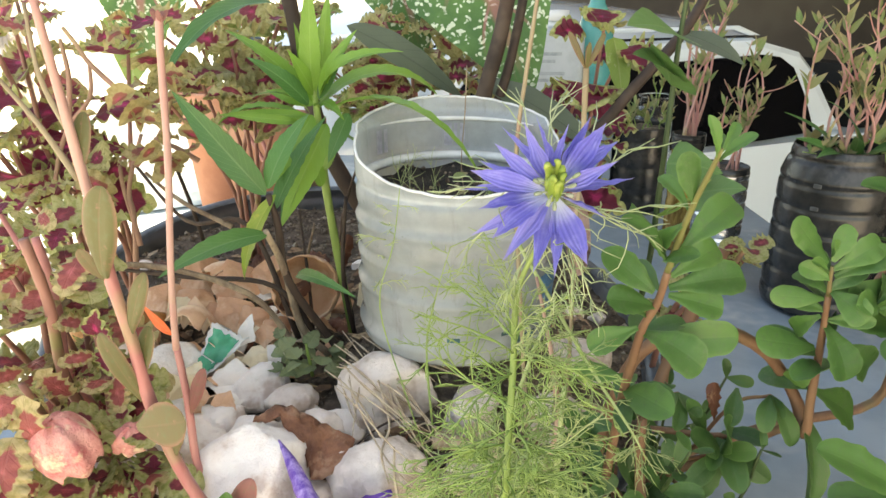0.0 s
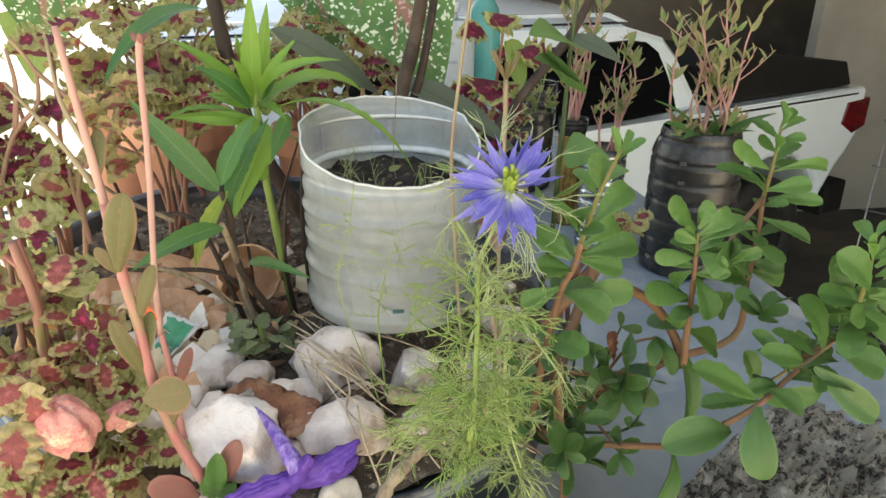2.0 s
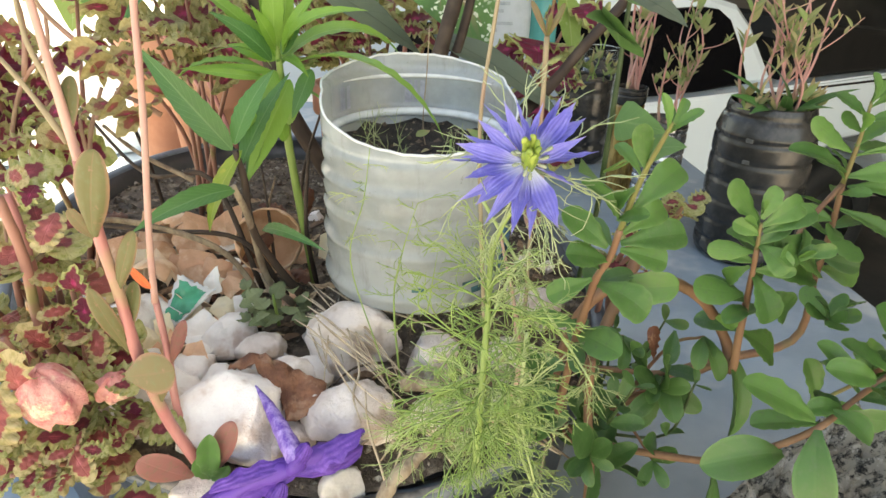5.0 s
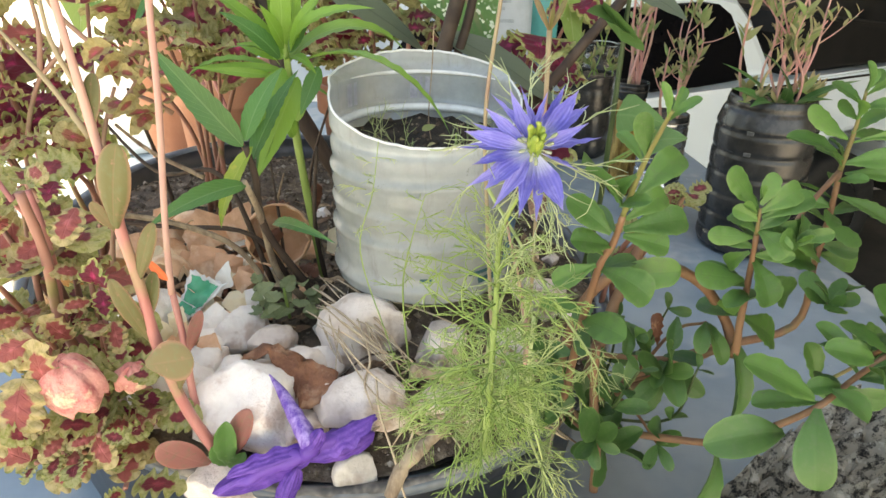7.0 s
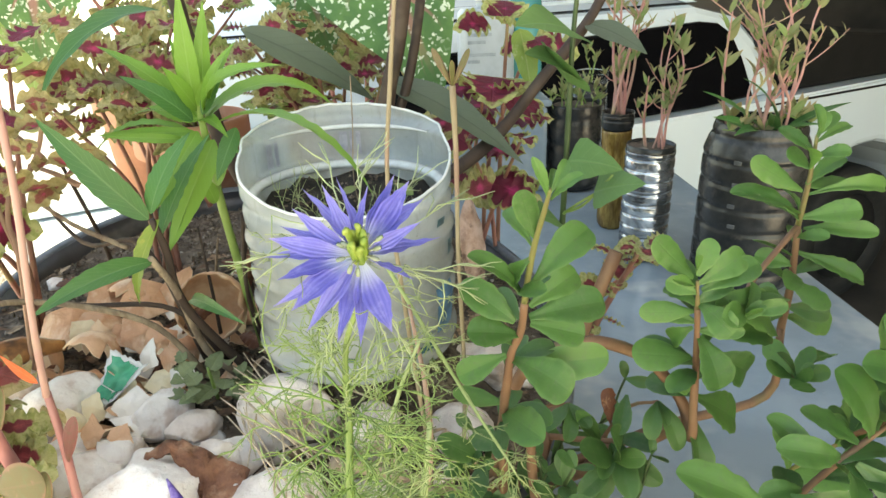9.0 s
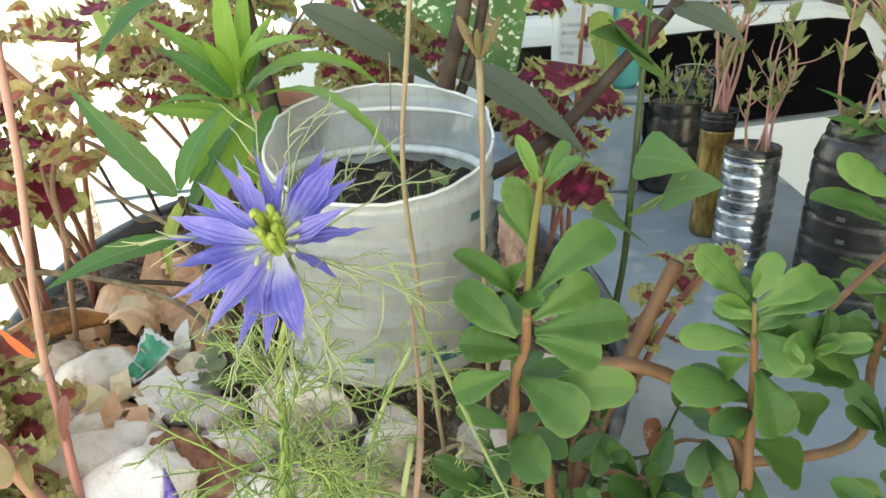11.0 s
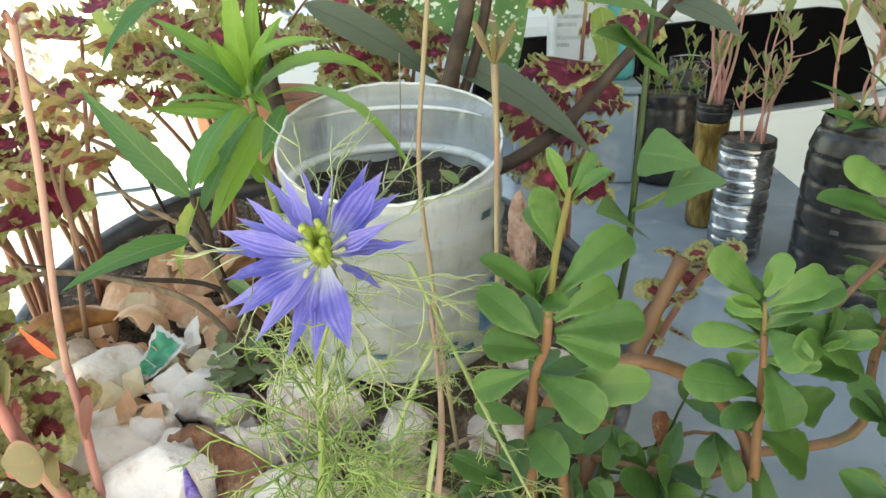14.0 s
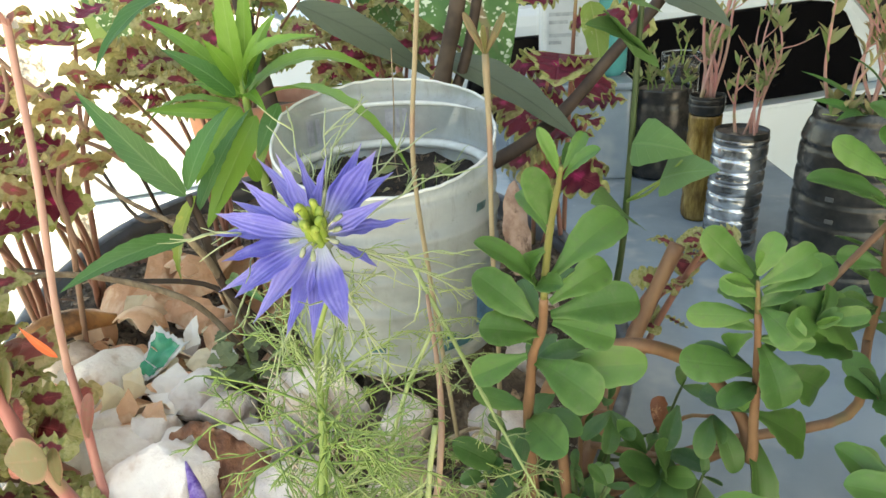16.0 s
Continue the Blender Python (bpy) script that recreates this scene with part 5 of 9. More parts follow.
s1((0.0834, 0.2690, 1.3276), (0.0959, 0.2390, 1.3346), 0.500)
s1((0.0874, 0.2320, 1.4209), (0.0824, 0.2440, 1.4057), 0.422)
s1((0.0896, 0.2155, 1.4498), (0.0928, 0.2255, 1.4550), 0.251)
s1((0.1648, 0.2695, 1.3902), (0.1437, 0.2635, 1.4120), 0.387)
s1((0.1669, 0.2695, 1.3907), (0.1728, 0.2735, 1.4062), 0.606)
s1((0.1686, 0.2698, 1.3873), (0.1880, 0.2738, 1.3987), 0.558)
s1((0.1655, 0.2695, 1.3928), (0.1632, 0.2655, 1.4020), 0.578)
s1((0.1662, 0.2702, 1.3855), (0.1508, 0.2582, 1.3956), 0.229)
s1((0.1700, 0.2708, 1.3830), (0.1940, 0.2708, 1.3944), 0.435)
s1((0.1688, 0.2725, 1.3752), (0.1598, 0.2845, 1.3790), 0.761)
s1((0.1688, 0.2734, 1.3714), (0.1425, 0.2694, 1.3752), 0.394)
s1((0.1705, 0.2724, 1.3757), (0.1814, 0.2604, 1.3663), 0.717)
s1((0.1748, 0.2772, 1.3561), (0.1817, 0.2652, 1.3345), 0.690)
s1((0.1735, 0.2801, 1.3433), (0.1443, 0.2781, 1.3489), 0.560)
s1((0.1811, 0.2800, 1.3442), (0.2056, 0.2860, 1.3286), 0.637)
s1((0.1721, 0.2721, 1.3771), (0.2130, 0.2861, 1.3563), 0.469)
s1((0.1749, 0.2765, 1.3590), (0.2128, 0.2845, 1.3503), 0.396)
s1((0.1824, 0.2854, 1.3156), (0.2036, 0.2854, 1.3006), 0.875)
s1((0.1706, 0.2758, 1.3618), (0.1664, 0.2878, 1.3486), 0.521)
s1((0.1779, 0.2824, 1.3317), (0.1724, 0.2924, 1.3180), 0.637)
s1((0.2298, 0.3027, 1.4394), (0.2228, 0.2987, 1.4555), 0.405)
s1((0.2304, 0.3031, 1.4375), (0.2475, 0.3071, 1.4435), 0.323)
s1((0.2314, 0.3050, 1.4296), (0.2435, 0.2970, 1.4343), 0.425)
s1((0.2314, 0.3089, 1.4125), (0.2009, 0.3029, 1.4312), 0.312)
s1((0.2349, 0.3093, 1.4102), (0.2757, 0.3133, 1.4098), 0.169)
s1((0.2340, 0.3122, 1.3969), (0.1959, 0.3082, 1.4136), 0.313)
s1((0.2354, 0.3120, 1.3977), (0.2600, 0.3040, 1.4030), 0.458)
s1((0.2385, 0.3133, 1.3911), (0.2703, 0.3033, 1.3911), 0.273)
s1((0.2399, 0.3162, 1.3768), (0.2736, 0.3102, 1.3610), 0.337)
s1((0.2400, 0.3177, 1.3692), (0.2205, 0.3217, 1.3743), 0.524)
s1((0.2415, 0.3197, 1.3585), (0.2573, 0.3077, 1.3489), 0.555)
s1((0.2440, 0.3223, 1.3436), (0.2223, 0.3163, 1.3549), 0.395)
s1((0.2452, 0.3237, 1.3360), (0.2741, 0.3277, 1.3265), 0.480)
s1((0.2322, 0.3063, 1.4238), (0.2229, 0.3123, 1.4328), 0.630)
s1((0.2298, 0.3023, 1.4408), (0.2339, 0.3063, 1.4509), 0.508)
s1((0.2329, 0.3083, 1.4149), (0.2594, 0.3183, 1.4137), 0.315)
s1((0.1783, 0.2100, 1.3175), (0.1393, 0.2100, 1.3394), 0.360)
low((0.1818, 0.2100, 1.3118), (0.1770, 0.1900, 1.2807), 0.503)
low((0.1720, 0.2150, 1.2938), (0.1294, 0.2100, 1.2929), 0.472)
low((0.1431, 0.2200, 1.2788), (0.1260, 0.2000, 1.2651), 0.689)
s1((0.2062, 0.2250, 1.3228), (0.1843, 0.2310, 1.3449), 0.384)
s1((0.2148, 0.2250, 1.3274), (0.1828, 0.2190, 1.3392), 0.366)
s1((0.2346, 0.2350, 1.3270), (0.2178, 0.2430, 1.3571), 0.620)
s1((0.2475, 0.2400, 1.3296), (0.2650, 0.2460, 1.3624), 0.474)
s1((0.2438, 0.2350, 1.3262), (0.2672, 0.2230, 1.3184), 0.721)
low((0.2228, 0.2250, 1.3231), (0.2604, 0.2130, 1.2930), 0.365)
low((0.2104, 0.2250, 1.3169), (0.2488, 0.2250, 1.3049), 0.476)
s1((0.2494, 0.2400, 1.3332), (0.2400, 0.2500, 1.3789), 0.301)
s1((0.2618, 0.2450, 1.3320), (0.2777, 0.2450, 1.3541), 0.625)
s1((0.2676, 0.2450, 1.3353), (0.2867, 0.2350, 1.3301), 0.756)
low((0.1896, 0.2150, 1.3183), (0.2033, 0.2030, 1.3091), 0.706)
s1((0.2787, 0.2500, 1.3374), (0.2930, 0.2540, 1.3642), 0.614)
s1((0.2444, 0.2280, 1.3854), (0.2347, 0.2220, 1.4033), 0.300)
s1((0.2459, 0.2280, 1.3852), (0.2508, 0.2320, 1.3971), 0.300)
s1((0.2496, 0.2310, 1.3653), (0.2184, 0.2250, 1.3919), 0.420)
s1((0.2477, 0.2300, 1.3747), (0.2411, 0.2360, 1.3852), 0.300)
s1((0.2478, 0.2290, 1.3804), (0.2662, 0.2350, 1.3880), 0.500)
s1((0.2506, 0.2300, 1.3743), (0.2594, 0.2220, 1.3819), 0.500)
s1((0.2522, 0.2320, 1.3611), (0.2740, 0.2360, 1.3574), 0.500)
s1((0.2520, 0.2330, 1.3584), (0.2398, 0.2400, 1.3624), 0.500)
s1((0.2523, 0.2340, 1.3556), (0.2267, 0.2400, 1.3608), 0.550)
s1((0.2537, 0.2350, 1.3527), (0.2348, 0.2220, 1.3530), 0.600)
s1((0.2531, 0.2350, 1.3504), (0.2650, 0.2280, 1.3477), 0.550)
s1((0.2526, 0.2360, 1.3453), (0.2441, 0.2460, 1.3389), 0.500)
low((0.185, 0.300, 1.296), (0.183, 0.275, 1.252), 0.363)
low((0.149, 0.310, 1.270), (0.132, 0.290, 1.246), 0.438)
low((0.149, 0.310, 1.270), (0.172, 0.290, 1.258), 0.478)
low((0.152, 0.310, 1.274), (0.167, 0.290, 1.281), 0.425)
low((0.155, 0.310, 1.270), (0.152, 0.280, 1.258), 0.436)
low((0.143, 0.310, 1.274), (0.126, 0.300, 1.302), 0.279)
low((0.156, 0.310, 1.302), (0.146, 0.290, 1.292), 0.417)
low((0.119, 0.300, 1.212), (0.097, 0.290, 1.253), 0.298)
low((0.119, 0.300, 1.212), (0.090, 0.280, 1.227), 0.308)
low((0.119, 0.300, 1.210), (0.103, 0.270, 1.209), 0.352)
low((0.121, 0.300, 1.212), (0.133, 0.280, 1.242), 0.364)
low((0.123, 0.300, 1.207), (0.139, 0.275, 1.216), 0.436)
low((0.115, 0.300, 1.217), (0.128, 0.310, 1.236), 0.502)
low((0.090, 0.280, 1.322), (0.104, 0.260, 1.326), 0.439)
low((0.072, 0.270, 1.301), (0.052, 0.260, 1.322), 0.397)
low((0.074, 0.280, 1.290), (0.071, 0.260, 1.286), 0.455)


stem(bush, [(0.148, 0.300, 1.268), (0.138, 0.320, 1.248), (0.129, 0.335, 1.230)], (0.0008, 0.0014), M_SUCSTEM, seed=1160)
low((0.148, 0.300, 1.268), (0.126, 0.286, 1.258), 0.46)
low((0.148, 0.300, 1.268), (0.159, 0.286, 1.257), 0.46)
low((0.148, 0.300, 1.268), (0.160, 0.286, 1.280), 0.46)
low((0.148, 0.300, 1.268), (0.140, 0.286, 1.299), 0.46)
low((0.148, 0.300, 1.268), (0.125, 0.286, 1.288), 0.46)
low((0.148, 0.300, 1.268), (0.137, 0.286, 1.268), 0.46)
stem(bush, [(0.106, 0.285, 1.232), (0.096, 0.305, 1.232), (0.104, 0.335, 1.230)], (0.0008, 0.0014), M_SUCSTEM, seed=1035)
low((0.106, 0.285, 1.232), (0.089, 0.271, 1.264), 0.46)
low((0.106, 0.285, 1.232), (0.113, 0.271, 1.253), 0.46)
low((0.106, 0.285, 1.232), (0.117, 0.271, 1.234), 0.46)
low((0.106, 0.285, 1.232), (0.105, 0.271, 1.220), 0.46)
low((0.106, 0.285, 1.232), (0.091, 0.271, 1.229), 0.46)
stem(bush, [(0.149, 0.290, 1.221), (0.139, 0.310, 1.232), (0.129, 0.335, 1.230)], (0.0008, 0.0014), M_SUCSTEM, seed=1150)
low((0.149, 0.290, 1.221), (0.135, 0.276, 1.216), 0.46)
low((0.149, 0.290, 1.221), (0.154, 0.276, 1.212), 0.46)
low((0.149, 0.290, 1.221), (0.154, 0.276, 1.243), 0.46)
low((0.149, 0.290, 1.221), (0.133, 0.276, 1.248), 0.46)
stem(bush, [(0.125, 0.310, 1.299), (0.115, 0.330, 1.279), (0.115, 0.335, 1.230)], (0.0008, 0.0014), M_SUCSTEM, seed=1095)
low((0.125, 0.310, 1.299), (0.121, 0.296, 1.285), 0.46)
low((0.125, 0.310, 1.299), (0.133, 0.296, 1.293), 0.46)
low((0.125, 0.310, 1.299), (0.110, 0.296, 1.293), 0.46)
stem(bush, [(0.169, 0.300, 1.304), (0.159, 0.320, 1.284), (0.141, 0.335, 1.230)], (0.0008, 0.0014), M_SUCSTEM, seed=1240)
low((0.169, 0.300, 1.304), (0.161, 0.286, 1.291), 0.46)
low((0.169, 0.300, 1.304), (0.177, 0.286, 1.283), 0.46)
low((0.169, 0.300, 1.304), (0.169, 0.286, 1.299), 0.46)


def dress(line, n, size, seed, darkened=0.3):
    """More leaves in loose pairs along a shoot, shorter towards its tip."""
    rng = random.Random(seed)
    pts = smooth_line(line, 6)
    for k in range(n):
        u = (k + rng.random()) / n
        q = pts[int(u * (len(pts) - 1))]
        a = k * 1.9 + rng.uniform(-0.5, 0.5)
        g = Vector((math.cos(a), 0.8 * math.sin(a) + 0.25, 0.75 - 0.9 * u + rng.uniform(-0.2, 0.2))).normalized()
        spoon(q, q + g * size * (0.6 + 0.5 * u) * rng.uniform(0.8, 1.15), rng.uniform(0.4, 0.55), rng.random() < darkened)


dress([(0.2293, 0.3023, 1.4408), (0.2351, 0.3130, 1.3929), (0.2415, 0.3197, 1.3585), (0.2441, 0.3250, 1.3283)], 16, 0.026, 301)
dress([(0.1669, 0.2695, 1.3885), (0.1703, 0.2730, 1.3731), (0.1762, 0.2800, 1.3440), (0.1810, 0.2860, 1.3121)], 12, 0.026, 302)
dress([(0.2925, 0.2500, 1.3421), (0.2497, 0.2400, 1.3321), (0.2099, 0.2250, 1.3188), (0.1812, 0.2120, 1.3097)], 16, 0.028, 303, 0.5)
dress([(0.0872, 0.2430, 1.3974), (0.0844, 0.2560, 1.3665), (0.0834, 0.2690, 1.3276), (0.0860, 0.2850, 1.2900)], 9, 0.024, 304, 0.5)
dress([(0.2422, 0.2280, 1.3970), (0.2475, 0.2315, 1.3720), (0.2530, 0.2405, 1.3345)], 10, 0.024, 305)


def rosette(top, n, size, seed):
    """A shoot that ends in a whorl of spoon-shaped leaves."""
    rng = random.Random(200 + seed)
    t = Vector(top)
    foot = min((Vector(p) for p in ((0.2351, 0.3130, 1.3929), (0.2441, 0.3250, 1.3283), (0.2478, 0.3330, 1.2781), (0.2497, 0.2400, 1.3321), (0.2099, 0.2250, 1.3188), (0.1812, 0.2120, 1.3097))), key=lambda p: (p - t).length)
    mid = t.lerp(foot, 0.45) + Vector((rng.uniform(-0.006, 0.006), 0.004, -0.006))
    stem(bush, [t, mid, foot], (0.0008, 0.0013, 0.0016), M_SUCSTEM, seed=seed)
    for k in range(n):
        a = k * 2.4 + rng.uniform(-0.3, 0.3)
        u = k / n
        g = Vector((math.cos(a), 0.8 * math.sin(a), 1.1 - 1.15 * u)).normalized()
        b = t.lerp(mid, 0.35 * u)
        spoon(b, b + g * size * (0.5 + 0.65 * u) * rng.uniform(0.8, 1.15), rng.uniform(0.42, 0.55), rng.random() < 0.25)


rosette((0.280, 0.270, 1.323), 9, 0.024, 2)
rosette((0.259, 0.275, 1.293), 9, 0.024, 3)
rosette((0.231, 0.285, 1.322), 9, 0.024, 5)
rosette((0.190, 0.270, 1.367), 9, 0.024, 6)


def sprig(line, pairs, size, darkened=True, seed=0, wide=0.5):
    """Opposite leaf pairs along a shoot."""
    rng = random.Random(seed)
    pts = smooth_line(line, 6)
    stem(bush, line, (0.0007, 0.0012), M_STEMDARK if darkened else M_SUCYOUNG, seed=seed)
    for i in range(pairs):
        k = i / max(1, pairs - 1)
        q = pts[int(k * (len(pts) - 1))]
        d = (pts[0] - pts[-1]).normalized()
        side = d.cross(Vector((math.cos(i * 1.57 + seed), math.sin(i * 1.57 + seed), 0.2))).normalized()
        for s in (1, -1):
            g = (side * s + d * rng.uniform(0.4, 0.9) + Vector((0, 0, 0.15))).normalized()
            spoon(q, q + g * size * rng.uniform(0.75, 1.1) * (0.65 + 0.4 * k), wide, darkened)


sprig([(0.127, 0.33, 1.29), (0.13, 0.34, 1.25), (0.125, 0.345, 1.225)], 3, 0.022, seed=31)
sprig([(0.112, 0.3, 1.262), (0.108, 0.31, 1.235)], 3, 0.022, seed=32)
sprig([(0.075, 0.29, 1.275), (0.08, 0.3, 1.24)], 3, 0.02, seed=33)
sprig([(0.055, 0.285, 1.262), (0.06, 0.3, 1.235)], 3, 0.018, seed=39)

sprig([(0.115, 0.26, 1.3), (0.112, 0.28, 1.26)], 3, 0.022, seed=42)
sprig([(0.29, 0.26, 1.36), (0.27, 0.27, 1.31), (0.24, 0.29, 1.26)], 5, 0.032, seed=45, darkened=False)
sprig([(0.065, 0.265, 1.3), (0.07, 0.28, 1.265), (0.075, 0.295, 1.235)], 3, 0.019, seed=49)

_ru = random.Random(88)
for i in range(8):
    x, y = _ru.uniform(0.07, 0.17), _ru.uniform(0.29, 0.37)
    z0 = 1.222
    sprig([(x + _ru.uniform(-0.01, 0.01), y - _ru.uniform(0, 0.02), z0 + _ru.uniform(0.025, 0.06)), (x, y, z0 + 0.015), (0.6 * x + 0.03, y + 0.02, z0)], 3, _ru.uniform(0.016, 0.024), seed=60 + i)

# ---- lance-leaved plant ----
tallp = thing("lance_leaved_plant", (-0.075, 0.47, 1.245), "young plant with long bright green lance-shaped leaves", "plant")
stem(tallp, [(-0.0877, 0.4700, 1.4501), (-0.0868, 0.4720, 1.4176), (-0.0846, 0.4750, 1.3911), (-0.0850, 0.4780, 1.3611), (-0.0720, 0.4800, 1.2450)], (0.0016, 0.0028, 0.0030, 0.0032), M_STEMGREEN)
stem(tallp, [(-0.1107, 0.4144, 1.3778), (-0.1073, 0.4180, 1.3557), (-0.1049, 0.4250, 1.3125), (-0.0750, 0.4400, 1.2500)], (0.002, 0.0028, 0.0032), M_WOOD, seed=2)
stem(tallp, [(-0.1108, 0.4000, 1.3582), (-0.1072, 0.4200, 1.3270), (-0.1021, 0.4400, 1.2700), (-0.0850, 0.4450, 1.2450)], (0.002, 0.003), M_DEADWOOD, seed=5)
L_LANCES = [leaf_mesh("lance_leaf", lance, m, 0.17, 34, 6, 0.3, d, lobes=9, lobe_depth=0.07, ruffle=0.03, seed=i, twist=tw, unit=True) for i, (m, d, tw) in enumerate(((M_TALL, 0.25, 0.1), (M_TALL, 0.6, -0.15), (M_TALL, 1.5, 0.15), (M_TALL, 2.3, -0.1), (M_TALLDARK, 0.35, 0.12), (M_TALLDARK, 0.8, -0.12), (M_YELLOWING, 0.6, 0.3)))]


def tall_leaf(b, t, w, kind):
    r = random.Random(int(abs(t[0] * 1000 + t[2] * 7000)))
    up = (0, -0.35, 0.93) if kind in (2, 3) else (r.uniform(-0.15, 0.15), -0.75, 0.65)
    lay(tallp, L_LANCES[kind], b, t, w * (0.9 if kind > 3 else 1.05), up, r.uniform(-30, 30))


tall_leaf((-0.0893, 0.4700, 1.4333), (-0.0838, 0.4550, 1.5080), 0.195, 0)
tall_leaf((-0.0878, 0.4700, 1.4322), (-0.0994, 0.4500, 1.4635), 0.323, 0)
tall_leaf((-0.0916, 0.4700, 1.4322), (-0.1473, 0.4780, 1.4743), 0.198, 1)
tall_leaf((-0.0853, 0.4700, 1.4352), (-0.0554, 0.4600, 1.4753), 0.200, 1)
tall_leaf((-0.0821, 0.4680, 1.4317), (-0.0235, 0.4308, 1.4637), 0.168, 2)
tall_leaf((-0.0861, 0.4720, 1.4215), (0.0012, 0.4980, 1.4168), 0.180, 3)
tall_leaf((-0.0744, 0.4650, 1.4246), (0.0251, 0.4116, 1.3859), 0.131, 2)
tall_leaf((-0.0919, 0.4700, 1.4180), (-0.1553, 0.4700, 1.4184), 0.129, 1)
tall_leaf((-0.0941, 0.4750, 1.4159), (-0.1778, 0.5000, 1.3888), 0.094, 2)
tall_leaf((-0.0949, 0.4750, 1.4326), (-0.1226, 0.4900, 1.4488), 0.397, 1)
tall_leaf((-0.1124, 0.4144, 1.3778), (-0.1616, 0.4110, 1.4433), 0.279, 4)
tall_leaf((-0.1107, 0.4144, 1.3815), (-0.0859, 0.4400, 1.4250), 0.345, 5)
tall_leaf((-0.1091, 0.4200, 1.3658), (-0.0768, 0.4500, 1.4215), 0.289, 4)
tall_leaf((-0.1059, 0.4250, 1.3552), (-0.0884, 0.4600, 1.3977), 0.230, 4)
tall_leaf((-0.1059, 0.4140, 1.3779), (-0.1396, 0.4389, 1.3085), 0.203, 6)
tall_leaf((-0.1102, 0.4000, 1.3563), (-0.1580, 0.3450, 1.3500), 0.27, 5)
tall_leaf((-0.0984, 0.4200, 1.3197), (-0.0501, 0.3600, 1.3311), 0.139, 5)
tall_leaf((-0.0837, 0.4700, 1.3801), (-0.0705, 0.4700, 1.4023), 0.377, 1)
tall_leaf((-0.0865, 0.4700, 1.3677), (-0.0917, 0.4600, 1.3946), 0.362, 1)
tall_leaf((-0.0835, 0.4700, 1.4390), (-0.0737, 0.4700, 1.4998), 0.193, 0)
tall_leaf((-0.0886, 0.4720, 1.4254), (-0.1245, 0.4850, 1.4331), 0.275, 1)
tall_leaf((-0.0846, 0.4720, 1.4265), (-0.0575, 0.4900, 1.4364), 0.336, 2)
tall_leaf((-0.0872, 0.4720, 1.4235), (-0.0636, 0.4400, 1.4196), 0.254, 2)
tall_leaf((-0.0883, 0.4720, 1.4292), (-0.0717, 0.4600, 1.4584), 0.289, 0)
tall_leaf((-0.0893, 0.4700, 1.4276), (-0.0980, 0.4700, 1.4790), 0.184, 0)
tall_leaf((-0.0921, 0.4720, 1.4196), (-0.1299, 0.4600, 1.4310), 0.215, 2)
tall_leaf((-0.0878, 0.4720, 1.4137), (-0.1005, 0.4500, 1.3949), 0.329, 1)
tall_leaf((-0.0832, 0.4740, 1.3995), (-0.0558, 0.4600, 1.3977), 0.313, 2)
tall_leaf((-0.0891, 0.4660, 1.4192), (-0.1101, 0.4250, 1.3807), 0.270, 1)
tall_leaf((-0.0796, 0.4660, 1.4132), (-0.1069, 0.4200, 1.3526), 0.240, 0)
tall_leaf((-0.0646, 0.4680, 1.4200), (-0.0779, 0.4500, 1.3895), 0.400, 4)
tall_leaf((-0.0974, 0.4650, 1.4146), (-0.1454, 0.4550, 1.4211), 0.140, 1)
tall_leaf((-0.0911, 0.4660, 1.4263), (-0.1262, 0.4500, 1.4588), 0.360, 5)
tall_leaf((-0.0839, 0.4640, 1.4303), (-0.0657, 0.4700, 1.4623), 0.300, 4)
tall_leaf((-0.0834, 0.4640, 1.4314), (-0.0544, 0.4500, 1.4753), 0.220, 1)

# ---- pink-stalked plant at the front left ----
pinkp = thing("pink_stalked_plant", (-0.11, 0.285, 1.222), "fleshy plant with tall pink stalks and olive leaves", "plant")
stem(pinkp, [(-0.142, 0.25, 1.5), (-0.138, 0.25, 1.453), (-0.135, 0.25, 1.42)], (0.0014, 0.0019, 0.0022), M_PINK, seed=1)
stem(pinkp, [(-0.135, 0.25, 1.425), (-0.134, 0.251, 1.393), (-0.132, 0.255, 1.362), (-0.131, 0.26, 1.325), (-0.126, 0.271, 1.275), (-0.112, 0.284, 1.22)], (0.0027, 0.0026, 0.003, 0.0036), M_PINKLOW, seed=2)
stem(pinkp, [(-0.1286, 0.3250, 1.4884), (-0.1305, 0.3250, 1.4700), (-0.132, 0.32, 1.424), (-0.135, 0.31, 1.366), (-0.136, 0.305, 1.328)], (0.0019, 0.0018, 0.0017, 0.0018), M_PINK, seed=3, sides=10)
stem(pinkp, [(-0.136, 0.306, 1.33), (-0.132, 0.3, 1.302), (-0.129, 0.294, 1.258), (-0.114, 0.286, 1.222)], (0.0020, 0.0022, 0.0028), M_PINKLOW, seed=4)
stem(pinkp, [(-0.165, 0.25, 1.477), (-0.15, 0.25, 1.455), (-0.138, 0.25, 1.432)], (0.0006, 0.0014), M_STEMTAN, seed=5, name="side_shoot")
stem(pinkp, [(-0.148, 0.255, 1.495), (-0.146, 0.252, 1.47), (-0.138, 0.25, 1.45)], (0.0007, 0.0013), M_STEMTAN, seed=6, name="side_shoot")
for a, q in ((10, 0.005), (80, 0.004), (150, 0.006), (220, 0.004), (290, 0.005)):
    c = Vector((-0.1286, 0.3250, 1.4884))
    lay(pinkp, L_RUST, c - Vector((0, 0, 0.004)), c + Vector((0.8 * q * math.cos(radians(a)), 0.8 * q * math.sin(radians(a)), 0.5 * q)), 0.35, (0, -0.9, 0.4), name="withered_bract")
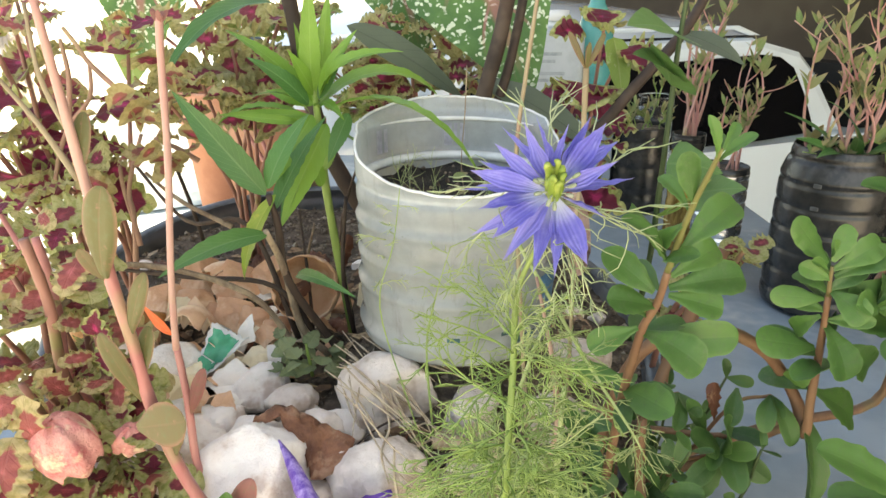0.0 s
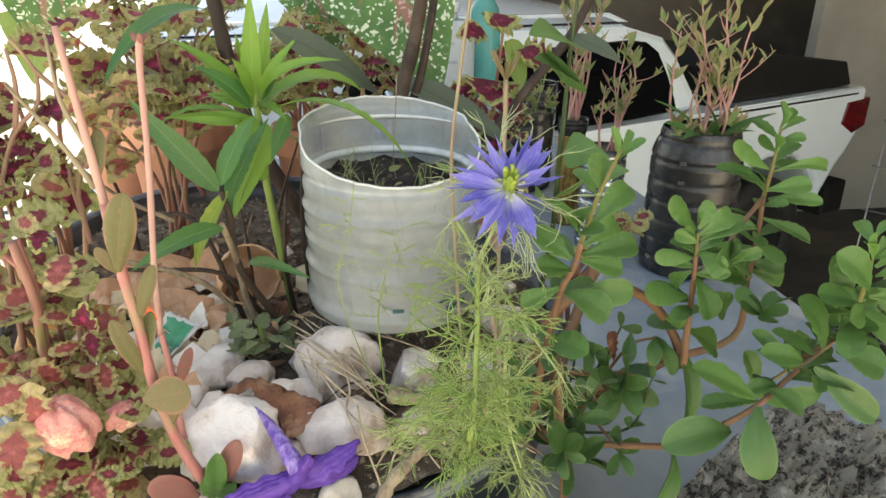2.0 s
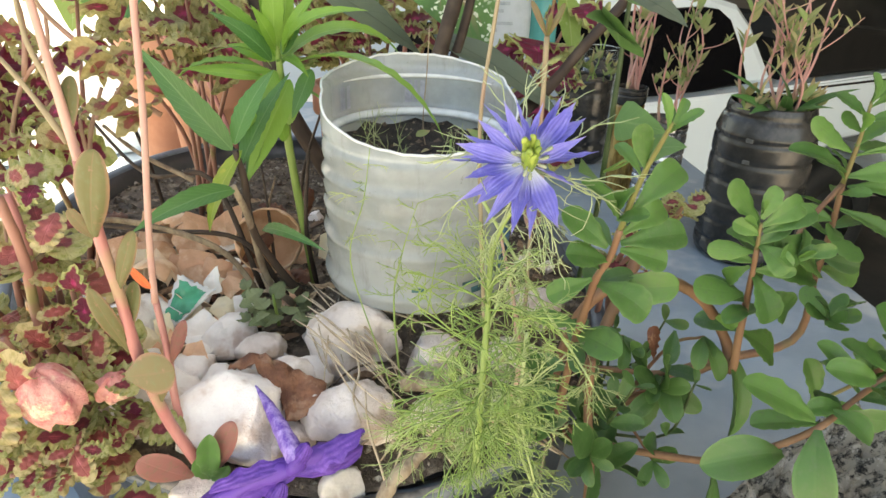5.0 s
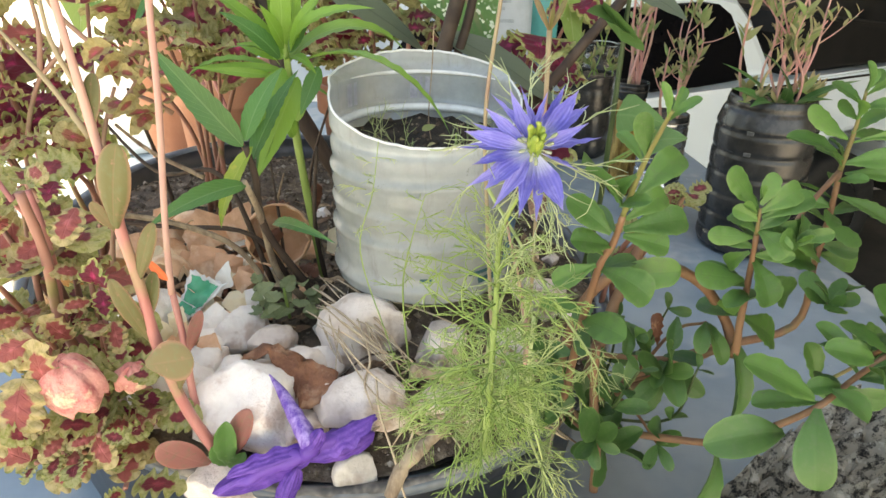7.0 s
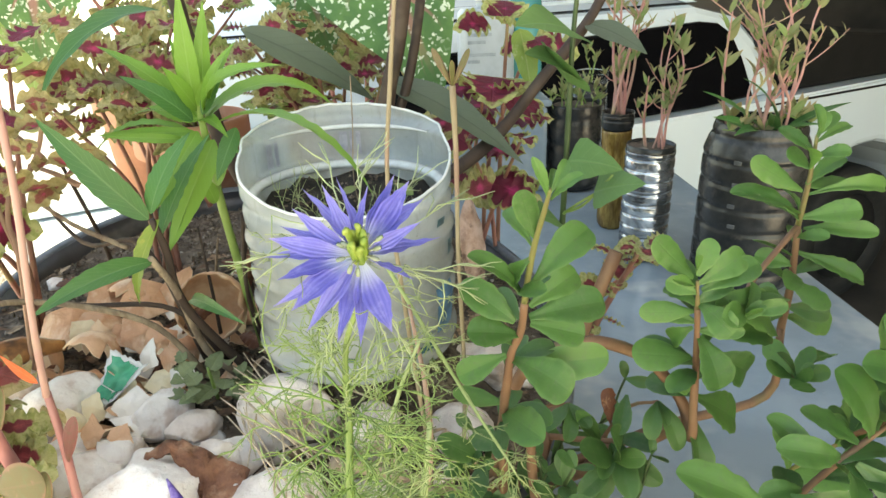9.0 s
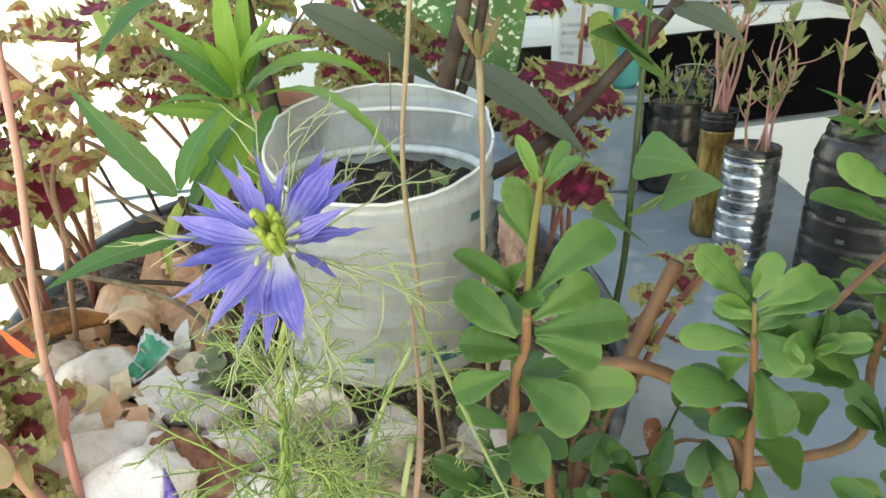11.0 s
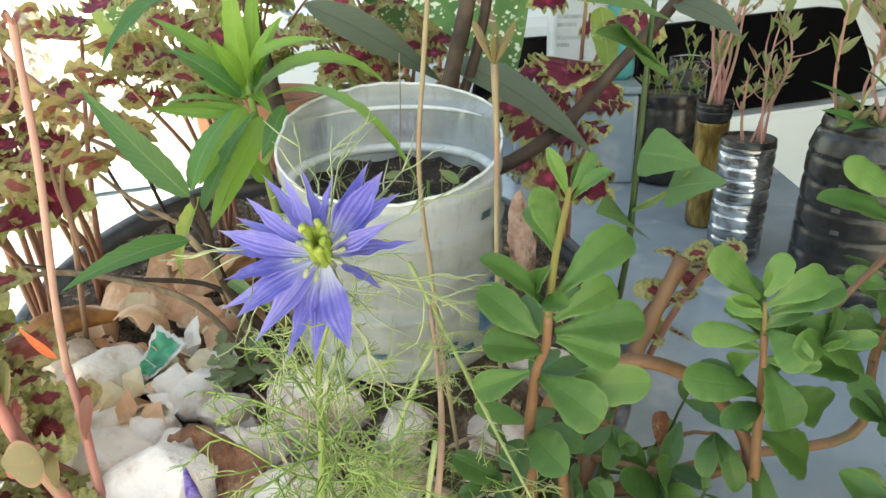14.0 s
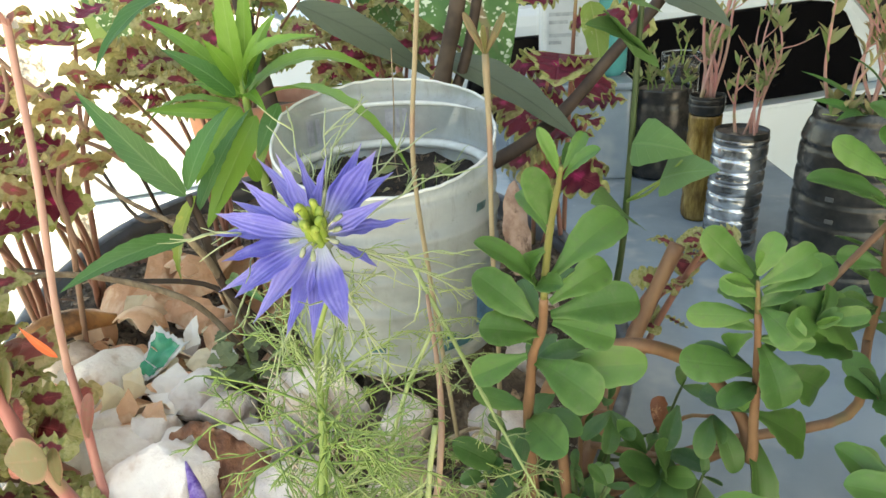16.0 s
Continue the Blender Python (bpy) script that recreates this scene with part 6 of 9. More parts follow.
lay(pinkp, L_OLIVE, (-0.135, 0.250, 1.391), (-0.122, 0.235, 1.434), 0.309, (0, -0.9, 0.4))
lay(pinkp, L_OLIVE, (-0.135, 0.250, 1.390), (-0.141, 0.245, 1.406), 0.332, (0, -0.9, 0.4))
lay(pinkp, L_OLIVE, (-0.132, 0.255, 1.362), (-0.119, 0.250, 1.394), 0.234, (0, -0.9, 0.4))
lay(pinkp, L_OLIVE, (-0.133, 0.262, 1.324), (-0.142, 0.250, 1.367), 0.2, (0, -0.9, 0.4))
lay(pinkp, L_OLIVE, (-0.132, 0.258, 1.339), (-0.127, 0.262, 1.364), 0.299, (0, -0.9, 0.4))
lay(pinkp, L_OLIVE, (-0.135, 0.252, 1.319), (-0.11, 0.245, 1.327), 0.75, (0, -0.95, 0.3))
lay(pinkp, L_OLIVE, (-0.131, 0.262, 1.307), (-0.115, 0.250, 1.321), 0.255, (0, -0.9, 0.4))
lay(pinkp, L_OLIVE, (-0.126, 0.265, 1.294), (-0.120, 0.262, 1.318), 0.3, (0, -0.9, 0.4))
lay(pinkp, L_OLIVE, (-0.137, 0.250, 1.433), (-0.134, 0.255, 1.457), 0.304, (0, -0.9, 0.4))
lay(pinkp, L_RUST, (-0.129, 0.295, 1.296), (-0.117, 0.290, 1.326), 0.222, (0, -0.9, 0.4))
lay(pinkp, L_RUST, (-0.123, 0.282, 1.228), (-0.143, 0.265, 1.257), 0.46, (0, -0.9, 0.4))
lay(pinkp, L_RUST, (-0.113, 0.280, 1.230), (-0.095, 0.275, 1.272), 0.285, (0, -0.9, 0.4))
lay(pinkp, L_SUC[0], (-0.112, 0.280, 1.227), (-0.107, 0.270, 1.268), 0.299, (0, -0.9, 0.4))
lay(pinkp, L_SUC[0], (-0.112, 0.280, 1.227), (-0.117, 0.272, 1.249), 0.37, (0, -0.9, 0.4))
lay(pinkp, L_SUC[0], (-0.112, 0.280, 1.225), (-0.099, 0.270, 1.246), 0.307, (0, -0.9, 0.4))
lay(pinkp, leaf_mesh("orange_leaf", lance, M_ORANGE, 0.22, 10, 4, 0.3, 0.2, unit=True), (-0.135, 0.300, 1.339), (-0.145, 0.295, 1.359), 0.22, (0, -0.9, 0.4), label="small orange leaf")

# ---- two bare flower stalks rising before the pot ----
stalks = thing("bare_flower_stalks", (0.06, 0.335, 1.245), "two thin straw-coloured flower stalks with withered tips", "plant stalk")
stem(stalks, [(0.069, 0.337, 1.464), (0.07, 0.337, 1.428), (0.07, 0.338, 1.376), (0.072, 0.34, 1.3), (0.07, 0.335, 1.245)], (0.0016, 0.0012, 0.0012, 0.0013), M_STEMTAN, "stalk", seed=1)
stem(stalks, [(0.046, 0.331, 1.52), (0.040, 0.331, 1.467), (0.036, 0.33, 1.42), (0.04, 0.331, 1.36), (0.05, 0.335, 1.25)], (0.001, 0.0011, 0.0012), M_STEMTAN, "stalk", seed=2)
for a, ln in ((20, 0.02), (160, 0.021), (265, 0.016), (80, 0.013), (205, 0.013), (320, 0.012)):
    d = Vector((math.cos(radians(a)) * 0.45, math.sin(radians(a)) * 0.45, 0.85)) * ln
    lay(stalks, L_OLIVE, (0.069, 0.337, 1.463), Vector((0.069, 0.337, 1.463)) + d, 0.17, (0, -1, 0.2), name="withered_bract")

# ---- love-in-a-mist ----
nig = thing("nigella_plant", (0.03, 0.262, 1.23), "feathery love-in-a-mist plant with one open blue flower", "flowering plant")
FC = Vector((0.031, 0.184, 1.446))
FN = Vector((-0.06, -0.78, 0.62)).normalized()
stem(nig, [FC - FN * 0.003, FC - FN * 0.010 + Vector((-0.001, 0, -0.008)), (0.0235, 0.194, 1.412), (0.0225, 0.190, 1.385), (0.0212, 0.184, 1.36), (0.0215, 0.188, 1.335), (0.026, 0.222, 1.285), (0.03, 0.262, 1.235)], (0.0007, 0.0009, 0.0012, 0.0015, 0.0014), M_FEATHERSTEM, sides=10)
stem(nig, [(0.0340, 0.2970, 1.3910), (0.0408, 0.2905, 1.3800), (0.0540, 0.2760, 1.3600), (0.0672, 0.2612, 1.3400), (0.0799, 0.2450, 1.3238), (0.0860, 0.2400, 1.3135)], (0.0010, 0.0009, 0.0007, 0.0004), M_FEATHERPALE, "side_stem", seed=3)
stem(nig, [(0.0430, 0.2870, 1.3760), (0.0485, 0.2620, 1.3450), (0.0478, 0.2416, 1.3200), (0.0401, 0.2566, 1.2800), (0.0356, 0.2725, 1.2450)], (0.0008, 0.0013, 0.0013, 0.0015), M_BROWNSTEM, "side_stem", seed=4, label="dry brown side stem")
stem(nig, [(0.0469, 0.2580, 1.3750), (0.0365, 0.2500, 1.3536), (0.0297, 0.2450, 1.3218), (0.0360, 0.2620, 1.2400)], (0.0007, 0.0009, 0.0008), M_FEATHERPALE, "side_stem", seed=5)
stem(nig, [(0.0039, 0.3350, 1.3724), (-0.0043, 0.3350, 1.3421), (-0.0092, 0.3350, 1.3100), (-0.0050, 0.3300, 1.2500)], (0.0002, 0.0005, 0.0007), M_FEATHER, "side_stem", seed=6)
stem(nig, [(0.0170, 0.3450, 1.3376), (0.0116, 0.3450, 1.2946)], (0.0001, 0.0004, 0.0006), M_FEATHER, "side_stem", seed=7)
stem(nig, [(0.0488, 0.2350, 1.3509), (0.0461, 0.2250, 1.3329), (0.0454, 0.2200, 1.3044), (0.0530, 0.2150, 1.2809), (0.0617, 0.2100, 1.2636)], (0.0011, 0.0009, 0.0005), M_FEATHERPALE, "side_stem", seed=8)
_fz = FN
_fx = Vector((1, 0, 0)) - _fz * _fz.x
_fx.normalize()
_fy = _fz.cross(_fx)
flower = part("flower", (lambda t: (t.add([FC - FN * 0.004, FC - FN * 0.001, FC + FN * 0.0012], (0.0014, 0.0034, 0.0022), 12), t.mesh("flower", M_ANTHER))[1])(Tubes()), nig, "violet-blue flower with a green heart")
L_PETAL = [leaf_mesh("petal", o, M_PETAL, 0.36, 22, 8, f, d, ruffle=0.05, seed=i, twist=w, lobes=n, lobe_depth=q, unit=True) for i, (o, d, w, f, n, q) in enumerate(((claw, -0.3, 0.12, 0.35, 3, 0.06), (claw, 0.15, -0.2, 0.5, 0, 0.0), (torn, 0.25, 0.18, 0.25, 3, 0.08), (torn, -0.15, -0.1, 0.4, 0, 0.0)))]


def petal(deg, ln, wide, lift, kind, roll):
    """One sepal, at an angle round the flower's face."""
    a, l = radians(deg), radians(lift)
    d = (_fx * math.cos(a) + _fy * math.sin(a)) * math.cos(l) + _fz * math.sin(l)
    b = FC + d * 0.0012 + _fz * 0.0006
    lay(flower, L_PETAL[kind], b, b + d * ln, wide * 0.74, FN, roll * 1.6, "petal")


# angle, length, width, lift, shape and roll of each sepal
for row in ((7, 0.0212, 0.34, 8, 0, -18), (20, 0.0185, 0.34, 20, 1, 12), (36, 0.0218, 0.36, 12, 2, -10), (50, 0.0228, 0.36, 18, 3, 10), (62, 0.0226, 0.34, 14, 0, 22), (76, 0.0182, 0.26, 30, 1, -30),
            (103, 0.0208, 0.22, 22, 1, 25), (115, 0.0203, 0.34, 26, 0, -14), (128, 0.0227, 0.30, 14, 1, 16), (144, 0.0206, 0.26, 22, 3, -22), (157, 0.0214, 0.33, 10, 0, 10), (168, 0.0232, 0.32, 14, 2, -12)):
    petal(*row)
for row in ((178, 0.0249, 0.30, 4, 1, 8), (-163, 0.0215, 0.34, 14, 3, 14), (-152, 0.0252, 0.30, 2, 0, -10), (-140, 0.0222, 0.36, 12, 2, 12), (-127, 0.0236, 0.32, 0, 1, -8), (-106, 0.0230, 0.36, 2, 0, 10), (-92, 0.0232, 0.30, -2, 1, -16), (-70, 0.0217, 0.46, 4, 2, 8), (-29, 0.0150, 0.42, 2, 3, -40)):
    petal(*row)
for k in range(8):
    a = k * 0.785 + 0.3
    d = (_fz + _fy * 0.35 + (_fx * math.cos(a) + _fy * math.sin(a)) * 0.08).normalized()
    b = FC + _fx * math.cos(a) * 0.0014 + _fy * math.sin(a) * 0.0021
    e = b + d * (0.0086 + 0.0018 * math.sin(2.7 * k))
    c = (_fx * math.cos(a + 1.2) + _fy * math.sin(a + 1.2))
    t = Tubes()
    t.add(smooth_line([b, b + d * 0.0035, e - d * 0.0008, e + c * 0.0007, e + c * 0.0013 - d * 0.0006], 4), (0.0010, 0.0012, 0.0010, 0.0008, 0.0005), 9, 0.14, random.Random(k))
    part("carpel", t.mesh("carpel", M_CARPEL), flower, "yellow-green carpel")
_pr = random.Random(6)
for k in range(10):
    a = k * 2.4 + _pr.uniform(-0.3, 0.3)
    d = (_fx * math.cos(a) + _fy * math.sin(a)) * _pr.uniform(0.55, 1.0) + _fz * _pr.uniform(0.35, 1.0)
    t = Tubes()
    l = _pr.uniform(0.004, 0.0068)
    e = FC + d * l
    t.add(smooth_line([FC + d * 0.0012, FC + d * l * 0.7 + _fz * 0.001, e], 3), (0.00028, 0.00024), 5)
    st = part("stamen", t.mesh("stamen", M_CREAMY), flower)
    t = Tubes()
    g = (_fx * math.cos(a) + _fy * math.sin(a)) * 0.8 - _fz * _pr.uniform(-0.4, 0.9)
    t.add(smooth_line([e - g * 0.0006, e + g * 0.0008, e + g * 0.0022], 3), (0.0004, 0.0007, 0.0005), 7)
    part("anther", t.mesh("anther", M_ANTHER), st)


def mist_leaf(t, p, d, ln, rng, r=0.0003, forks=2, pairs=4, sag=0.1, curl=0.1):
    """A thread-fine leaf: an even rachis with pairs of side threads that fork once more."""
    d = d.normalized()
    q, dd, n = [p], d.copy(), pairs + 2
    for i in range(n):
        dd = (dd + Vector((rng.gauss(0, curl), rng.gauss(0, curl), rng.gauss(0, curl * 0.8) - sag / n))).normalized()
        q.append(q[-1] + dd * ln / n)
    t.add(q, (r, r * 0.85, r * 0.45), 4 if forks > 1 else 3)
    if not forks:
        return
    side = d.cross(Vector((rng.gauss(0, 0.5), rng.gauss(0, 0.5), 1))).normalized()
    for i in range(1, n):
        for s in (1, -1):
            if rng.random() < 0.7:
                tw = Matrix.Rotation(rng.uniform(-0.7, 0.7), 3, dd)
                g = dd * rng.uniform(0.8, 1.2) + (tw @ side) * s * rng.uniform(0.35, 0.8)
                mist_leaf(t, q[i], g, ln * rng.uniform(0.28, 0.6) * (1.2 - 0.6 * i / n), rng, r * 0.78, forks - 1, 2, sag, curl * 1.5)


def plume(line, n, ln, seed, mat, rise=0.25, spread=1.0, r=0.0003, forks=2, side=None, name="feathery_leaves"):
    """Thread-like leaves standing out from a stem all round."""
    rng = random.Random(seed)
    pts = smooth_line(line, 8)
    t = Tubes()
    for k in range(n):
        u = (k + rng.random()) / n
        p = pts[int(u * (len(pts) - 1))]
        a = k * 2.4 + rng.uniform(-0.5, 0.5)
        d = Vector((math.cos(a) * spread, math.sin(a) * spread, rise + rng.uniform(-0.45, 0.45)))
        if side:
            d += Vector(side)
        mist_leaf(t, p, d, ln * rng.uniform(0.65, 1.15), rng, r, forks, 3, 0.3, 0.15)
    ob = part(name, t.mesh(name, mat), nig)
    ob["kind"] = "stuff"
    return ob


_rf = random.Random(9)
_t = Tubes()
for k in range(18):
    a = 2 * math.pi * k / 18 + _rf.uniform(-0.2, 0.2)
    d = (_fx * math.cos(a) + _fy * math.sin(a)) + _fz * _rf.uniform(-0.3, 0.1)
    mist_leaf(_t, FC - FN * 0.003, d, _rf.uniform(0.030, 0.042) * (1.12 if math.cos(a) > 0.3 else 1.0), _rf, 0.00034, 1, 3, 0.12, 0.2)
_b = part("bract", _t.mesh("bract", M_BRACT), flower, "thread-like pale green bracts")
_b["kind"] = "stuff"
plume([(0.0228, 0.191, 1.398), (0.0222, 0.189, 1.38), (0.0215, 0.186, 1.36), (0.0213, 0.187, 1.342)], 30, 0.036, 1, M_FEATHER, 0.35, 0.95, 0.0004)
plume([(0.0215, 0.187, 1.352), (0.0225, 0.2, 1.325), (0.026, 0.222, 1.29)], 22, 0.038, 2, M_FEATHER, -0.1, 1.0, 0.0004)
plume([(0.0213, 0.186, 1.365), (0.0216, 0.187, 1.345), (0.023, 0.2, 1.32)], 12, 0.036, 12, M_FEATHERPALE, 0.5, 0.8, 0.0004)
plume([(0.0225, 0.192, 1.41), (0.0222, 0.190, 1.385)], 9, 0.026, 13, M_FEATHERPALE, 0.9, 0.55)
plume([(0.0408, 0.2905, 1.3800), (0.0540, 0.2760, 1.3600), (0.0672, 0.2612, 1.3400), (0.0799, 0.2450, 1.3238), (0.0860, 0.2400, 1.3135)], 14, 0.017, 4, M_FEATHERPALE, -0.15, 0.8, 0.00032, 1)
plume([(0.0799, 0.2450, 1.3238), (0.0860, 0.2400, 1.3135)], 8, 0.022, 14, M_FEATHERPALE, -0.55, 0.7, 0.00034, 1)
plume([(0.0461, 0.2250, 1.3329), (0.0454, 0.2200, 1.3044), (0.0530, 0.2150, 1.2809), (0.0617, 0.2100, 1.2636)], 16, 0.024, 3, M_FEATHERPALE, -0.25, 1.0, 0.00034, 1)
plume([(0.0039, 0.3350, 1.3724), (-0.0043, 0.3350, 1.3421), (-0.0092, 0.3350, 1.3100)], 13, 0.021, 5, M_FEATHER, 0.15, 1.0, 0.00032, 1)
plume([(-0.025, 0.33, 1.4), (-0.03, 0.33, 1.375), (-0.035, 0.33, 1.345)], 9, 0.018, 6, M_FEATHERPALE, 0.1, 1.0, 0.0003, 1)
plume([(0.0469, 0.2580, 1.3750), (0.0365, 0.2500, 1.3536), (0.0297, 0.2450, 1.3218)], 12, 0.02, 7, M_FEATHER, 0.1, 1.0, 0.0003, 1)
plume([(0.05, 0.262, 1.39), (0.052, 0.272, 1.36), (0.052, 0.28, 1.33)], 12, 0.024, 8, M_FEATHERPALE, 0.3, 1.0, 0.0003, 2)
plume([(0.030, 0.225, 1.345), (0.035, 0.235, 1.300), (0.040, 0.245, 1.260)], 20, 0.036, 23, M_FEATHER, 0.1, 1.0, 0.00034, 2)
plume([(0.012, 0.215, 1.330), (0.012, 0.230, 1.285)], 13, 0.034, 24, M_FEATHERPALE, 0.05, 1.0, 0.00034, 2)
plume([(0.058, 0.265, 1.31), (0.05, 0.262, 1.29), (0.044, 0.26, 1.275)], 16, 0.028, 9, M_FEATHER, 0.1, 1.0, 0.0003, 2)
plume([(0.004, 0.255, 1.31), (0.006, 0.262, 1.28), (0.012, 0.268, 1.25)], 14, 0.03, 10, M_FEATHER, 0.25, 1.0, 0.0003, 2)
plume([(0.0259, 0.2050, 1.3275), (0.0259, 0.2060, 1.3215)], 16, 0.026, 21, M_FEATHER, -0.50, 1.0, 0.0003, 1)
plume([(0.0498, 0.2000, 1.2967), (0.0498, 0.2010, 1.2907)], 16, 0.022, 22, M_FEATHERPALE, -0.35, 1.0, 0.0003, 1)
stem(nig, [(0.0451, 0.2150, 1.3458), (0.0436, 0.2070, 1.3215), (0.0498, 0.2000, 1.2967)], (0.0007, 0.0006, 0.0004), M_FEATHERPALE, "side_stem", seed=12)
stem(nig, [(-0.022, 0.335, 1.405), (-0.026, 0.333, 1.375), (-0.034, 0.33, 1.34), (-0.02, 0.32, 1.29), (-0.004, 0.31, 1.24)], (0.0002, 0.0004, 0.0004), M_FEATHER, "side_stem", seed=8)

# ---- coleus ----


def coleus_plant(at, label, stems, size, meshes, group, per=3, top=4, seed=0, face=(0, -0.5, 0.85), reach=0.8):
    root = thing("coleus", at, label, "coleus plant", group)
    rng = random.Random(seed)
    for si, line in enumerate(stems):
        stem(root, line, (0.0014, 0.0022, 0.0026), M_COLSTEM, seed=si + seed)
        pts = smooth_line(line, 6)
        n = len(pts)
        for j in range(per + 1):
            q = pts[int(j / (per + 1) * (n - 1) * reach)]
            a0 = rng.uniform(0, 3.14)
            for k in range(top if j == 0 else 2):
                a = a0 + k * 6.283 / (top if j == 0 else 2) + rng.uniform(-0.3, 0.3)
                s = size * rng.uniform(0.55, 1.25) * (0.8 if j == 0 else 1.0)
                d = Vector((math.cos(a), math.sin(a), rng.uniform(-0.35, 0.35))).normalized()
                b = q + d * s * 0.12
                lay(root, rng.choice(meshes), b, b + d * s, rng.uniform(0.85, 1.2), Vector(face) + Vector((rng.uniform(-0.3, 0.3), rng.uniform(-0.3, 0.3), 0)), rng.uniform(-25, 25))
    return root


def shoots(tops, foot, spread, seed):
    rng = random.Random(seed)
    out = []
    for t in tops:
        f = Vector(foot) + Vector((rng.uniform(-spread, spread), rng.uniform(-spread, spread), 0))
        m = Vector((t[0] * 0.3 + f.x * 0.7, t[1] * 0.3 + f.y * 0.7, t[2] * 0.5 + f.z * 0.5)) + Vector((rng.uniform(-0.01, 0.01), rng.uniform(-0.01, 0.01), 0))
        out.append([t, m, f])
    return out


coleus_plant((-0.2, 0.66, 1.235), "bushy coleus with magenta-centred, yellow-green edged leaves", shoots([(-0.256, 0.62, 1.415), (-0.232, 0.66, 1.47), (-0.21, 0.6, 1.43), (-0.185, 0.62, 1.45), (-0.16, 0.58, 1.41), (-0.13, 0.6, 1.44), (-0.15, 0.65, 1.47)], (-0.19, 0.66, 1.235), 0.015, 1), 0.043, L_COL, "coleus plants", 2, 4, 11, reach=0.3)
coleus_plant((-0.02, 0.74, 1.225), "coleus with dark red leaves behind the pot", shoots([(-0.085, 0.66, 1.45), (-0.055, 0.68, 1.47), (-0.03, 0.66, 1.43), (0.0, 0.7, 1.46), (0.03, 0.68, 1.42)], (-0.03, 0.72, 1.225), 0.03, 2), 0.04, L_COL, "coleus plants", 3, 4, 12, reach=0.4)
coleus_plant((-0.29, 0.5, 1.235), "leggy coleus with wine-red leaves edged pale green", shoots([(-0.3, 0.5, 1.475), (-0.285, 0.44, 1.41), (-0.262, 0.41, 1.375), (-0.33, 0.56, 1.49), (-0.29, 0.45, 1.48), (-0.34, 0.6, 1.45), (-0.3, 0.42, 1.44)], (-0.28, 0.49, 1.235), 0.008, 3), 0.042, L_COL + L_COLR + L_COLP[:1], "coleus plants", 1, 4, 13, reach=0.4)
coleus_plant((-0.27, 0.55, 1.235), "coleus with large crimson-hearted leaves edged pale green", shoots([(-0.2634, 0.5000, 1.4264), (-0.2429, 0.4600, 1.3964), (-0.2766, 0.5000, 1.4011), (-0.2655, 0.6000, 1.4662), (-0.2591, 0.4500, 1.3756)], (-0.27, 0.55, 1.235), 0.008, 21), 0.042, L_COLR + L_COL[:2], "coleus plants", 1, 3, 22, reach=0.25)
coleus_plant((-0.22, 0.35, 1.222), "coleus with pale red leaves edged yellow-green", shoots([(-0.225, 0.35, 1.375), (-0.2, 0.335, 1.352), (-0.245, 0.35, 1.36), (-0.235, 0.32, 1.33)], (-0.215, 0.36, 1.222), 0.015, 4), 0.038, L_COLF[:2] + L_COLP[:1], "coleus plants", 2, 4, 14)
coleus_plant((-0.19, 0.325, 1.215), "low coleus with small lime and red leaves spilling over the rim", shoots([(-0.2, 0.33, 1.305), (-0.182, 0.318, 1.3), (-0.168, 0.3, 1.285), (-0.185, 0.29, 1.275), (-0.205, 0.3, 1.29), (-0.15, 0.285, 1.258), (-0.17, 0.275, 1.25), (-0.165, 0.265, 1.228)], (-0.185, 0.335, 1.215), 0.015, 5), 0.031, L_COLF + L_COLP, "coleus plants", 1, 3, 15)
coleus_plant((-0.2, 0.335, 1.22), "coleus with pale pink and maroon leaves edged lime", shoots([(-0.210, 0.330, 1.339), (-0.184, 0.320, 1.334), (-0.179, 0.310, 1.308), (-0.204, 0.300, 1.305), (-0.163, 0.290, 1.289)], (-0.195, 0.345, 1.22), 0.012, 8), 0.030, L_COLF + L_COLP[:1], "coleus plants", 1, 3, 18)
coleus_plant((-0.19, 0.3, 1.215), "coleus shoots with lime and maroon leaves hanging over the rim", shoots([(-0.195, 0.258, 1.277), (-0.189, 0.258, 1.262), (-0.203, 0.258, 1.255), (-0.180, 0.258, 1.256), (-0.168, 0.258, 1.272)], (-0.185, 0.3, 1.225), 0.008, 9), 0.027, L_COLF + L_COLP[:1], "coleus plants", 1, 3, 19)
crims = coleus_plant((0.15, 0.68, 1.215), "coleus shoot with crimson leaves edged lime", shoots([(0.14, 0.62, 1.47), (0.12, 0.62, 1.412), (0.165, 0.65, 1.445), (0.1, 0.6, 1.375), (0.15, 0.6, 1.37)], (0.13, 0.68, 1.215), 0.02, 6), 0.047, L_COLR + L_COL[:1], "coleus plants", 1, 2, 16)
coleus_plant((0.2, 0.46, 1.21), "small coleus sprig with red-hearted lime leaves", shoots([(0.191, 0.4, 1.347), (0.18, 0.41, 1.335), (0.2, 0.42, 1.33)], (0.17, 0.46, 1.22), 0.01, 7), 0.022, L_COLF, "coleus plants", 2, 4, 17)

L_SPOT = leaf_mesh("spotted_leaf", ovate, M_LIME, 0.42, 24, 8, 0.15, 0.3, ruffle=0.04, seed=8)
lay(crims, L_COLR[0], (0.1406, 0.6400, 1.4825), (0.1355, 0.6100, 1.4657), 1.25, (0, -0.75, 0.6), name="leaf")
lay(crims, L_COLR[2], (0.1252, 0.6400, 1.4658), (0.0926, 0.6200, 1.4616), 0.80, (0, -0.75, 0.6), name="leaf")
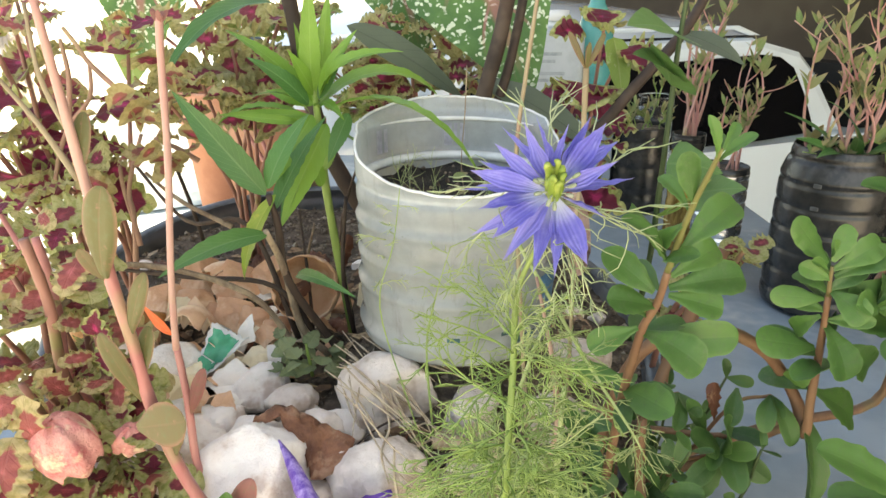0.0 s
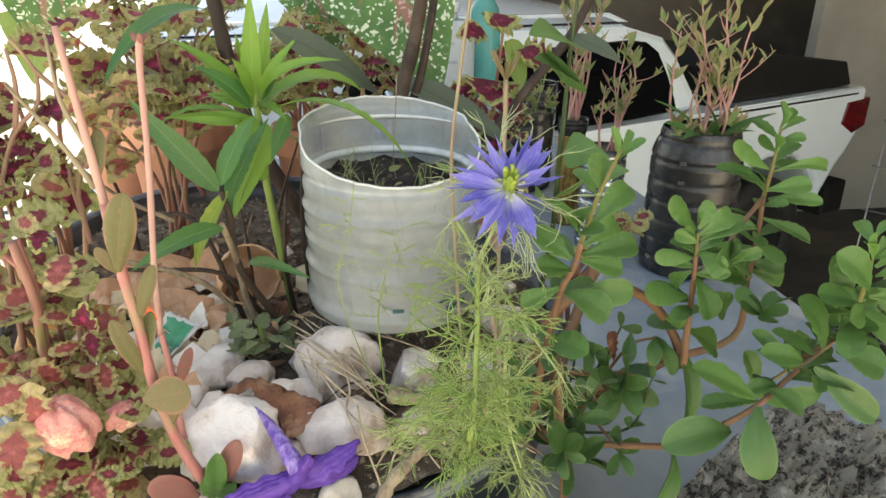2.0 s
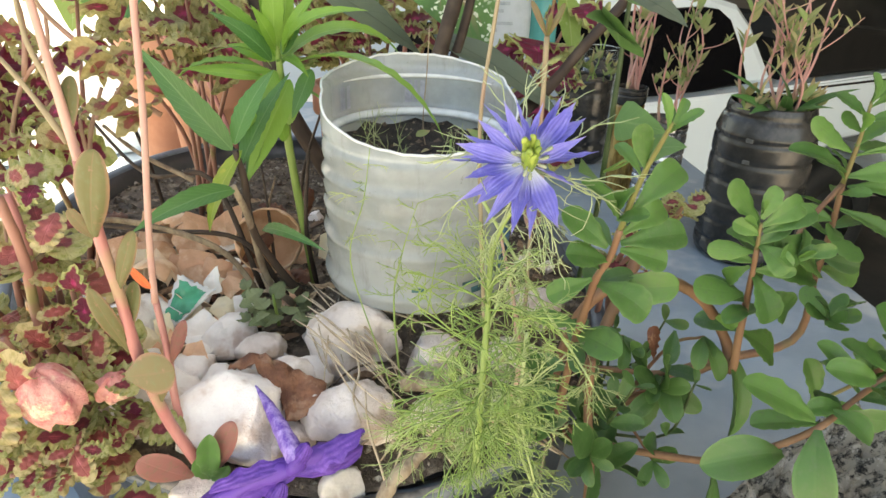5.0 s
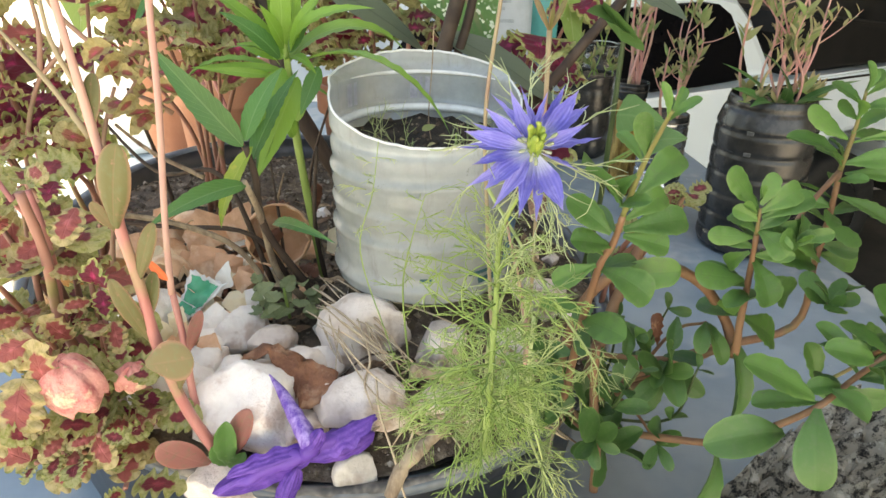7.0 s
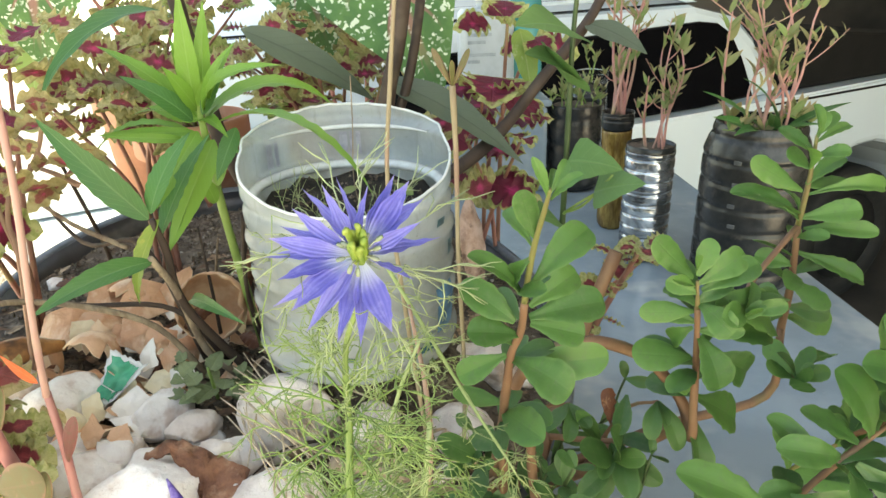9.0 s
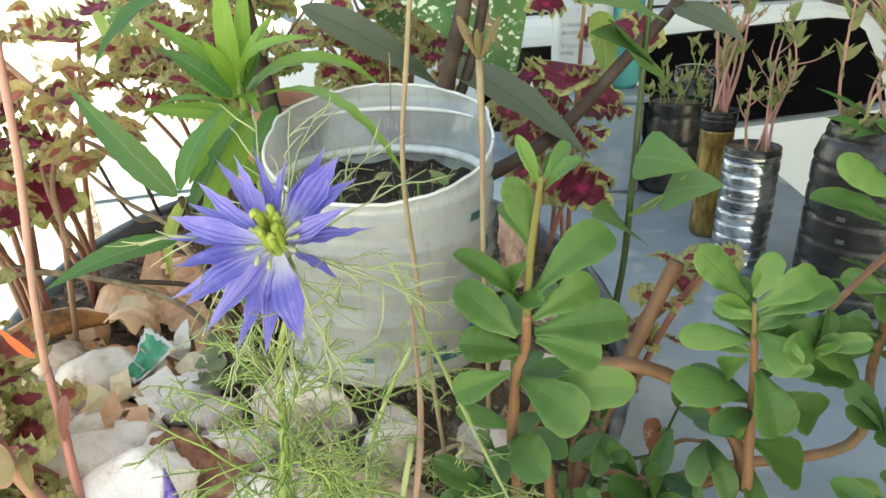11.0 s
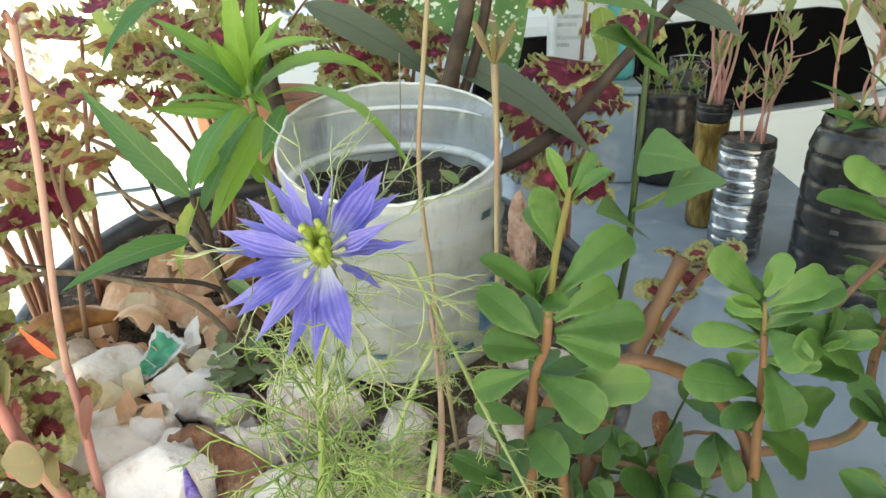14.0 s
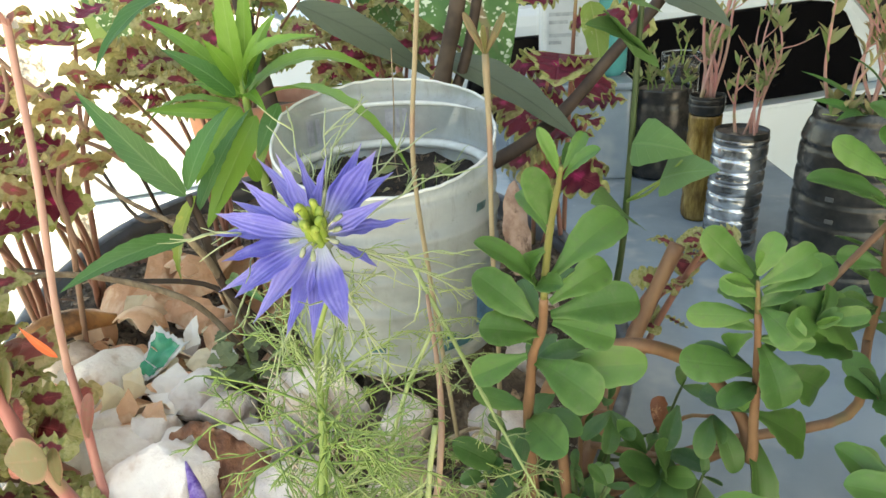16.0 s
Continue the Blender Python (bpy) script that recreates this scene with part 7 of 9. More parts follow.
lay(crims, L_COLR[1], (0.1642, 0.6400, 1.4496), (0.1804, 0.6100, 1.4309), 0.80, (0, -0.75, 0.6), name="leaf")
lay(crims, L_COLR[0], (0.1286, 0.6300, 1.4194), (0.1202, 0.5800, 1.4015), 1.30, (0, -0.75, 0.6), name="leaf")
lay(crims, L_SPOT, (0.1539, 0.6400, 1.4586), (0.1616, 0.6200, 1.4041), 1.0, (0.2, -0.9, 0.3), name="leaf", label="speckled lime leaf")

withered = thing("coleus", (-0.262, 0.455, 1.235), "half-withered coleus branches with small olive and brown leaves", "coleus plant", "coleus plants")
_rw = random.Random(77)
for i, line in enumerate(([(-0.240, 0.450, 1.477), (-0.233, 0.450, 1.466), (-0.227, 0.450, 1.455), (-0.213, 0.450, 1.440), (-0.198, 0.450, 1.427), (-0.183, 0.450, 1.410)], [(-0.201, 0.450, 1.409), (-0.210, 0.450, 1.388), (-0.216, 0.450, 1.367), (-0.216, 0.450, 1.341), (-0.235, 0.455, 1.235)], [(-0.174, 0.450, 1.444), (-0.183, 0.450, 1.419), (-0.192, 0.450, 1.404), (-0.208, 0.450, 1.388)], [(-0.193, 0.450, 1.406), (-0.179, 0.450, 1.400), (-0.165, 0.450, 1.391)], [(-0.227, 0.450, 1.455), (-0.231, 0.450, 1.433), (-0.250, 0.450, 1.412), (-0.265, 0.450, 1.376), (-0.270, 0.450, 1.345)], [(-0.219, 0.450, 1.388), (-0.219, 0.450, 1.372), (-0.216, 0.450, 1.350), (-0.214, 0.450, 1.330)], [(-0.243, 0.450, 1.470), (-0.242, 0.450, 1.446), (-0.248, 0.450, 1.416)])):
    stem(withered, line if i != 4 else line + [(-0.262, 0.455, 1.235)], (0.0013, 0.0017, 0.0021), M_COLWOOD, seed=i + 3)
for i, (x, y, z) in enumerate(((-0.214, 0.420, 1.484), (-0.194, 0.420, 1.483), (-0.190, 0.420, 1.472), (-0.172, 0.420, 1.452), (-0.183, 0.420, 1.450), (-0.163, 0.420, 1.450), (-0.192, 0.420, 1.437), (-0.182, 0.420, 1.433), (-0.171, 0.420, 1.435), (-0.161, 0.420, 1.422), (-0.189, 0.420, 1.423), (-0.178, 0.420, 1.419), (-0.167, 0.420, 1.419), (-0.157, 0.420, 1.408), (-0.166, 0.420, 1.401), (-0.181, 0.420, 1.401), (-0.155, 0.420, 1.397), (-0.180, 0.420, 1.389), (-0.230, 0.420, 1.372), (-0.237, 0.420, 1.362), (-0.218, 0.420, 1.366), (-0.237, 0.420, 1.397), (-0.212, 0.420, 1.423), (-0.198, 0.420, 1.401))):
    for k in range(2 if i % 2 else 1):
        a = _rw.uniform(0, 6.283)
        s = _rw.uniform(0.013, 0.026)
        b = Vector((x, y, z)) + Vector((_rw.uniform(-0.008, 0.008), _rw.uniform(-0.01, 0.035), _rw.uniform(-0.008, 0.008)))
        d = Vector((math.cos(a), math.sin(a) * 0.7, _rw.uniform(-0.9, 0.1))).normalized()
        lay(withered, _rw.choice(L_COLW), b, b + d * s, _rw.uniform(0.8, 1.1), (_rw.uniform(-0.4, 0.4), -0.6, 0.7), _rw.uniform(-40, 40))
solo("twig", (lambda t: (t.add(smooth_line([(-0.225, 0.500, 1.370), (-0.210, 0.500, 1.355), (-0.193, 0.495, 1.345), (-0.161, 0.490, 1.330)], 6), (0.0012, 0.0016, 0.0022), 8, 0.1, random.Random(8)), t.mesh("twig", M_DEADWOOD))[1])(Tubes()), "bare grey-brown twig leaning over the tub's rim", "twig")

L_COLG = [leaf_mesh("coleus_leaf", ovate, M_COL_LIME, 0.85, 36, 8, 0.12, d, lobes=6, lobe_depth=0.4, ruffle=0.1, seed=i + 50, rounded=True) for i, d in enumerate((0.5, 1.0))]
_rc = random.Random(61)
for foot, x0, x1, n in (((-0.25, 0.985, 1.305), -0.31, -0.15, 9), ((-0.06, 0.995, 1.28), -0.16, 0.0, 8)):
    coleus_plant(foot, "tall coleus with lime and crimson leaves in a clay pot", shoots([(x0 + (x1 - x0) * (k + _rc.random()) / n, _rc.uniform(0.86, 0.97), _rc.uniform(1.36, 1.53)) for k in range(n)], foot, 0.02, n), 0.045, L_COLG + L_COL[:2], "coleus plants", 2, 4, 70 + n, reach=0.5)

# faded leaves drooping at the front left
faded = thing("faded_coleus", (-0.2, 0.31, 1.215), "faded coleus with salmon-pink drooping leaves", "coleus plant", "coleus plants")
stem(faded, [(-0.205, 0.285, 1.32), (-0.2, 0.3, 1.27), (-0.195, 0.315, 1.215)], (0.0018, 0.0024), M_COLSTEM)


def wilted(c, r, axis, seed):
    """A leaf that has drooped into a creased bonnet with finger-like lobes at its hem."""
    rng = random.Random(seed)
    V, UV, F, segs, rings = [], [], [], 48, 14
    ph = rng.uniform(0, 6)
    for i in range(rings + 1):
        for k in range(segs):
            a = 2 * math.pi * k / segs
            hem = 1.75 + 0.4 * abs(math.sin(2.5 * a + ph)) ** 0.6 + 0.12 * noise.noise((3 * math.cos(a), 3 * math.sin(a), seed))
            th = hem * (0.02 + 0.98 * i / rings)
            q = r * (1 + 0.07 * math.sin(7 * a + ph) * min(1, th) + 0.1 * noise.noise((2 * math.cos(a), 2 * math.sin(a), th * 1.5 + seed)) - 0.05 * (i / rings) ** 4)
            V.append((q * math.sin(th) * math.cos(a), 0.82 * q * math.sin(th) * math.sin(a), q * math.cos(th) * 1.05))
            UV.append((0.5 + 0.5 * math.sin(a) * i / rings, 0.42 + 0.55 * math.cos(a) * i / rings))
    for i in range(rings):
        for k in range(segs):
            a, b = i * segs + k, i * segs + (k + 1) % segs
            F.append((a, a + segs, b + segs, b))
    m = Matrix.Translation(c) @ Vector(axis).to_track_quat("Z", "Y").to_matrix().to_4x4()
    part("wilted_leaf", mesh_of("wilted_leaf", V, F, M_COL_PINK, True, UV), faded, "crumpled salmon-pink wilted leaf", m)


wilted((-0.1814, 0.2720, 1.2922), 0.0178, (-0.15, -0.15, 0.95), 4)
wilted((-0.1605, 0.2920, 1.2827), 0.0098, (0.2, -0.3, 0.9), 9)
lay(faded, L_COLP[0], (-0.194, 0.270, 1.324), (-0.212, 0.260, 1.315), 1.164, (0, -0.75, 0.5))
lay(faded, L_COLP[0], (-0.201, 0.265, 1.304), (-0.204, 0.250, 1.274), 1.213, (0, -0.75, 0.5))
lay(faded, L_COLP[0], (-0.192, 0.270, 1.293), (-0.191, 0.265, 1.327), 0.781, (0, -0.75, 0.5))
lay(faded, L_COLP[0], (-0.208, 0.260, 1.290), (-0.223, 0.250, 1.264), 1.003, (0, -0.75, 0.5))
lay(faded, L_COLP[0], (-0.191, 0.300, 1.304), (-0.199, 0.290, 1.325), 0.886, (0, -0.75, 0.5))

lay(faded, L_COLP[0], (-0.187, 0.262, 1.269), (-0.196, 0.250, 1.262), 0.95, (0, -0.75, 0.5))
lay(faded, L_COLP[0], (-0.183, 0.262, 1.261), (-0.183, 0.250, 1.251), 0.95, (0, -0.75, 0.5))
lay(faded, L_COLP[0], (-0.192, 0.262, 1.280), (-0.200, 0.250, 1.280), 0.95, (0, -0.75, 0.5))
lay(faded, L_COLP[0], (-0.173, 0.262, 1.269), (-0.160, 0.250, 1.257), 0.95, (0, -0.75, 0.5))

stem(faded, [(-0.204, 0.310, 1.386), (-0.202, 0.315, 1.349), (-0.204, 0.320, 1.294), (-0.185, 0.335, 1.225)], (0.0026, 0.003, 0.0034), M_COLSTEM, seed=9, label="thick pink coleus stem")

rimcol = thing("coleus", (-0.18, 0.335, 1.222), "coleus with crimson and pink leaves edged cream, on thick pink stems", "coleus plant", "coleus plants")
stem(rimcol, [(-0.2108, 0.3300, 1.3797), (-0.2072, 0.3280, 1.3584), (-0.2050, 0.3250, 1.3350), (-0.2043, 0.3250, 1.2965), (-0.1800, 0.3400, 1.2250)], (0.0024, 0.0030, 0.0033), M_COLPINK, seed=31)
stem(rimcol, [(-0.1774, 0.3140, 1.3275), (-0.1790, 0.3160, 1.3074), (-0.1776, 0.3180, 1.2765), (-0.1650, 0.3250, 1.2250)], (0.0010, 0.0015, 0.0018), M_COLPINK, seed=32)
stem(rimcol, [(-0.2370, 0.3450, 1.3905), (-0.2227, 0.3350, 1.3724), (-0.2136, 0.3320, 1.3623)], (0.0012, 0.0018), M_COLPINK, seed=33)
lay(rimcol, L_COLR[0], (-0.2294, 0.3250, 1.3822), (-0.2280, 0.3050, 1.3648), 1.00, (0, -0.85, 0.5), name="leaf")
lay(rimcol, L_COLP[0], (-0.1816, 0.3180, 1.3743), (-0.1857, 0.3000, 1.3598), 1.10, (0, -0.85, 0.5), name="leaf")
lay(rimcol, L_COLR[1], (-0.1949, 0.3300, 1.3848), (-0.1971, 0.3180, 1.3747), 1.00, (0, -0.85, 0.5), name="leaf")
lay(rimcol, L_COLP[0], (-0.2101, 0.3350, 1.3903), (-0.1960, 0.3250, 1.3872), 1.00, (0, -0.85, 0.5), name="leaf")
lay(rimcol, L_COLR[2], (-0.2316, 0.3450, 1.3941), (-0.2302, 0.3300, 1.3890), 1.10, (0, -0.85, 0.5), name="leaf")
lay(rimcol, L_COLP[0], (-0.2247, 0.3300, 1.3636), (-0.2278, 0.3180, 1.3584), 1.10, (0, -0.85, 0.5), name="leaf")
lay(rimcol, L_COLP[0], (-0.2140, 0.3220, 1.3427), (-0.2214, 0.3050, 1.3393), 1.00, (0, -0.85, 0.5), name="leaf")
lay(rimcol, L_COLR[0], (-0.2444, 0.3150, 1.3457), (-0.2281, 0.2950, 1.3260), 1.10, (0, -0.85, 0.5), name="leaf")
lay(rimcol, L_COLR[1], (-0.1772, 0.3120, 1.3306), (-0.1723, 0.3050, 1.3513), 0.85, (0, -0.85, 0.5), name="leaf")
lay(rimcol, L_COLR[2], (-0.1759, 0.3120, 1.3276), (-0.1728, 0.3050, 1.3122), 0.80, (0, -0.85, 0.5), name="leaf")
lay(rimcol, L_COLP[0], (-0.1825, 0.3120, 1.3211), (-0.1953, 0.3000, 1.3223), 0.75, (0, -0.85, 0.5), name="leaf")
lay(rimcol, L_COLP[0], (-0.1721, 0.3100, 1.3089), (-0.1658, 0.2980, 1.2945), 1.00, (0, -0.85, 0.5), name="leaf")
lay(rimcol, L_COLP[0], (-0.2054, 0.3000, 1.2933), (-0.2259, 0.2850, 1.3034), 0.90, (0, -0.85, 0.5), name="leaf")
lay(rimcol, L_COLR[1], (-0.1546, 0.3000, 1.2672), (-0.1511, 0.2920, 1.2519), 0.70, (0, -0.85, 0.5), name="leaf")
lay(rimcol, L_COLR[0], (-0.1719, 0.2980, 1.2592), (-0.1675, 0.2900, 1.2505), 0.70, (0, -0.85, 0.5), name="leaf")
lay(rimcol, L_COLP[0], (-0.2202, 0.3100, 1.3132), (-0.2315, 0.2950, 1.3120), 0.90, (0, -0.85, 0.5), name="leaf")
lay(rimcol, L_COLP[0], (-0.2308, 0.2900, 1.2881), (-0.2371, 0.2750, 1.2924), 1.00, (0, -0.85, 0.5), name="leaf")
lay(rimcol, L_COLP[0], (-0.2390, 0.2850, 1.2745), (-0.2445, 0.2700, 1.2776), 1.00, (0, -0.85, 0.5), name="leaf")
lay(rimcol, L_COLP[0], (-0.2173, 0.2850, 1.2832), (-0.2261, 0.2720, 1.2735), 0.90, (0, -0.85, 0.5), name="leaf")
lay(rimcol, L_COLP[0], (-0.2080, 0.2800, 1.2725), (-0.2151, 0.2680, 1.2672), 0.90, (0, -0.85, 0.5), name="leaf")
lay(rimcol, L_COLP[0], (-0.2387, 0.2950, 1.2987), (-0.2451, 0.2800, 1.3005), 1.00, (0, -0.85, 0.5), name="leaf")
lay(rimcol, L_COLP[0], (-0.2266, 0.2800, 1.2717), (-0.2299, 0.2650, 1.2690), 1.00, (0, -0.85, 0.5), name="leaf")

# ---- caladium ----
cal = thing("caladium", (0.02, 0.78, 1.215), "caladium with large white-speckled green leaves and pink veins", "plant")
lay(cal, L_CAL, (0.02, 0.70, 1.545), (0.085, 0.66, 1.40), 1.1, (0.05, -0.85, 0.4), 8, label="broad speckled leaf with pink veins")
lay(cal, L_CAL, (-0.06, 0.76, 1.56), (-0.02, 0.72, 1.43), 1.0, (-0.1, -0.9, 0.3), -10)
lay(cal, L_CAL, (-0.335, 0.83, 1.57), (-0.352, 0.828, 1.417), 1.1, (0.15, -0.85, 0.4), 0)
lay(cal, L_LIME, (-0.37, 0.87, 1.47), (-0.382, 0.85, 1.385), 1.0, (0.2, -0.8, 0.4), 0)
for a, b in (((0.02, 0.70, 1.545), (0.0, 0.78, 1.215)), ((-0.06, 0.76, 1.56), (-0.01, 0.79, 1.215)), ((-0.335, 0.83, 1.57), (-0.2, 0.84, 1.24)), ((-0.37, 0.87, 1.47), (-0.2, 0.845, 1.24))):
    m = Vector(a).lerp(Vector(b), 0.45) + Vector((0, 0.03, 0.02))
    stem(cal, [a, m, b], (0.0018, 0.003), M_PINKLOW, name="leaf_stalk")

# ---- woody shrub behind the pot ----
shrub = thing("woody_shrub", (0.02, 0.58, 1.235), "shrub with dark brown trunks and long dull green leaves", "shrub")
stem(shrub, [(0.062, 0.58, 1.56), (0.048, 0.58, 1.47), (0.033, 0.58, 1.41), (0.02, 0.58, 1.33), (0.015, 0.585, 1.235)], (0.0055, 0.0065, 0.0078, 0.0095), M_WOOD, "trunk", 12, seed=1)
stem(shrub, [(0.075, 0.6, 1.56), (0.064, 0.595, 1.48), (0.05, 0.585, 1.42), (0.028, 0.58, 1.37)], (0.0036, 0.0046), M_WOOD, "limb", 10, seed=2)
stem(shrub, [(-0.135, 0.6, 1.54), (-0.126, 0.6, 1.48), (-0.118, 0.595, 1.43), (-0.1, 0.58, 1.37), (-0.06, 0.57, 1.3), (-0.02, 0.57, 1.24)], (0.006, 0.007, 0.007), M_WOOD, "limb", 10, seed=3)
stem(shrub, [(0.235, 0.64, 1.5), (0.208, 0.62, 1.462), (0.166, 0.6, 1.42), (0.127, 0.575, 1.383), (0.085, 0.545, 1.36), (0.03, 0.56, 1.33)], (0.0045, 0.005, 0.0055, 0.006), M_WOOD, "limb", 10, seed=4)
lay(shrub, L_DULL, (-0.0808, 0.6000, 1.4706), (0.0219, 0.6400, 1.4006), 0.25, (0.1, -0.6, 0.75), 12)
lay(shrub, L_DULL, (0.03, 0.61, 1.425), (0.142, 0.545, 1.362), 0.3, (0.1, -0.5, 0.85), -8)
lay(shrub, L_DULL, (0.208, 0.62, 1.463), (0.25, 0.58, 1.44), 0.55, (0.1, -0.5, 0.85), 0)
lay(shrub, L_ARCH, (-0.1334, 0.5750, 1.4884), (-0.2013, 0.5000, 1.4366), 0.2, (0, -0.4, 0.9), 0)

# ---- tall slim green stem with heart leaves ----
slim = thing("heart_leaved_stem", (0.165, 0.5, 1.22), "slim upright green stem with heart-shaped leaves", "plant")
stem(slim, [(0.172, 0.5, 1.54), (0.167, 0.5, 1.471), (0.166, 0.5, 1.421), (0.165, 0.5, 1.353), (0.163, 0.5, 1.29), (0.155, 0.505, 1.215)], (0.0015, 0.0022, 0.0027), M_STEMDARK)
stem(slim, [(0.195, 0.48, 1.37), (0.178, 0.49, 1.345), (0.164, 0.5, 1.335)], (0.0008, 0.0012), M_STEMGREEN, name="leaf_stalk", seed=2)
lay(slim, L_HEART, (0.163, 0.485, 1.381), (0.199, 0.47, 1.377), 1.1, (0.15, -0.62, 0.78))
lay(slim, L_HEART, (0.164, 0.500, 1.435), (0.138, 0.470, 1.466), 1.05, (0.1, -0.4, 0.9))
lay(slim, L_HEART, (0.182, 0.48, 1.358), (0.214, 0.462, 1.368), 1.25, (0, -0.4, 0.9))
stem(slim, [(0.183, 0.48, 1.357), (0.172, 0.488, 1.346), (0.164, 0.5, 1.334)], (0.0009, 0.0014), M_STEMGREEN, name="leaf_stalk", seed=7)
lay(slim, L_HEART, (0.165, 0.500, 1.325), (0.135, 0.470, 1.345), 1.05, (0.1, -0.4, 0.9))
lay(slim, L_HEART, (0.165, 0.500, 1.470), (0.121, 0.470, 1.477), 1.05, (0.1, -0.4, 0.9))
lay(slim, L_HEART, (0.164, 0.500, 1.443), (0.129, 0.480, 1.458), 1.05, (0.1, -0.4, 0.9))

# ---- bottles and pots on the table ----


def seedlings(root, spots, height, seed, mat=M_SEEDSTEM, leaf=0.016, lean=0.15, pairs=6, r=0.0012):
    rng = random.Random(seed)
    for x, y, z in spots:
        h = height * rng.uniform(0.5, 1.2)
        d = Vector((rng.uniform(-lean, lean), rng.uniform(-lean, lean), 1)).normalized()
        base = Vector((x + rng.uniform(-0.006, 0.006), y + rng.uniform(-0.006, 0.006), z))
        m1 = base + d * h * 0.35 + Vector((rng.uniform(-0.01, 0.01), rng.uniform(-0.008, 0.008), 0))
        m2 = base + d * h * 0.7 + Vector((rng.uniform(-0.014, 0.014), rng.uniform(-0.01, 0.01), 0))
        top = base + d * h + Vector((rng.uniform(-0.025, 0.025), rng.uniform(-0.015, 0.015), 0))
        line, q0 = [base, m1, m2, top], r * rng.uniform(0.85, 1.6)
        stem(root, line, (q0 * 1.3, q0, q0 * 0.8, q0 * 0.4), mat, sides=6, seed=rng.randrange(999), name="seedling_stem")
        pts = smooth_line(line, 8)
        twigs = [(pts, 1.0)]
        if h > 0.09:
            for _ in range(rng.randrange(1, 4)):
                q = pts[int(rng.uniform(0.35, 0.8) * (len(pts) - 1))]
                e = q + Vector((rng.uniform(-1, 1), rng.uniform(-0.7, 0.7), rng.uniform(0.4, 1.2))) * h * 0.22
                side = [q, q.lerp(e, 0.5) + Vector((0, 0, -0.003)), e]
                stem(root, side, (q0 * 0.6, q0 * 0.35), mat, sides=5, seed=rng.randrange(999), name="seedling_stem")
                twigs.append((smooth_line(side, 6), 0.7))
        for line, f in twigs:
            for k in range(pairs + 1 if f == 1.0 else 3):
                q = line[int(rng.uniform(0.3 if f == 1.0 else 0.4, 1.0) ** 0.7 * (len(line) - 1))]
                a = rng.uniform(0, 6.283)
                for s in (0, 2.2 + rng.random())[:1 if rng.random() < 0.35 else 2]:
                    g = Vector((math.cos(a + s), math.sin(a + s), rng.uniform(0.5, 2.4))).normalized()
                    lay(root, L_SEED, q, q + g * leaf * f * rng.uniform(0.4, 1.15), rng.uniform(0.6, 1.15), (0, -0.5, 0.8), rng.uniform(-40, 40))


def soil_cap(root, c, r, z, seed):
    V, F = [(c[0], c[1], z)], []
    for i in range(1, 6):
        for k in range(24):
            a = 2 * math.pi * k / 24
            x, y = c[0] + r * i / 5 * math.cos(a), c[1] + r * i / 5 * math.sin(a)
            V.append((x, y, z + 0.004 * noise.noise((x * 80, y * 80, seed))))
    for k in range(24):
        F.append((0, 1 + k, 1 + (k + 1) % 24))
    for i in range(4):
        for k in range(24):
            a, b = 1 + i * 24 + k, 1 + i * 24 + (k + 1) % 24
            F.append((a, a + 24, b + 24, b))
    part("soil", mesh_of("soil", V, F, M_SOIL), root, "dark soil")


def ribbed(r, z0, z1, ribs, depth=0.0025, flare=0.0, wall=0.0012, floor=0.004):
    """The section of a cut drinks bottle with pressed-in rings."""
    out = [(r * 0.8, z0), (r * 0.96, z0 + 0.006), (r, z0 + 0.014)]
    n = ribs * 14
    for i in range(1, n + 1):
        u = i / n
        z = z0 + 0.014 + (z1 - z0 - 0.014) * u
        out.append((r * (1 + flare * u) - depth * (0.5 - 0.5 * math.cos(u * ribs * 2 * math.pi)) ** 7, z))
    inn = [(q - wall, z) for q, z in reversed(out[2:])] + [(r * 0.8, z0 + floor)]
    return out + inn


C1 = (0.497, 0.835)
blk = thing("cut_bottle_planter", (C1[0], C1[1], TABLE_Z), "ribbed clear bottle filled with black soil, cut open and planted", "bottle planter")
part("bottle", lathe("bottle", [(q - 0.012 * max(0.0, (z - 1.28) / 0.04), z) for q, z in ribbed(0.065, TABLE_Z, 1.318, 7, 0.0018)], M_BLACKBOTTLE, 48, C1), blk)
soil_cap(blk, C1, 0.05, 1.306, 1)
for k, (a, z) in enumerate(((225, 1.278), (226, 1.25), (224, 1.222), (227, 1.196))):
    part("embossed_mark", box("embossed_mark", (-0.005, -0.0006, -0.003), (0.004, 0.0006, 0.0022), M_MARK, 0.0004, 1, pose(C1[0] + 0.0665 * math.cos(radians(a)), C1[1] + 0.0665 * math.sin(radians(a)), z, 0, 0, a + 90)), blk)
seedlings(blk, [(0.47, 0.82, 1.3), (0.49, 0.81, 1.3), (0.505, 0.82, 1.3), (0.515, 0.83, 1.3), (0.525, 0.82, 1.3), (0.5, 0.84, 1.3), (0.48, 0.84, 1.3), (0.51, 0.81, 1.3), (0.52, 0.84, 1.3), (0.5, 0.825, 1.3), (0.465, 0.835, 1.3)], 0.19, 3, M_SEEDSTEM, 0.027, 0.34, 6, 0.0015)
seedlings(blk, [(0.46 + 0.012 * i, 0.81 + 0.006 * (i % 3), 1.3) for i in range(8)], 0.03, 4, M_STEMGREEN, 0.03, 0.8, 3)
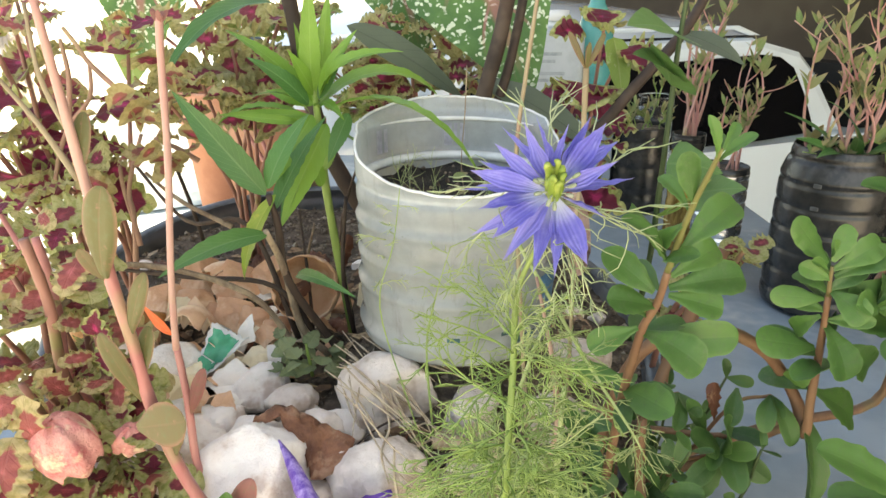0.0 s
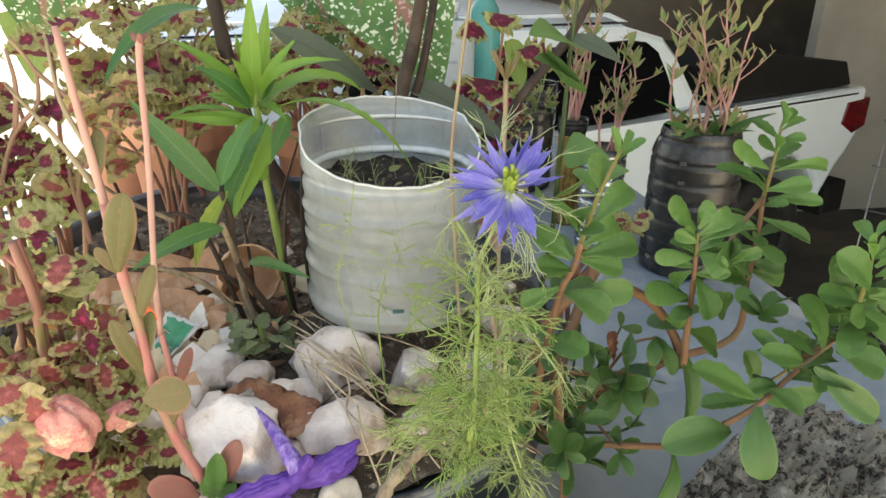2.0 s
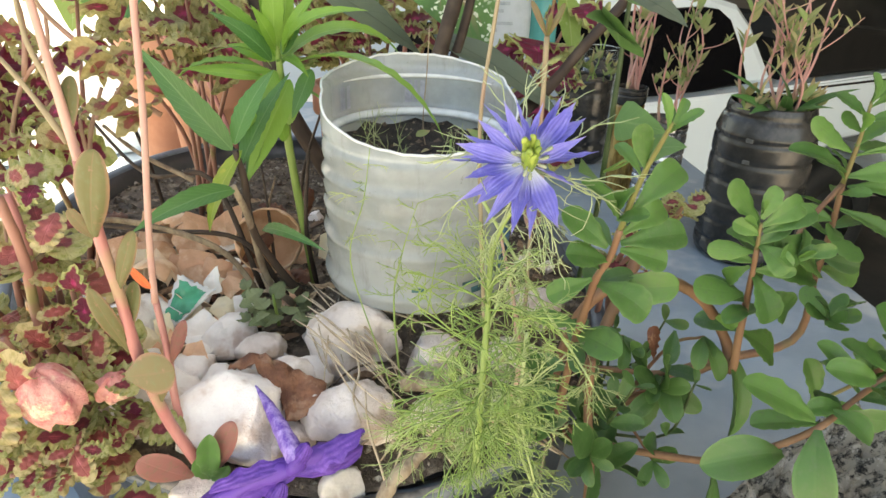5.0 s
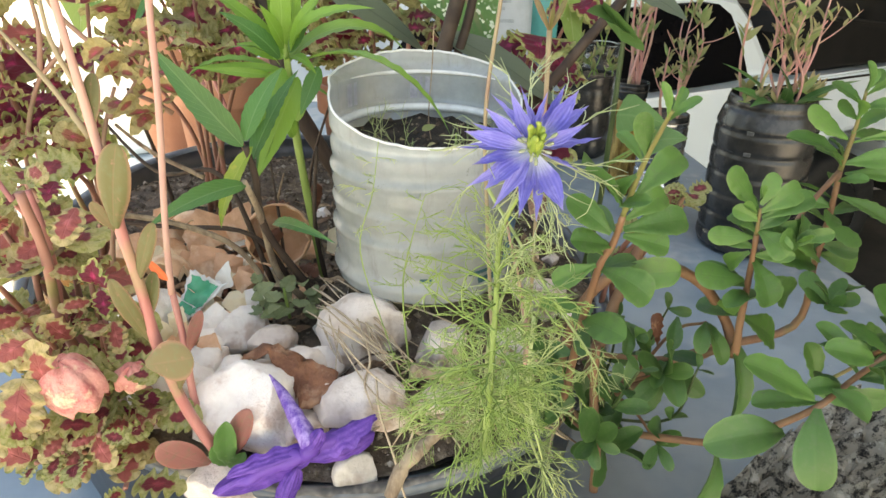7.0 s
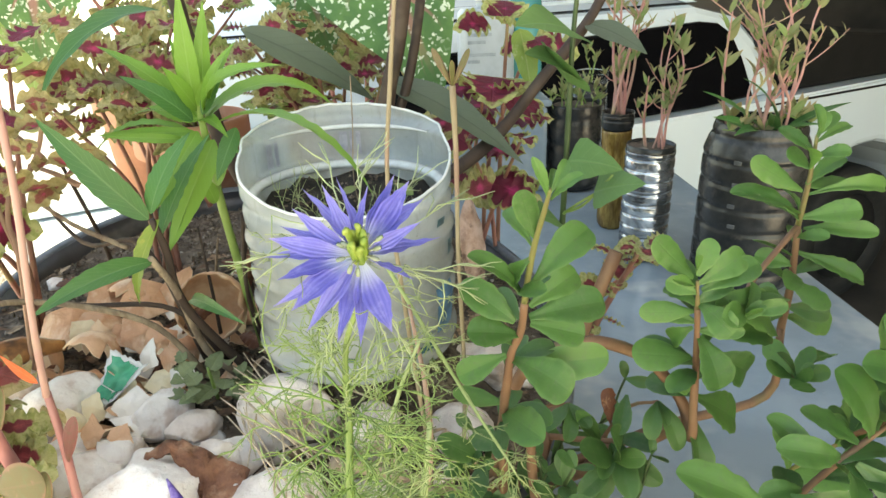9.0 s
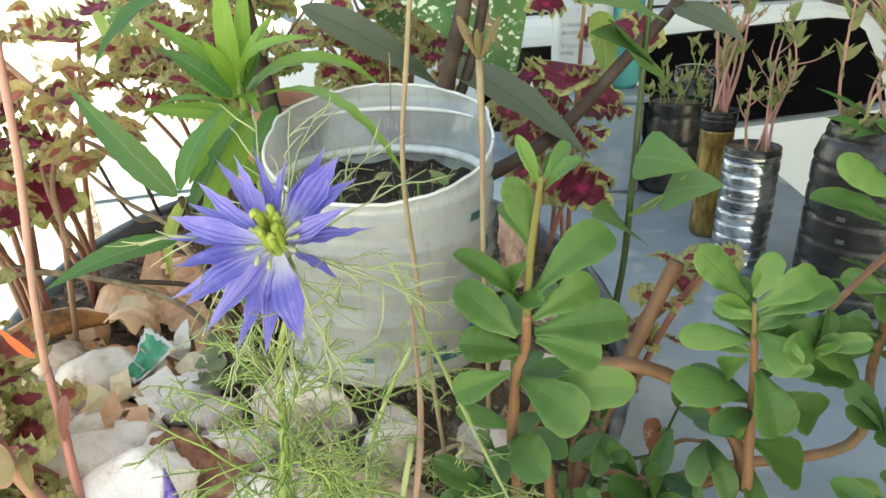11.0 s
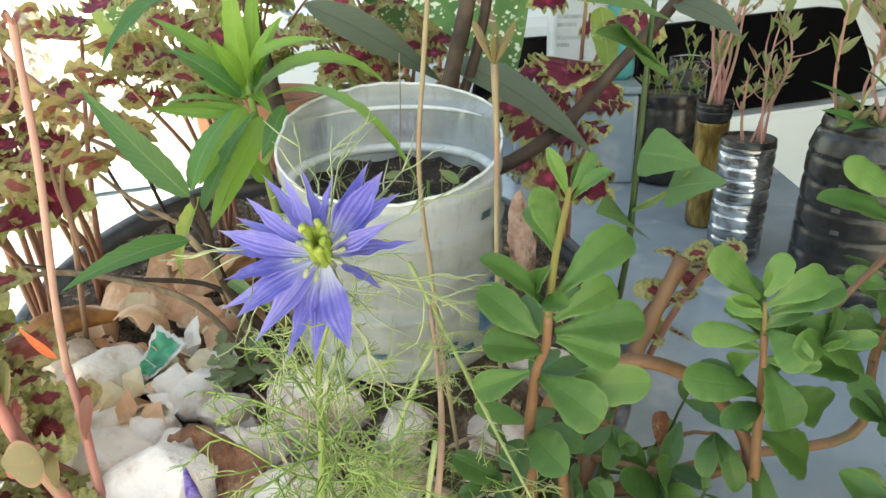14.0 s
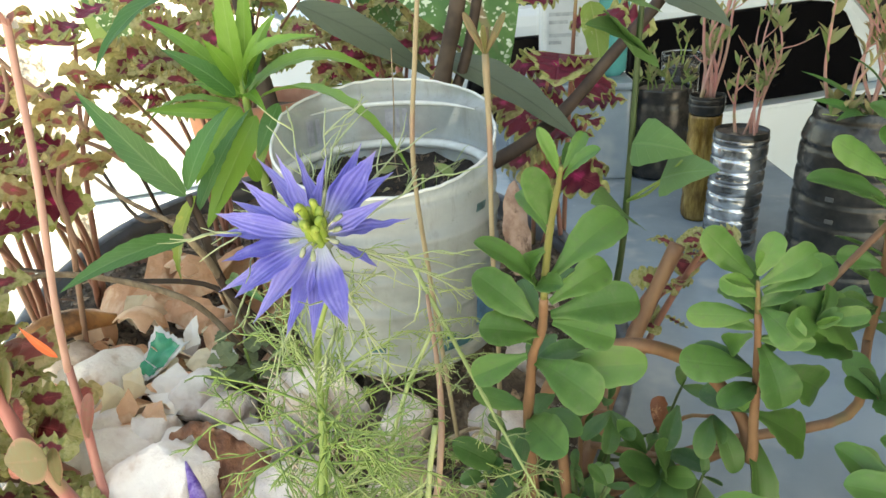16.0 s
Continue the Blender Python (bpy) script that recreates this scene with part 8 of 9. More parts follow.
for k, (dx, dy, dz) in enumerate(((-0.07, -0.03, 0.03), (-0.055, -0.045, 0.01), (-0.085, 0.0, 0.055), (-0.03, -0.05, 0.035), (0.03, -0.05, 0.02), (-0.06, -0.01, 0.07), (0.06, -0.03, 0.04))):
    b = Vector((C1[0] - 0.02 + 0.006 * k, C1[1] - 0.025, 1.308))
    lay(blk, L_TALLDARKB if k % 2 else L_TALLDARK, b, b + Vector((dx, dy, dz)), 0.26, (0, -0.4, 0.9), 12 * (k % 3 - 1))

C2 = (0.392, 0.925)
clr = thing("cut_clear_bottle", (C2[0], C2[1], TABLE_Z), "small clear ribbed bottle cut open with a few seedlings", "bottle planter")
part("bottle", lathe("bottle", ribbed(0.0345, TABLE_Z, 1.262, 9, 0.0020, 0.0), M_GLINTS, 64, C2), clr, "crinkled clear wall with silvery reflections put into its colour")
part("mouth", lathe("mouth", [(0.0340, 1.2625), (0.0335, 1.270), (0.0328, 1.2705), (0.0325, 1.2625)], M_BLACKBOTTLE, 40, C2, close=False), clr, "dark cut edge")
soil_cap(clr, C2, 0.0322, 1.265, 2)
seedlings(clr, [(0.385, 0.92, 1.25), (0.4, 0.925, 1.25), (0.41, 0.93, 1.25), (0.392, 0.935, 1.25), (0.405, 0.91, 1.25)], 0.20, 5, M_SEEDSTEM, 0.026, 0.25, 6, 0.0013)

C3 = (0.383, 1.05)
yel = thing("amber_bottle", (C3[0], C3[1], TABLE_Z), "narrow amber plastic bottle, cut and planted", "bottle planter")
part("bottle", lathe("bottle", ribbed(0.0235, TABLE_Z, 1.262, 3, 0.001), M_YELLOWB, 36, C3), yel)
part("neck", lathe("neck", ribbed(0.0255, 1.2605, 1.29, 2, 0.001), M_BLACKBOTTLE, 36, C3), yel, "dark soil-stained mouth")
seedlings(yel, [(0.372, 1.045, 1.28), (0.38, 1.05, 1.28), (0.39, 1.05, 1.28), (0.395, 1.045, 1.28), (0.376, 1.055, 1.28), (0.386, 1.04, 1.28), (0.39, 1.06, 1.28)], 0.2, 6, M_SEEDSTEM, 0.026, 0.22, 6, 0.0015)

C4 = (0.372, 1.27)
drk = thing("dark_seedling_pot", (C4[0], C4[1], TABLE_Z), "dark soil-filled plastic pot with grassy seedlings", "plant pot")
part("pot", lathe("pot", ribbed(0.052, TABLE_Z, 1.262, 3, 0.002), M_BLACKBOTTLE, 40, C4), drk)
soil_cap(drk, C4, 0.049, 1.255, 3)
seedlings(drk, [(0.335 + 0.009 * i, 1.25 + 0.012 * (i % 4), 1.25) for i in range(10)], 0.06, 7, M_STEMGREEN, 0.025, 0.5, 4, 0.001)

crate = thing("plastic_crate", (0.21, 1.34, TABLE_Z), "pale blue plastic crate with a rounded rim", "crate")
part("body", box("body", (0.10, 1.24, TABLE_Z), (0.315, 1.44, 1.262), M_TABLE, 0.008, 3), crate)
part("rim", box("rim", (0.094, 1.234, 1.2625), (0.321, 1.446, 1.275), M_TABLE, 0.005, 2), crate)
C5, TZ = (0.285, 1.33), 1.275
teal = thing("teal_bottle", (C5[0], C5[1], TZ), "translucent teal plastic bottle standing on a crate", "bottle")
part("bottle", lathe("bottle", [(0.026, TZ), (0.033, TZ + 0.01), (0.033, 1.42), (0.028, 1.45), (0.014, 1.475), (0.014, 1.49), (0.0, 1.491)], M_TEAL, 36, C5), teal)
part("cap", lathe("cap", [(0.015, 1.485), (0.017, 1.486), (0.017, 1.508), (0.0, 1.51)], M_WHITEP, 24, C5), teal, "white cap")


CAN = (0.161, 0.264)
can = thing("white_container", (0.5 * (CAN[0] + CAN[1]), 1.33, TZ), "white plastic container with a faded label on a crate", "container")
part("body", box("body", (CAN[0], 1.285, TZ), (CAN[1] - 0.004, 1.375, 1.43), M_JUG, 0.014, 4), can)
part("neck", lathe("neck", [(0.018, 1.4285), (0.018, 1.445), (0.0, 1.4455)], M_JUG, 28, (0.5 * (CAN[0] + CAN[1]), 1.33)), can)
part("cap", lathe("cap", [(0.021, 1.444), (0.021, 1.462), (0.0, 1.463)], M_WHITEP, 28, (0.5 * (CAN[0] + CAN[1]), 1.33)), can, "white screw cap")
for z, w in ((1.385, 0.6), (1.372, 0.45), (1.35, 0.7), (1.338, 0.3)):
    part("label_bar", box("label_bar", (CAN[0] + 0.012, 1.2835, z), (CAN[0] + 0.012 + w * (CAN[1] - CAN[0] - 0.03), 1.2846, z + 0.006), M_LABEL, 0.0, 1), can, "unreadable grey label line")

C6 = (0.43, 1.385)
cup = thing("clear_seedling_cup", (C6[0], C6[1], TABLE_Z), "clear plastic cup of soil with a leafy seedling", "plant pot")
part("cup", lathe("cup", ribbed(0.036, TABLE_Z, 1.3, 3, 0.0015), M_CLEAR, 36, C6), cup)
part("soil_fill", lathe("soil_fill", [(0.028, TABLE_Z + 0.006), (0.0325, 1.12), (0.0325, 1.275), (0.0, 1.277)], M_BLACKBOTTLE, 36, C6), cup, "dark soil seen through the cup")
seedlings(cup, [(0.425, 1.38, 1.275), (0.437, 1.385, 1.275)], 0.09, 17, M_STEMGREEN, 0.022, 0.3, 7, 0.0012)


def clay_pot(c, r, z0, z1, label):
    p = thing("clay_pot", (c[0], c[1], z0), label, "plant pot", "clay pots")
    h = z1 - z0
    part("body", lathe("body", [(r * 0.62, z0), (r * 0.65, z0 + 0.004), (r * 0.86, z0 + h * 0.78), (r * 0.98, z0 + h * 0.79), (r, z0 + h * 0.81), (r, z1 - 0.004), (r * 0.97, z1), (r * 0.9, z1), (r * 0.88, z1 - 0.03), (r * 0.55, z0 + 0.01)], M_TERRA, 44, c), p)
    soil_cap(p, c, r * 0.88, z1 - 0.02, 5)
    return p


clay_pot((-0.25, 0.985), 0.08, TABLE_Z, 1.325, "terracotta pot standing behind the black tub")
clay_pot((-0.37, 1.15), 0.075, TABLE_Z, 1.345, "terracotta pot beside the black tub")
clay_pot((-0.06, 1.0), 0.06, TABLE_Z, 1.3, "terracotta pot behind the shrub")

# ---- rough concrete lump ----


def lump():
    bm = bmesh.new()
    bmesh.ops.create_cube(bm, size=1.0)
    bmesh.ops.subdivide_edges(bm, edges=bm.edges[:], cuts=64, use_grid_fill=True)
    for v in bm.verts:
        p = v.co
        q = Vector((p.x * 0.4, p.y * 0.24, p.z * 0.06))
        e = max(0, abs(p.x) * 2 - 0.9) + max(0, abs(p.y) * 2 - 0.88)
        q.z -= 0.05 * e * max(0, p.z)
        d = 0.007 * noise.noise(q * 24) + 0.008 * noise.noise(q * 75) + 0.0065 * noise.noise(q * 170)
        v.co = q + Vector((d, -d, d * 1.2)) + p.normalized() * d
    return from_bm("concrete_lump", bm, M_MOSSY, False)


solo("concrete_lump", lump(), "rough weathered concrete lump with dark moss, on the table", "concrete block", pose(0.262, 0.195, TABLE_Z + 0.038, 0, 0, 34))

# ---- litter in the tub ----
vio = thing("wilted_violet_flower", (-0.07, 0.27, 1.235), "wilted violet trumpet flower lying on the stones", "fallen flower")
L_VIO = leaf_mesh("violet_petal", blunt, M_PURPLE, 0.5, 20, 10, -0.9, 0.6, ruffle=0.1, seed=4, twist=0.5)
for k, (pts, radii) in enumerate((([(-0.064, 0.268, 1.246), (-0.08, 0.264, 1.243), (-0.097, 0.26, 1.236), (-0.113, 0.257, 1.229)], (0.0045, 0.0046, 0.0036, 0.0008)), ([(-0.066, 0.268, 1.246), (-0.052, 0.271, 1.25), (-0.038, 0.276, 1.254), (-0.026, 0.279, 1.26)], (0.0045, 0.0056, 0.0045, 0.0012)), ([(-0.068, 0.268, 1.242), (-0.062, 0.266, 1.25), (-0.056, 0.265, 1.262)], (0.004, 0.0055, 0.0018)))):
    _t = Tubes()
    _t.add(smooth_line(pts, 6), radii, 18, 0.05, random.Random(20 + k))
    _me = _t.mesh("petal", M_PURPLE)
    for v in _me.vertices:
        v.co += Vector((0.3, 1, 1)) * 0.0020 * noise.noise(v.co * 110) + Vector((0, 0.5, 1)) * 0.0004 * noise.noise(v.co * 500)
    part("petal", _me, vio)
for b, t, w, roll in (((-0.068, 0.268, 1.246), (-0.028, 0.278, 1.262), 1.0, -25), ((-0.066, 0.266, 1.243), (-0.027, 0.279, 1.249), 0.9, 20), ((-0.062, 0.268, 1.246), (-0.116, 0.256, 1.230), 0.62, 15), ((-0.062, 0.266, 1.249), (-0.108, 0.258, 1.238), 0.6, -30), ((-0.07, 0.262, 1.24), (-0.080, 0.256, 1.214), 1.0, 0), ((-0.068, 0.264, 1.243), (-0.055, 0.262, 1.266), 0.9, 30)):
    lay(vio, L_VIO, b, t, w, (0, -0.7, 0.7), roll, "petal")
_t = Tubes()
_t.add(smooth_line([(-0.062, 0.267, 1.252), (-0.07, 0.277, 1.262), (-0.079, 0.29, 1.27), (-0.088, 0.303, 1.274)], 6), (0.0058, 0.0050, 0.0030, 0.0005), 16, 0.06, random.Random(3))
part("trumpet", _t.mesh("trumpet", M_VIOTUBE), vio, "creased violet flower tube")



def peel_skin():
    """A torn brown skin that hangs from one stone to the next."""
    up = smooth_line([(-0.108, 0.33, 1.269), (-0.094, 0.332, 1.276), (-0.08, 0.33, 1.272), (-0.064, 0.325, 1.266), (-0.049, 0.318, 1.264)], 6)
    lo = smooth_line([(-0.109, 0.328, 1.268), (-0.092, 0.322, 1.272), (-0.078, 0.312, 1.262), (-0.071, 0.3, 1.25), (-0.052, 0.302, 1.258)], 6)
    V, F, n = [], [], 8
    for i, (a, b) in enumerate(zip(up, lo)):
        for j in range(n + 1):
            p = Vector(a).lerp(Vector(b), j / n * (1 + 0.12 * noise.noise((i * 0.7, 0, 3))))
            V.append(p + Vector((0.001, -0.0015, 0.003)) * (1.2 * noise.noise(p * 190) + 0.7 * noise.noise(p * 420) + 0.6 * math.sin(math.pi * j / n)) + Vector((0, 0, -0.004)) * (j / n) * noise.noise((i * 0.9, 2, 1)))
    for i in range(len(up) - 1):
        for j in range(n):
            q = i * (n + 1) + j
            F.append((q, q + n + 1, q + n + 2, q + 1))
    return mesh_of("brown_skin", V, F, M_SKIN)


skin = solo("brown_skin", peel_skin(), "torn brown peel skin draped between white stones", "peel")
skin.modifiers.new("thickness", "SOLIDIFY").thickness = 0.0007
_rd = random.Random(12)
for i in range(22):
    x, y = _rd.uniform(-0.3, 0.08), _rd.uniform(0.3, 0.68)
    if math.hypot(x - PC[0], y - PC[1]) < 0.085 or tub_d(x, y) > TUB_R - 0.03:
        continue
    a = _rd.uniform(0, 6.28)
    z = soil_z(x, y) + 0.006
    solo("fallen_leaf", L_DRY, "small dry brown leaf on the soil", "dry leaf", aim((x, y, z), (x + 0.03 * math.cos(a), y + 0.03 * math.sin(a), z + _rd.uniform(-0.002, 0.008)), (_rd.uniform(-0.4, 0.4), -0.2, 0.9), _rd.uniform(0.6, 1.1)), "fallen leaves")

L_BARK = leaf_mesh("dried_leaf", blunt, M_BARKLEAF, 0.34, 24, 10, 0.7, 0.35, ruffle=0.12, seed=6, twist=0.6)
solo("dried_leaf", L_BARK, "pinkish-brown dried leaf standing beside the milky pot", "dry leaf", aim((0.086, 0.405, 1.325), (0.083, 0.405, 1.385), (0.1, -0.95, 0.2), 0.9, 1.0))
solo("dried_leaf", L_DRY, "small withered dark brown leaf hanging among stems", "dry leaf", aim((0.152, 0.330, 1.293), (0.154, 0.325, 1.271), (0.1, -0.95, 0.2), 0.9, 1.0))

straw = thing("dry_straw_tuft", (-0.05, 0.36, 1.27), "tuft of dry straw-coloured stems across the stones", "dry grass")
for i in range(34):
    a = Vector((-0.062 + _rd.uniform(-0.014, 0.03), 0.385 + _rd.uniform(-0.05, 0.03), 1.282 + _rd.uniform(-0.010, 0.006)))
    turn = _rd.gauss(-0.85, 0.3)
    d = Vector((math.cos(turn), math.sin(turn), _rd.uniform(-0.36, -0.2))) * _rd.uniform(0.03, 0.085)
    side = Vector((-d.y, d.x, 0)) * _rd.uniform(-0.09, 0.09)
    stem(straw, [a, a + d * 0.33 + side * 0.8 + Vector((0, 0, _rd.uniform(0.0, 0.006))), a + d * 0.7 + side + Vector((0, 0, _rd.uniform(-0.001, 0.004))), a + d + side * 0.3], (0.0003, _rd.uniform(0.0004, 0.0009), 0.0005, 0.0002), M_DRY, "straw", 5, 6, 0.15, seed=i)
for pts in ([(-0.038, 0.345, 1.285), (-0.03, 0.32, 1.272), (-0.033, 0.3, 1.268), (-0.028, 0.285, 1.26)], [(-0.026, 0.3, 1.272), (-0.024, 0.28, 1.262), (-0.016, 0.266, 1.24), (-0.012, 0.258, 1.225), (-0.004, 0.254, 1.2)]):
    stem(straw, pts, (0.0006, 0.0008, 0.0004), M_DRY, "rootlet", 5, 6, seed=9)

tangle = thing("root_tangle", (0.03, 0.3, 1.235), "tangle of dry tan and brown rootlets at the rim", "dry roots")
_rq = random.Random(53)
for i in range(34):
    x, y = _rq.uniform(-0.03, 0.085), _rq.uniform(0.285, 0.345)
    q, a = Vector((x, y, soil_z(x, y) + _rq.uniform(0.004, 0.016))), _rq.uniform(-0.6, 1.4)
    d = Vector((math.cos(a), math.sin(a), 0)) * _rq.uniform(0.016, 0.04)
    stem(tangle, [q - d, q - d * 0.3 + Vector((0, 0, _rq.uniform(0.002, 0.012))), q + d * 0.4 + Vector((_rq.uniform(-0.006, 0.006), 0, _rq.uniform(0, 0.01))), q + d - Vector((0, 0, 0.008))], (0.0004, _rq.uniform(0.0006, 0.0016), 0.0005), _rq.choice((M_DRY, M_DEADWOOD, M_WOOD)), "rootlet", 6, 5, 0.15, i)

_t = Tubes()
_t.add(smooth_line([(-0.0190, 0.2450, 1.2330), (-0.0111, 0.2520, 1.2480), (0.0048, 0.2620, 1.2580), (0.0161, 0.2680, 1.2643), (0.0334, 0.2800, 1.2658), (0.0593, 0.2950, 1.2633)], 6), (0.0034, 0.0040, 0.0036, 0.0046, 0.0036, 0.0026), 10, 0.2, random.Random(5))
_t.add(smooth_line([(0.0161, 0.2680, 1.2643), (0.0281, 0.2640, 1.2543)], 6), (0.0030, 0.0022), 8, 0.2, random.Random(7))
_t.add(smooth_line([(0.0048, 0.2620, 1.2580), (-0.0112, 0.2660, 1.2640)], 6), (0.0022, 0.0008), 8, 0.2, random.Random(8))
solo("dead_stem", _t.mesh("dead_stem", M_DEADWOOD), "gnarled weathered dead stem lying at the rim", "twig")
solo("dead_stem", (lambda t: (t.add(smooth_line([(-0.005, 0.32, 1.262), (0.02, 0.315, 1.26), (0.05, 0.31, 1.25)], 6), (0.005, 0.004, 0.003), 8, 0.12, random.Random(6)), t.mesh("dead_stem", M_DEADWOOD))[1])(Tubes()), "short weathered stem among the stones", "twig")
for k, pts in enumerate(([(-0.225, 0.295, 1.338), (-0.205, 0.33, 1.341), (-0.189, 0.38, 1.344), (-0.132, 0.42, 1.306), (-0.105, 0.44, 1.25)], [(-0.282, 0.6, 1.357), (-0.207, 0.52, 1.325), (-0.145, 0.48, 1.334), (-0.11, 0.46, 1.25)], [(-0.26, 0.45, 1.315), (-0.18, 0.44, 1.31), (-0.12, 0.445, 1.3), (-0.09, 0.45, 1.25)], [(-0.07, 0.47, 1.36), (-0.075, 0.47, 1.3), (-0.07, 0.48, 1.24)], [(-0.055, 0.5, 1.4), (-0.06, 0.49, 1.32), (-0.055, 0.485, 1.24)], [(-0.24, 0.58, 1.38), (-0.225, 0.59, 1.3), (-0.22, 0.6, 1.23)])):
    solo("bare_twig", (lambda t: (t.add(smooth_line(pts, 6), (0.0013, 0.0018, 0.0022), 7, 0.1, random.Random(k)), t.mesh("bare_twig", M_WOOD if k != 0 else M_DEADWOOD))[1])(Tubes()), "thin bare brown twig rising from the soil", "twig", group="bare twigs")

_rt = random.Random(19)
for k in range(4):
    x, y = _rt.uniform(-0.13, -0.03), _rt.uniform(0.47, 0.58)
    h = _rt.uniform(0.08, 0.19)
    q = Vector((x, y, soil_z(x, y)))
    t = Tubes()
    t.add(smooth_line([q + Vector((_rt.uniform(-0.03, 0.03), _rt.uniform(-0.02, 0.02), h)), q + Vector((_rt.uniform(-0.008, 0.008), 0, h * 0.5)), q], 6), (0.0008, 0.0014, 0.0018), 6, 0.1, _rt)
    solo("bare_twig", t.mesh("bare_twig", M_WOOD if k % 2 else M_DEADWOOD), "thin bare brown twig rising from the soil", "twig", group="bare twigs")
    if k % 2:
        solo("fallen_leaf", L_DRY, "withered brown leaf hanging on a twig", "dry leaf", aim(q + Vector((0, 0, h * 0.5)), q + Vector((_rt.uniform(-0.03, 0.03), -0.012, h * 0.3)), (0, -0.8, 0.4), 0.7), "fallen leaves")
_t = Tubes()
_t.add([(-0.79, 1.3, 0.0), (-0.785, 1.3, 0.9), (-0.8, 1.3, 2.1)], (0.026, 0.022, 0.02), 12, 0.05, random.Random(2))
solo("mottled_post", _t.mesh("mottled_post", M_GRAVEL), "slim post with mottled black and white surface", "post")

_rl = random.Random(41)
_V, _F = [], []
for i in range(520):
    x, y = _rl.uniform(-0.36, 0.12), _rl.uniform(0.3, 0.7)
    if tub_d(x, y) > TUB_R - 0.03 or math.hypot(x - PC[0], y - PC[1]) < 0.072:
        continue
    a, l, w = _rl.uniform(0, 6.28), _rl.uniform(0.004, 0.014), _rl.uniform(0.0012, 0.005)
    c, d, e = Vector((x, y, soil_z(x, y) + _rl.uniform(0.001, 0.007))), Vector((math.cos(a), math.sin(a), _rl.uniform(-0.3, 0.4))) * l, Vector((-math.sin(a), math.cos(a), _rl.uniform(-0.4, 0.4))) * w
    b = len(_V)
    _V += [c - d - e * 0.4, c - e + Vector((0, 0, 0.001)), c + d - e * 0.2, c + d + e * 0.3, c + e + Vector((0, 0, 0.0015)), c - d + e * 0.5]
    _F += [(b, b + 1, b + 4, b + 5), (b + 1, b + 2, b + 3, b + 4)]
_lit = part("leaf_litter", mesh_of("leaf_litter", _V, _F, M_LITTER), tub, "dry brown leaf litter")
_lit["kind"] = "stuff"
_t = Tubes()
_t.add(smooth_line([(-0.272, 0.43, 1.24), (-0.262, 0.44, 1.262), (-0.24, 0.456, 1.268), (-0.215, 0.472, 1.262)], 6), (0.006, 0.011, 0.0105, 0.004), 12, 0.06, random.Random(8))
solo("dried_peel", _t.mesh("dried_peel", M_PEEL), "curled orange-brown dried peel on the soil", "peel")

herb = thing("small_herb", (-0.094, 0.416, 1.25), "small grey-green herb with round leaves", "plant")
for i in range(26):
    a = _rd.uniform(0, 6.28)
    b = Vector((-0.094 + _rd.uniform(-0.022, 0.026), 0.408 + _rd.uniform(-0.016, 0.018), 1.25 + _rd.uniform(0, 0.022)))
    d = Vector((math.cos(a), math.sin(a), _rd.uniform(-0.2, 0.5))).normalized() * _rd.uniform(0.010, 0.017)
    lay(herb, L_HERB, b, b + d, _rd.uniform(0.8, 1.2), (0, -0.5, 0.8), _rd.uniform(-20, 20))
stem(herb, [(-0.094, 0.412, 1.272), (-0.092, 0.415, 1.245)], (0.001, 0.0014), M_STEMGREEN)
potherb = thing("pot_sprout", (0.03, 0.42, 1.362), "small green sprouts in the milky pot", "plant")
for i in range(7):
    a = _rd.uniform(0, 6.28)
    b = Vector((0.02 + _rd.uniform(-0.03, 0.03), 0.405 + _rd.uniform(-0.02, 0.02), 1.378 + _rd.uniform(0, 0.012)))
    d = Vector((math.cos(a), math.sin(a), _rd.uniform(0, 0.6))).normalized() * _rd.uniform(0.007, 0.014)
    lay(potherb, L_SEED, b, b + d, 1.5, (0, -0.5, 0.8), 0)
_t = Tubes()
for i in range(12):
    q = Vector((_rd.uniform(-0.03, 0.045), _rd.uniform(0.375, 0.43), 1.377))
    mist_leaf(_t, q, Vector((_rd.uniform(-0.5, 0.5), _rd.uniform(-0.5, 0.3), 1)), _rd.uniform(0.018, 0.032), _rd, 0.0003, 1, 3)
part("sprout_thread", _t.mesh("sprout_thread", M_FEATHERPALE), potherb, "pale thread-like sprouts")["kind"] = "stuff"
stem(potherb, [(0.03, 0.42, 1.385), (0.03, 0.42, 1.37)], (0.0008, 0.001), M_STEMGREEN)
thread = solo("dangling_thread", (lambda t: (t.add(smooth_line([(0.015, 0.437, 1.455), (0.014, 0.437, 1.426), (0.012, 0.436, 1.39), (0.016, 0.436, 1.366)], 6), (0.0004, 0.0004), 5), t.mesh("dangling_thread", M_DEADWOOD))[1])(Tubes()), "thin dry thread-like stalk standing in the pot", "stalk")

# ---- droplets on the table ----
_V, _F = [], []
for i in range(150):
    x, y, r = _rd.uniform(0.12, 0.56), _rd.uniform(0.3, 1.2), _rd.uniform(0.001, 0.0028)
    if tub_d(x, y) < TUB_R + 0.01:
        continue
    b = len(_V)
    for j in range(3):
        for k in range(8):
            a, q = 2 * math.pi * k / 8, r * math.cos(j * 0.5)
            _V.append((x + q * math.cos(a), y + q * math.sin(a), TABLE_Z + 0.0002 + r * 0.5 * math.sin(j * 0.5)))
    _V.append((x, y, TABLE_Z + 0.0002 + r * 0.5))
    for j in range(2):
        for k in range(8):
            p0, p1 = b + j * 8 + k, b + j * 8 + (k + 1) % 8
            _F.append((p0, p1, p1 + 8, p0 + 8))
    for k in range(8):
        _F.append((b + 16 + k, b + 16 + (k + 1) % 8, b + 24))
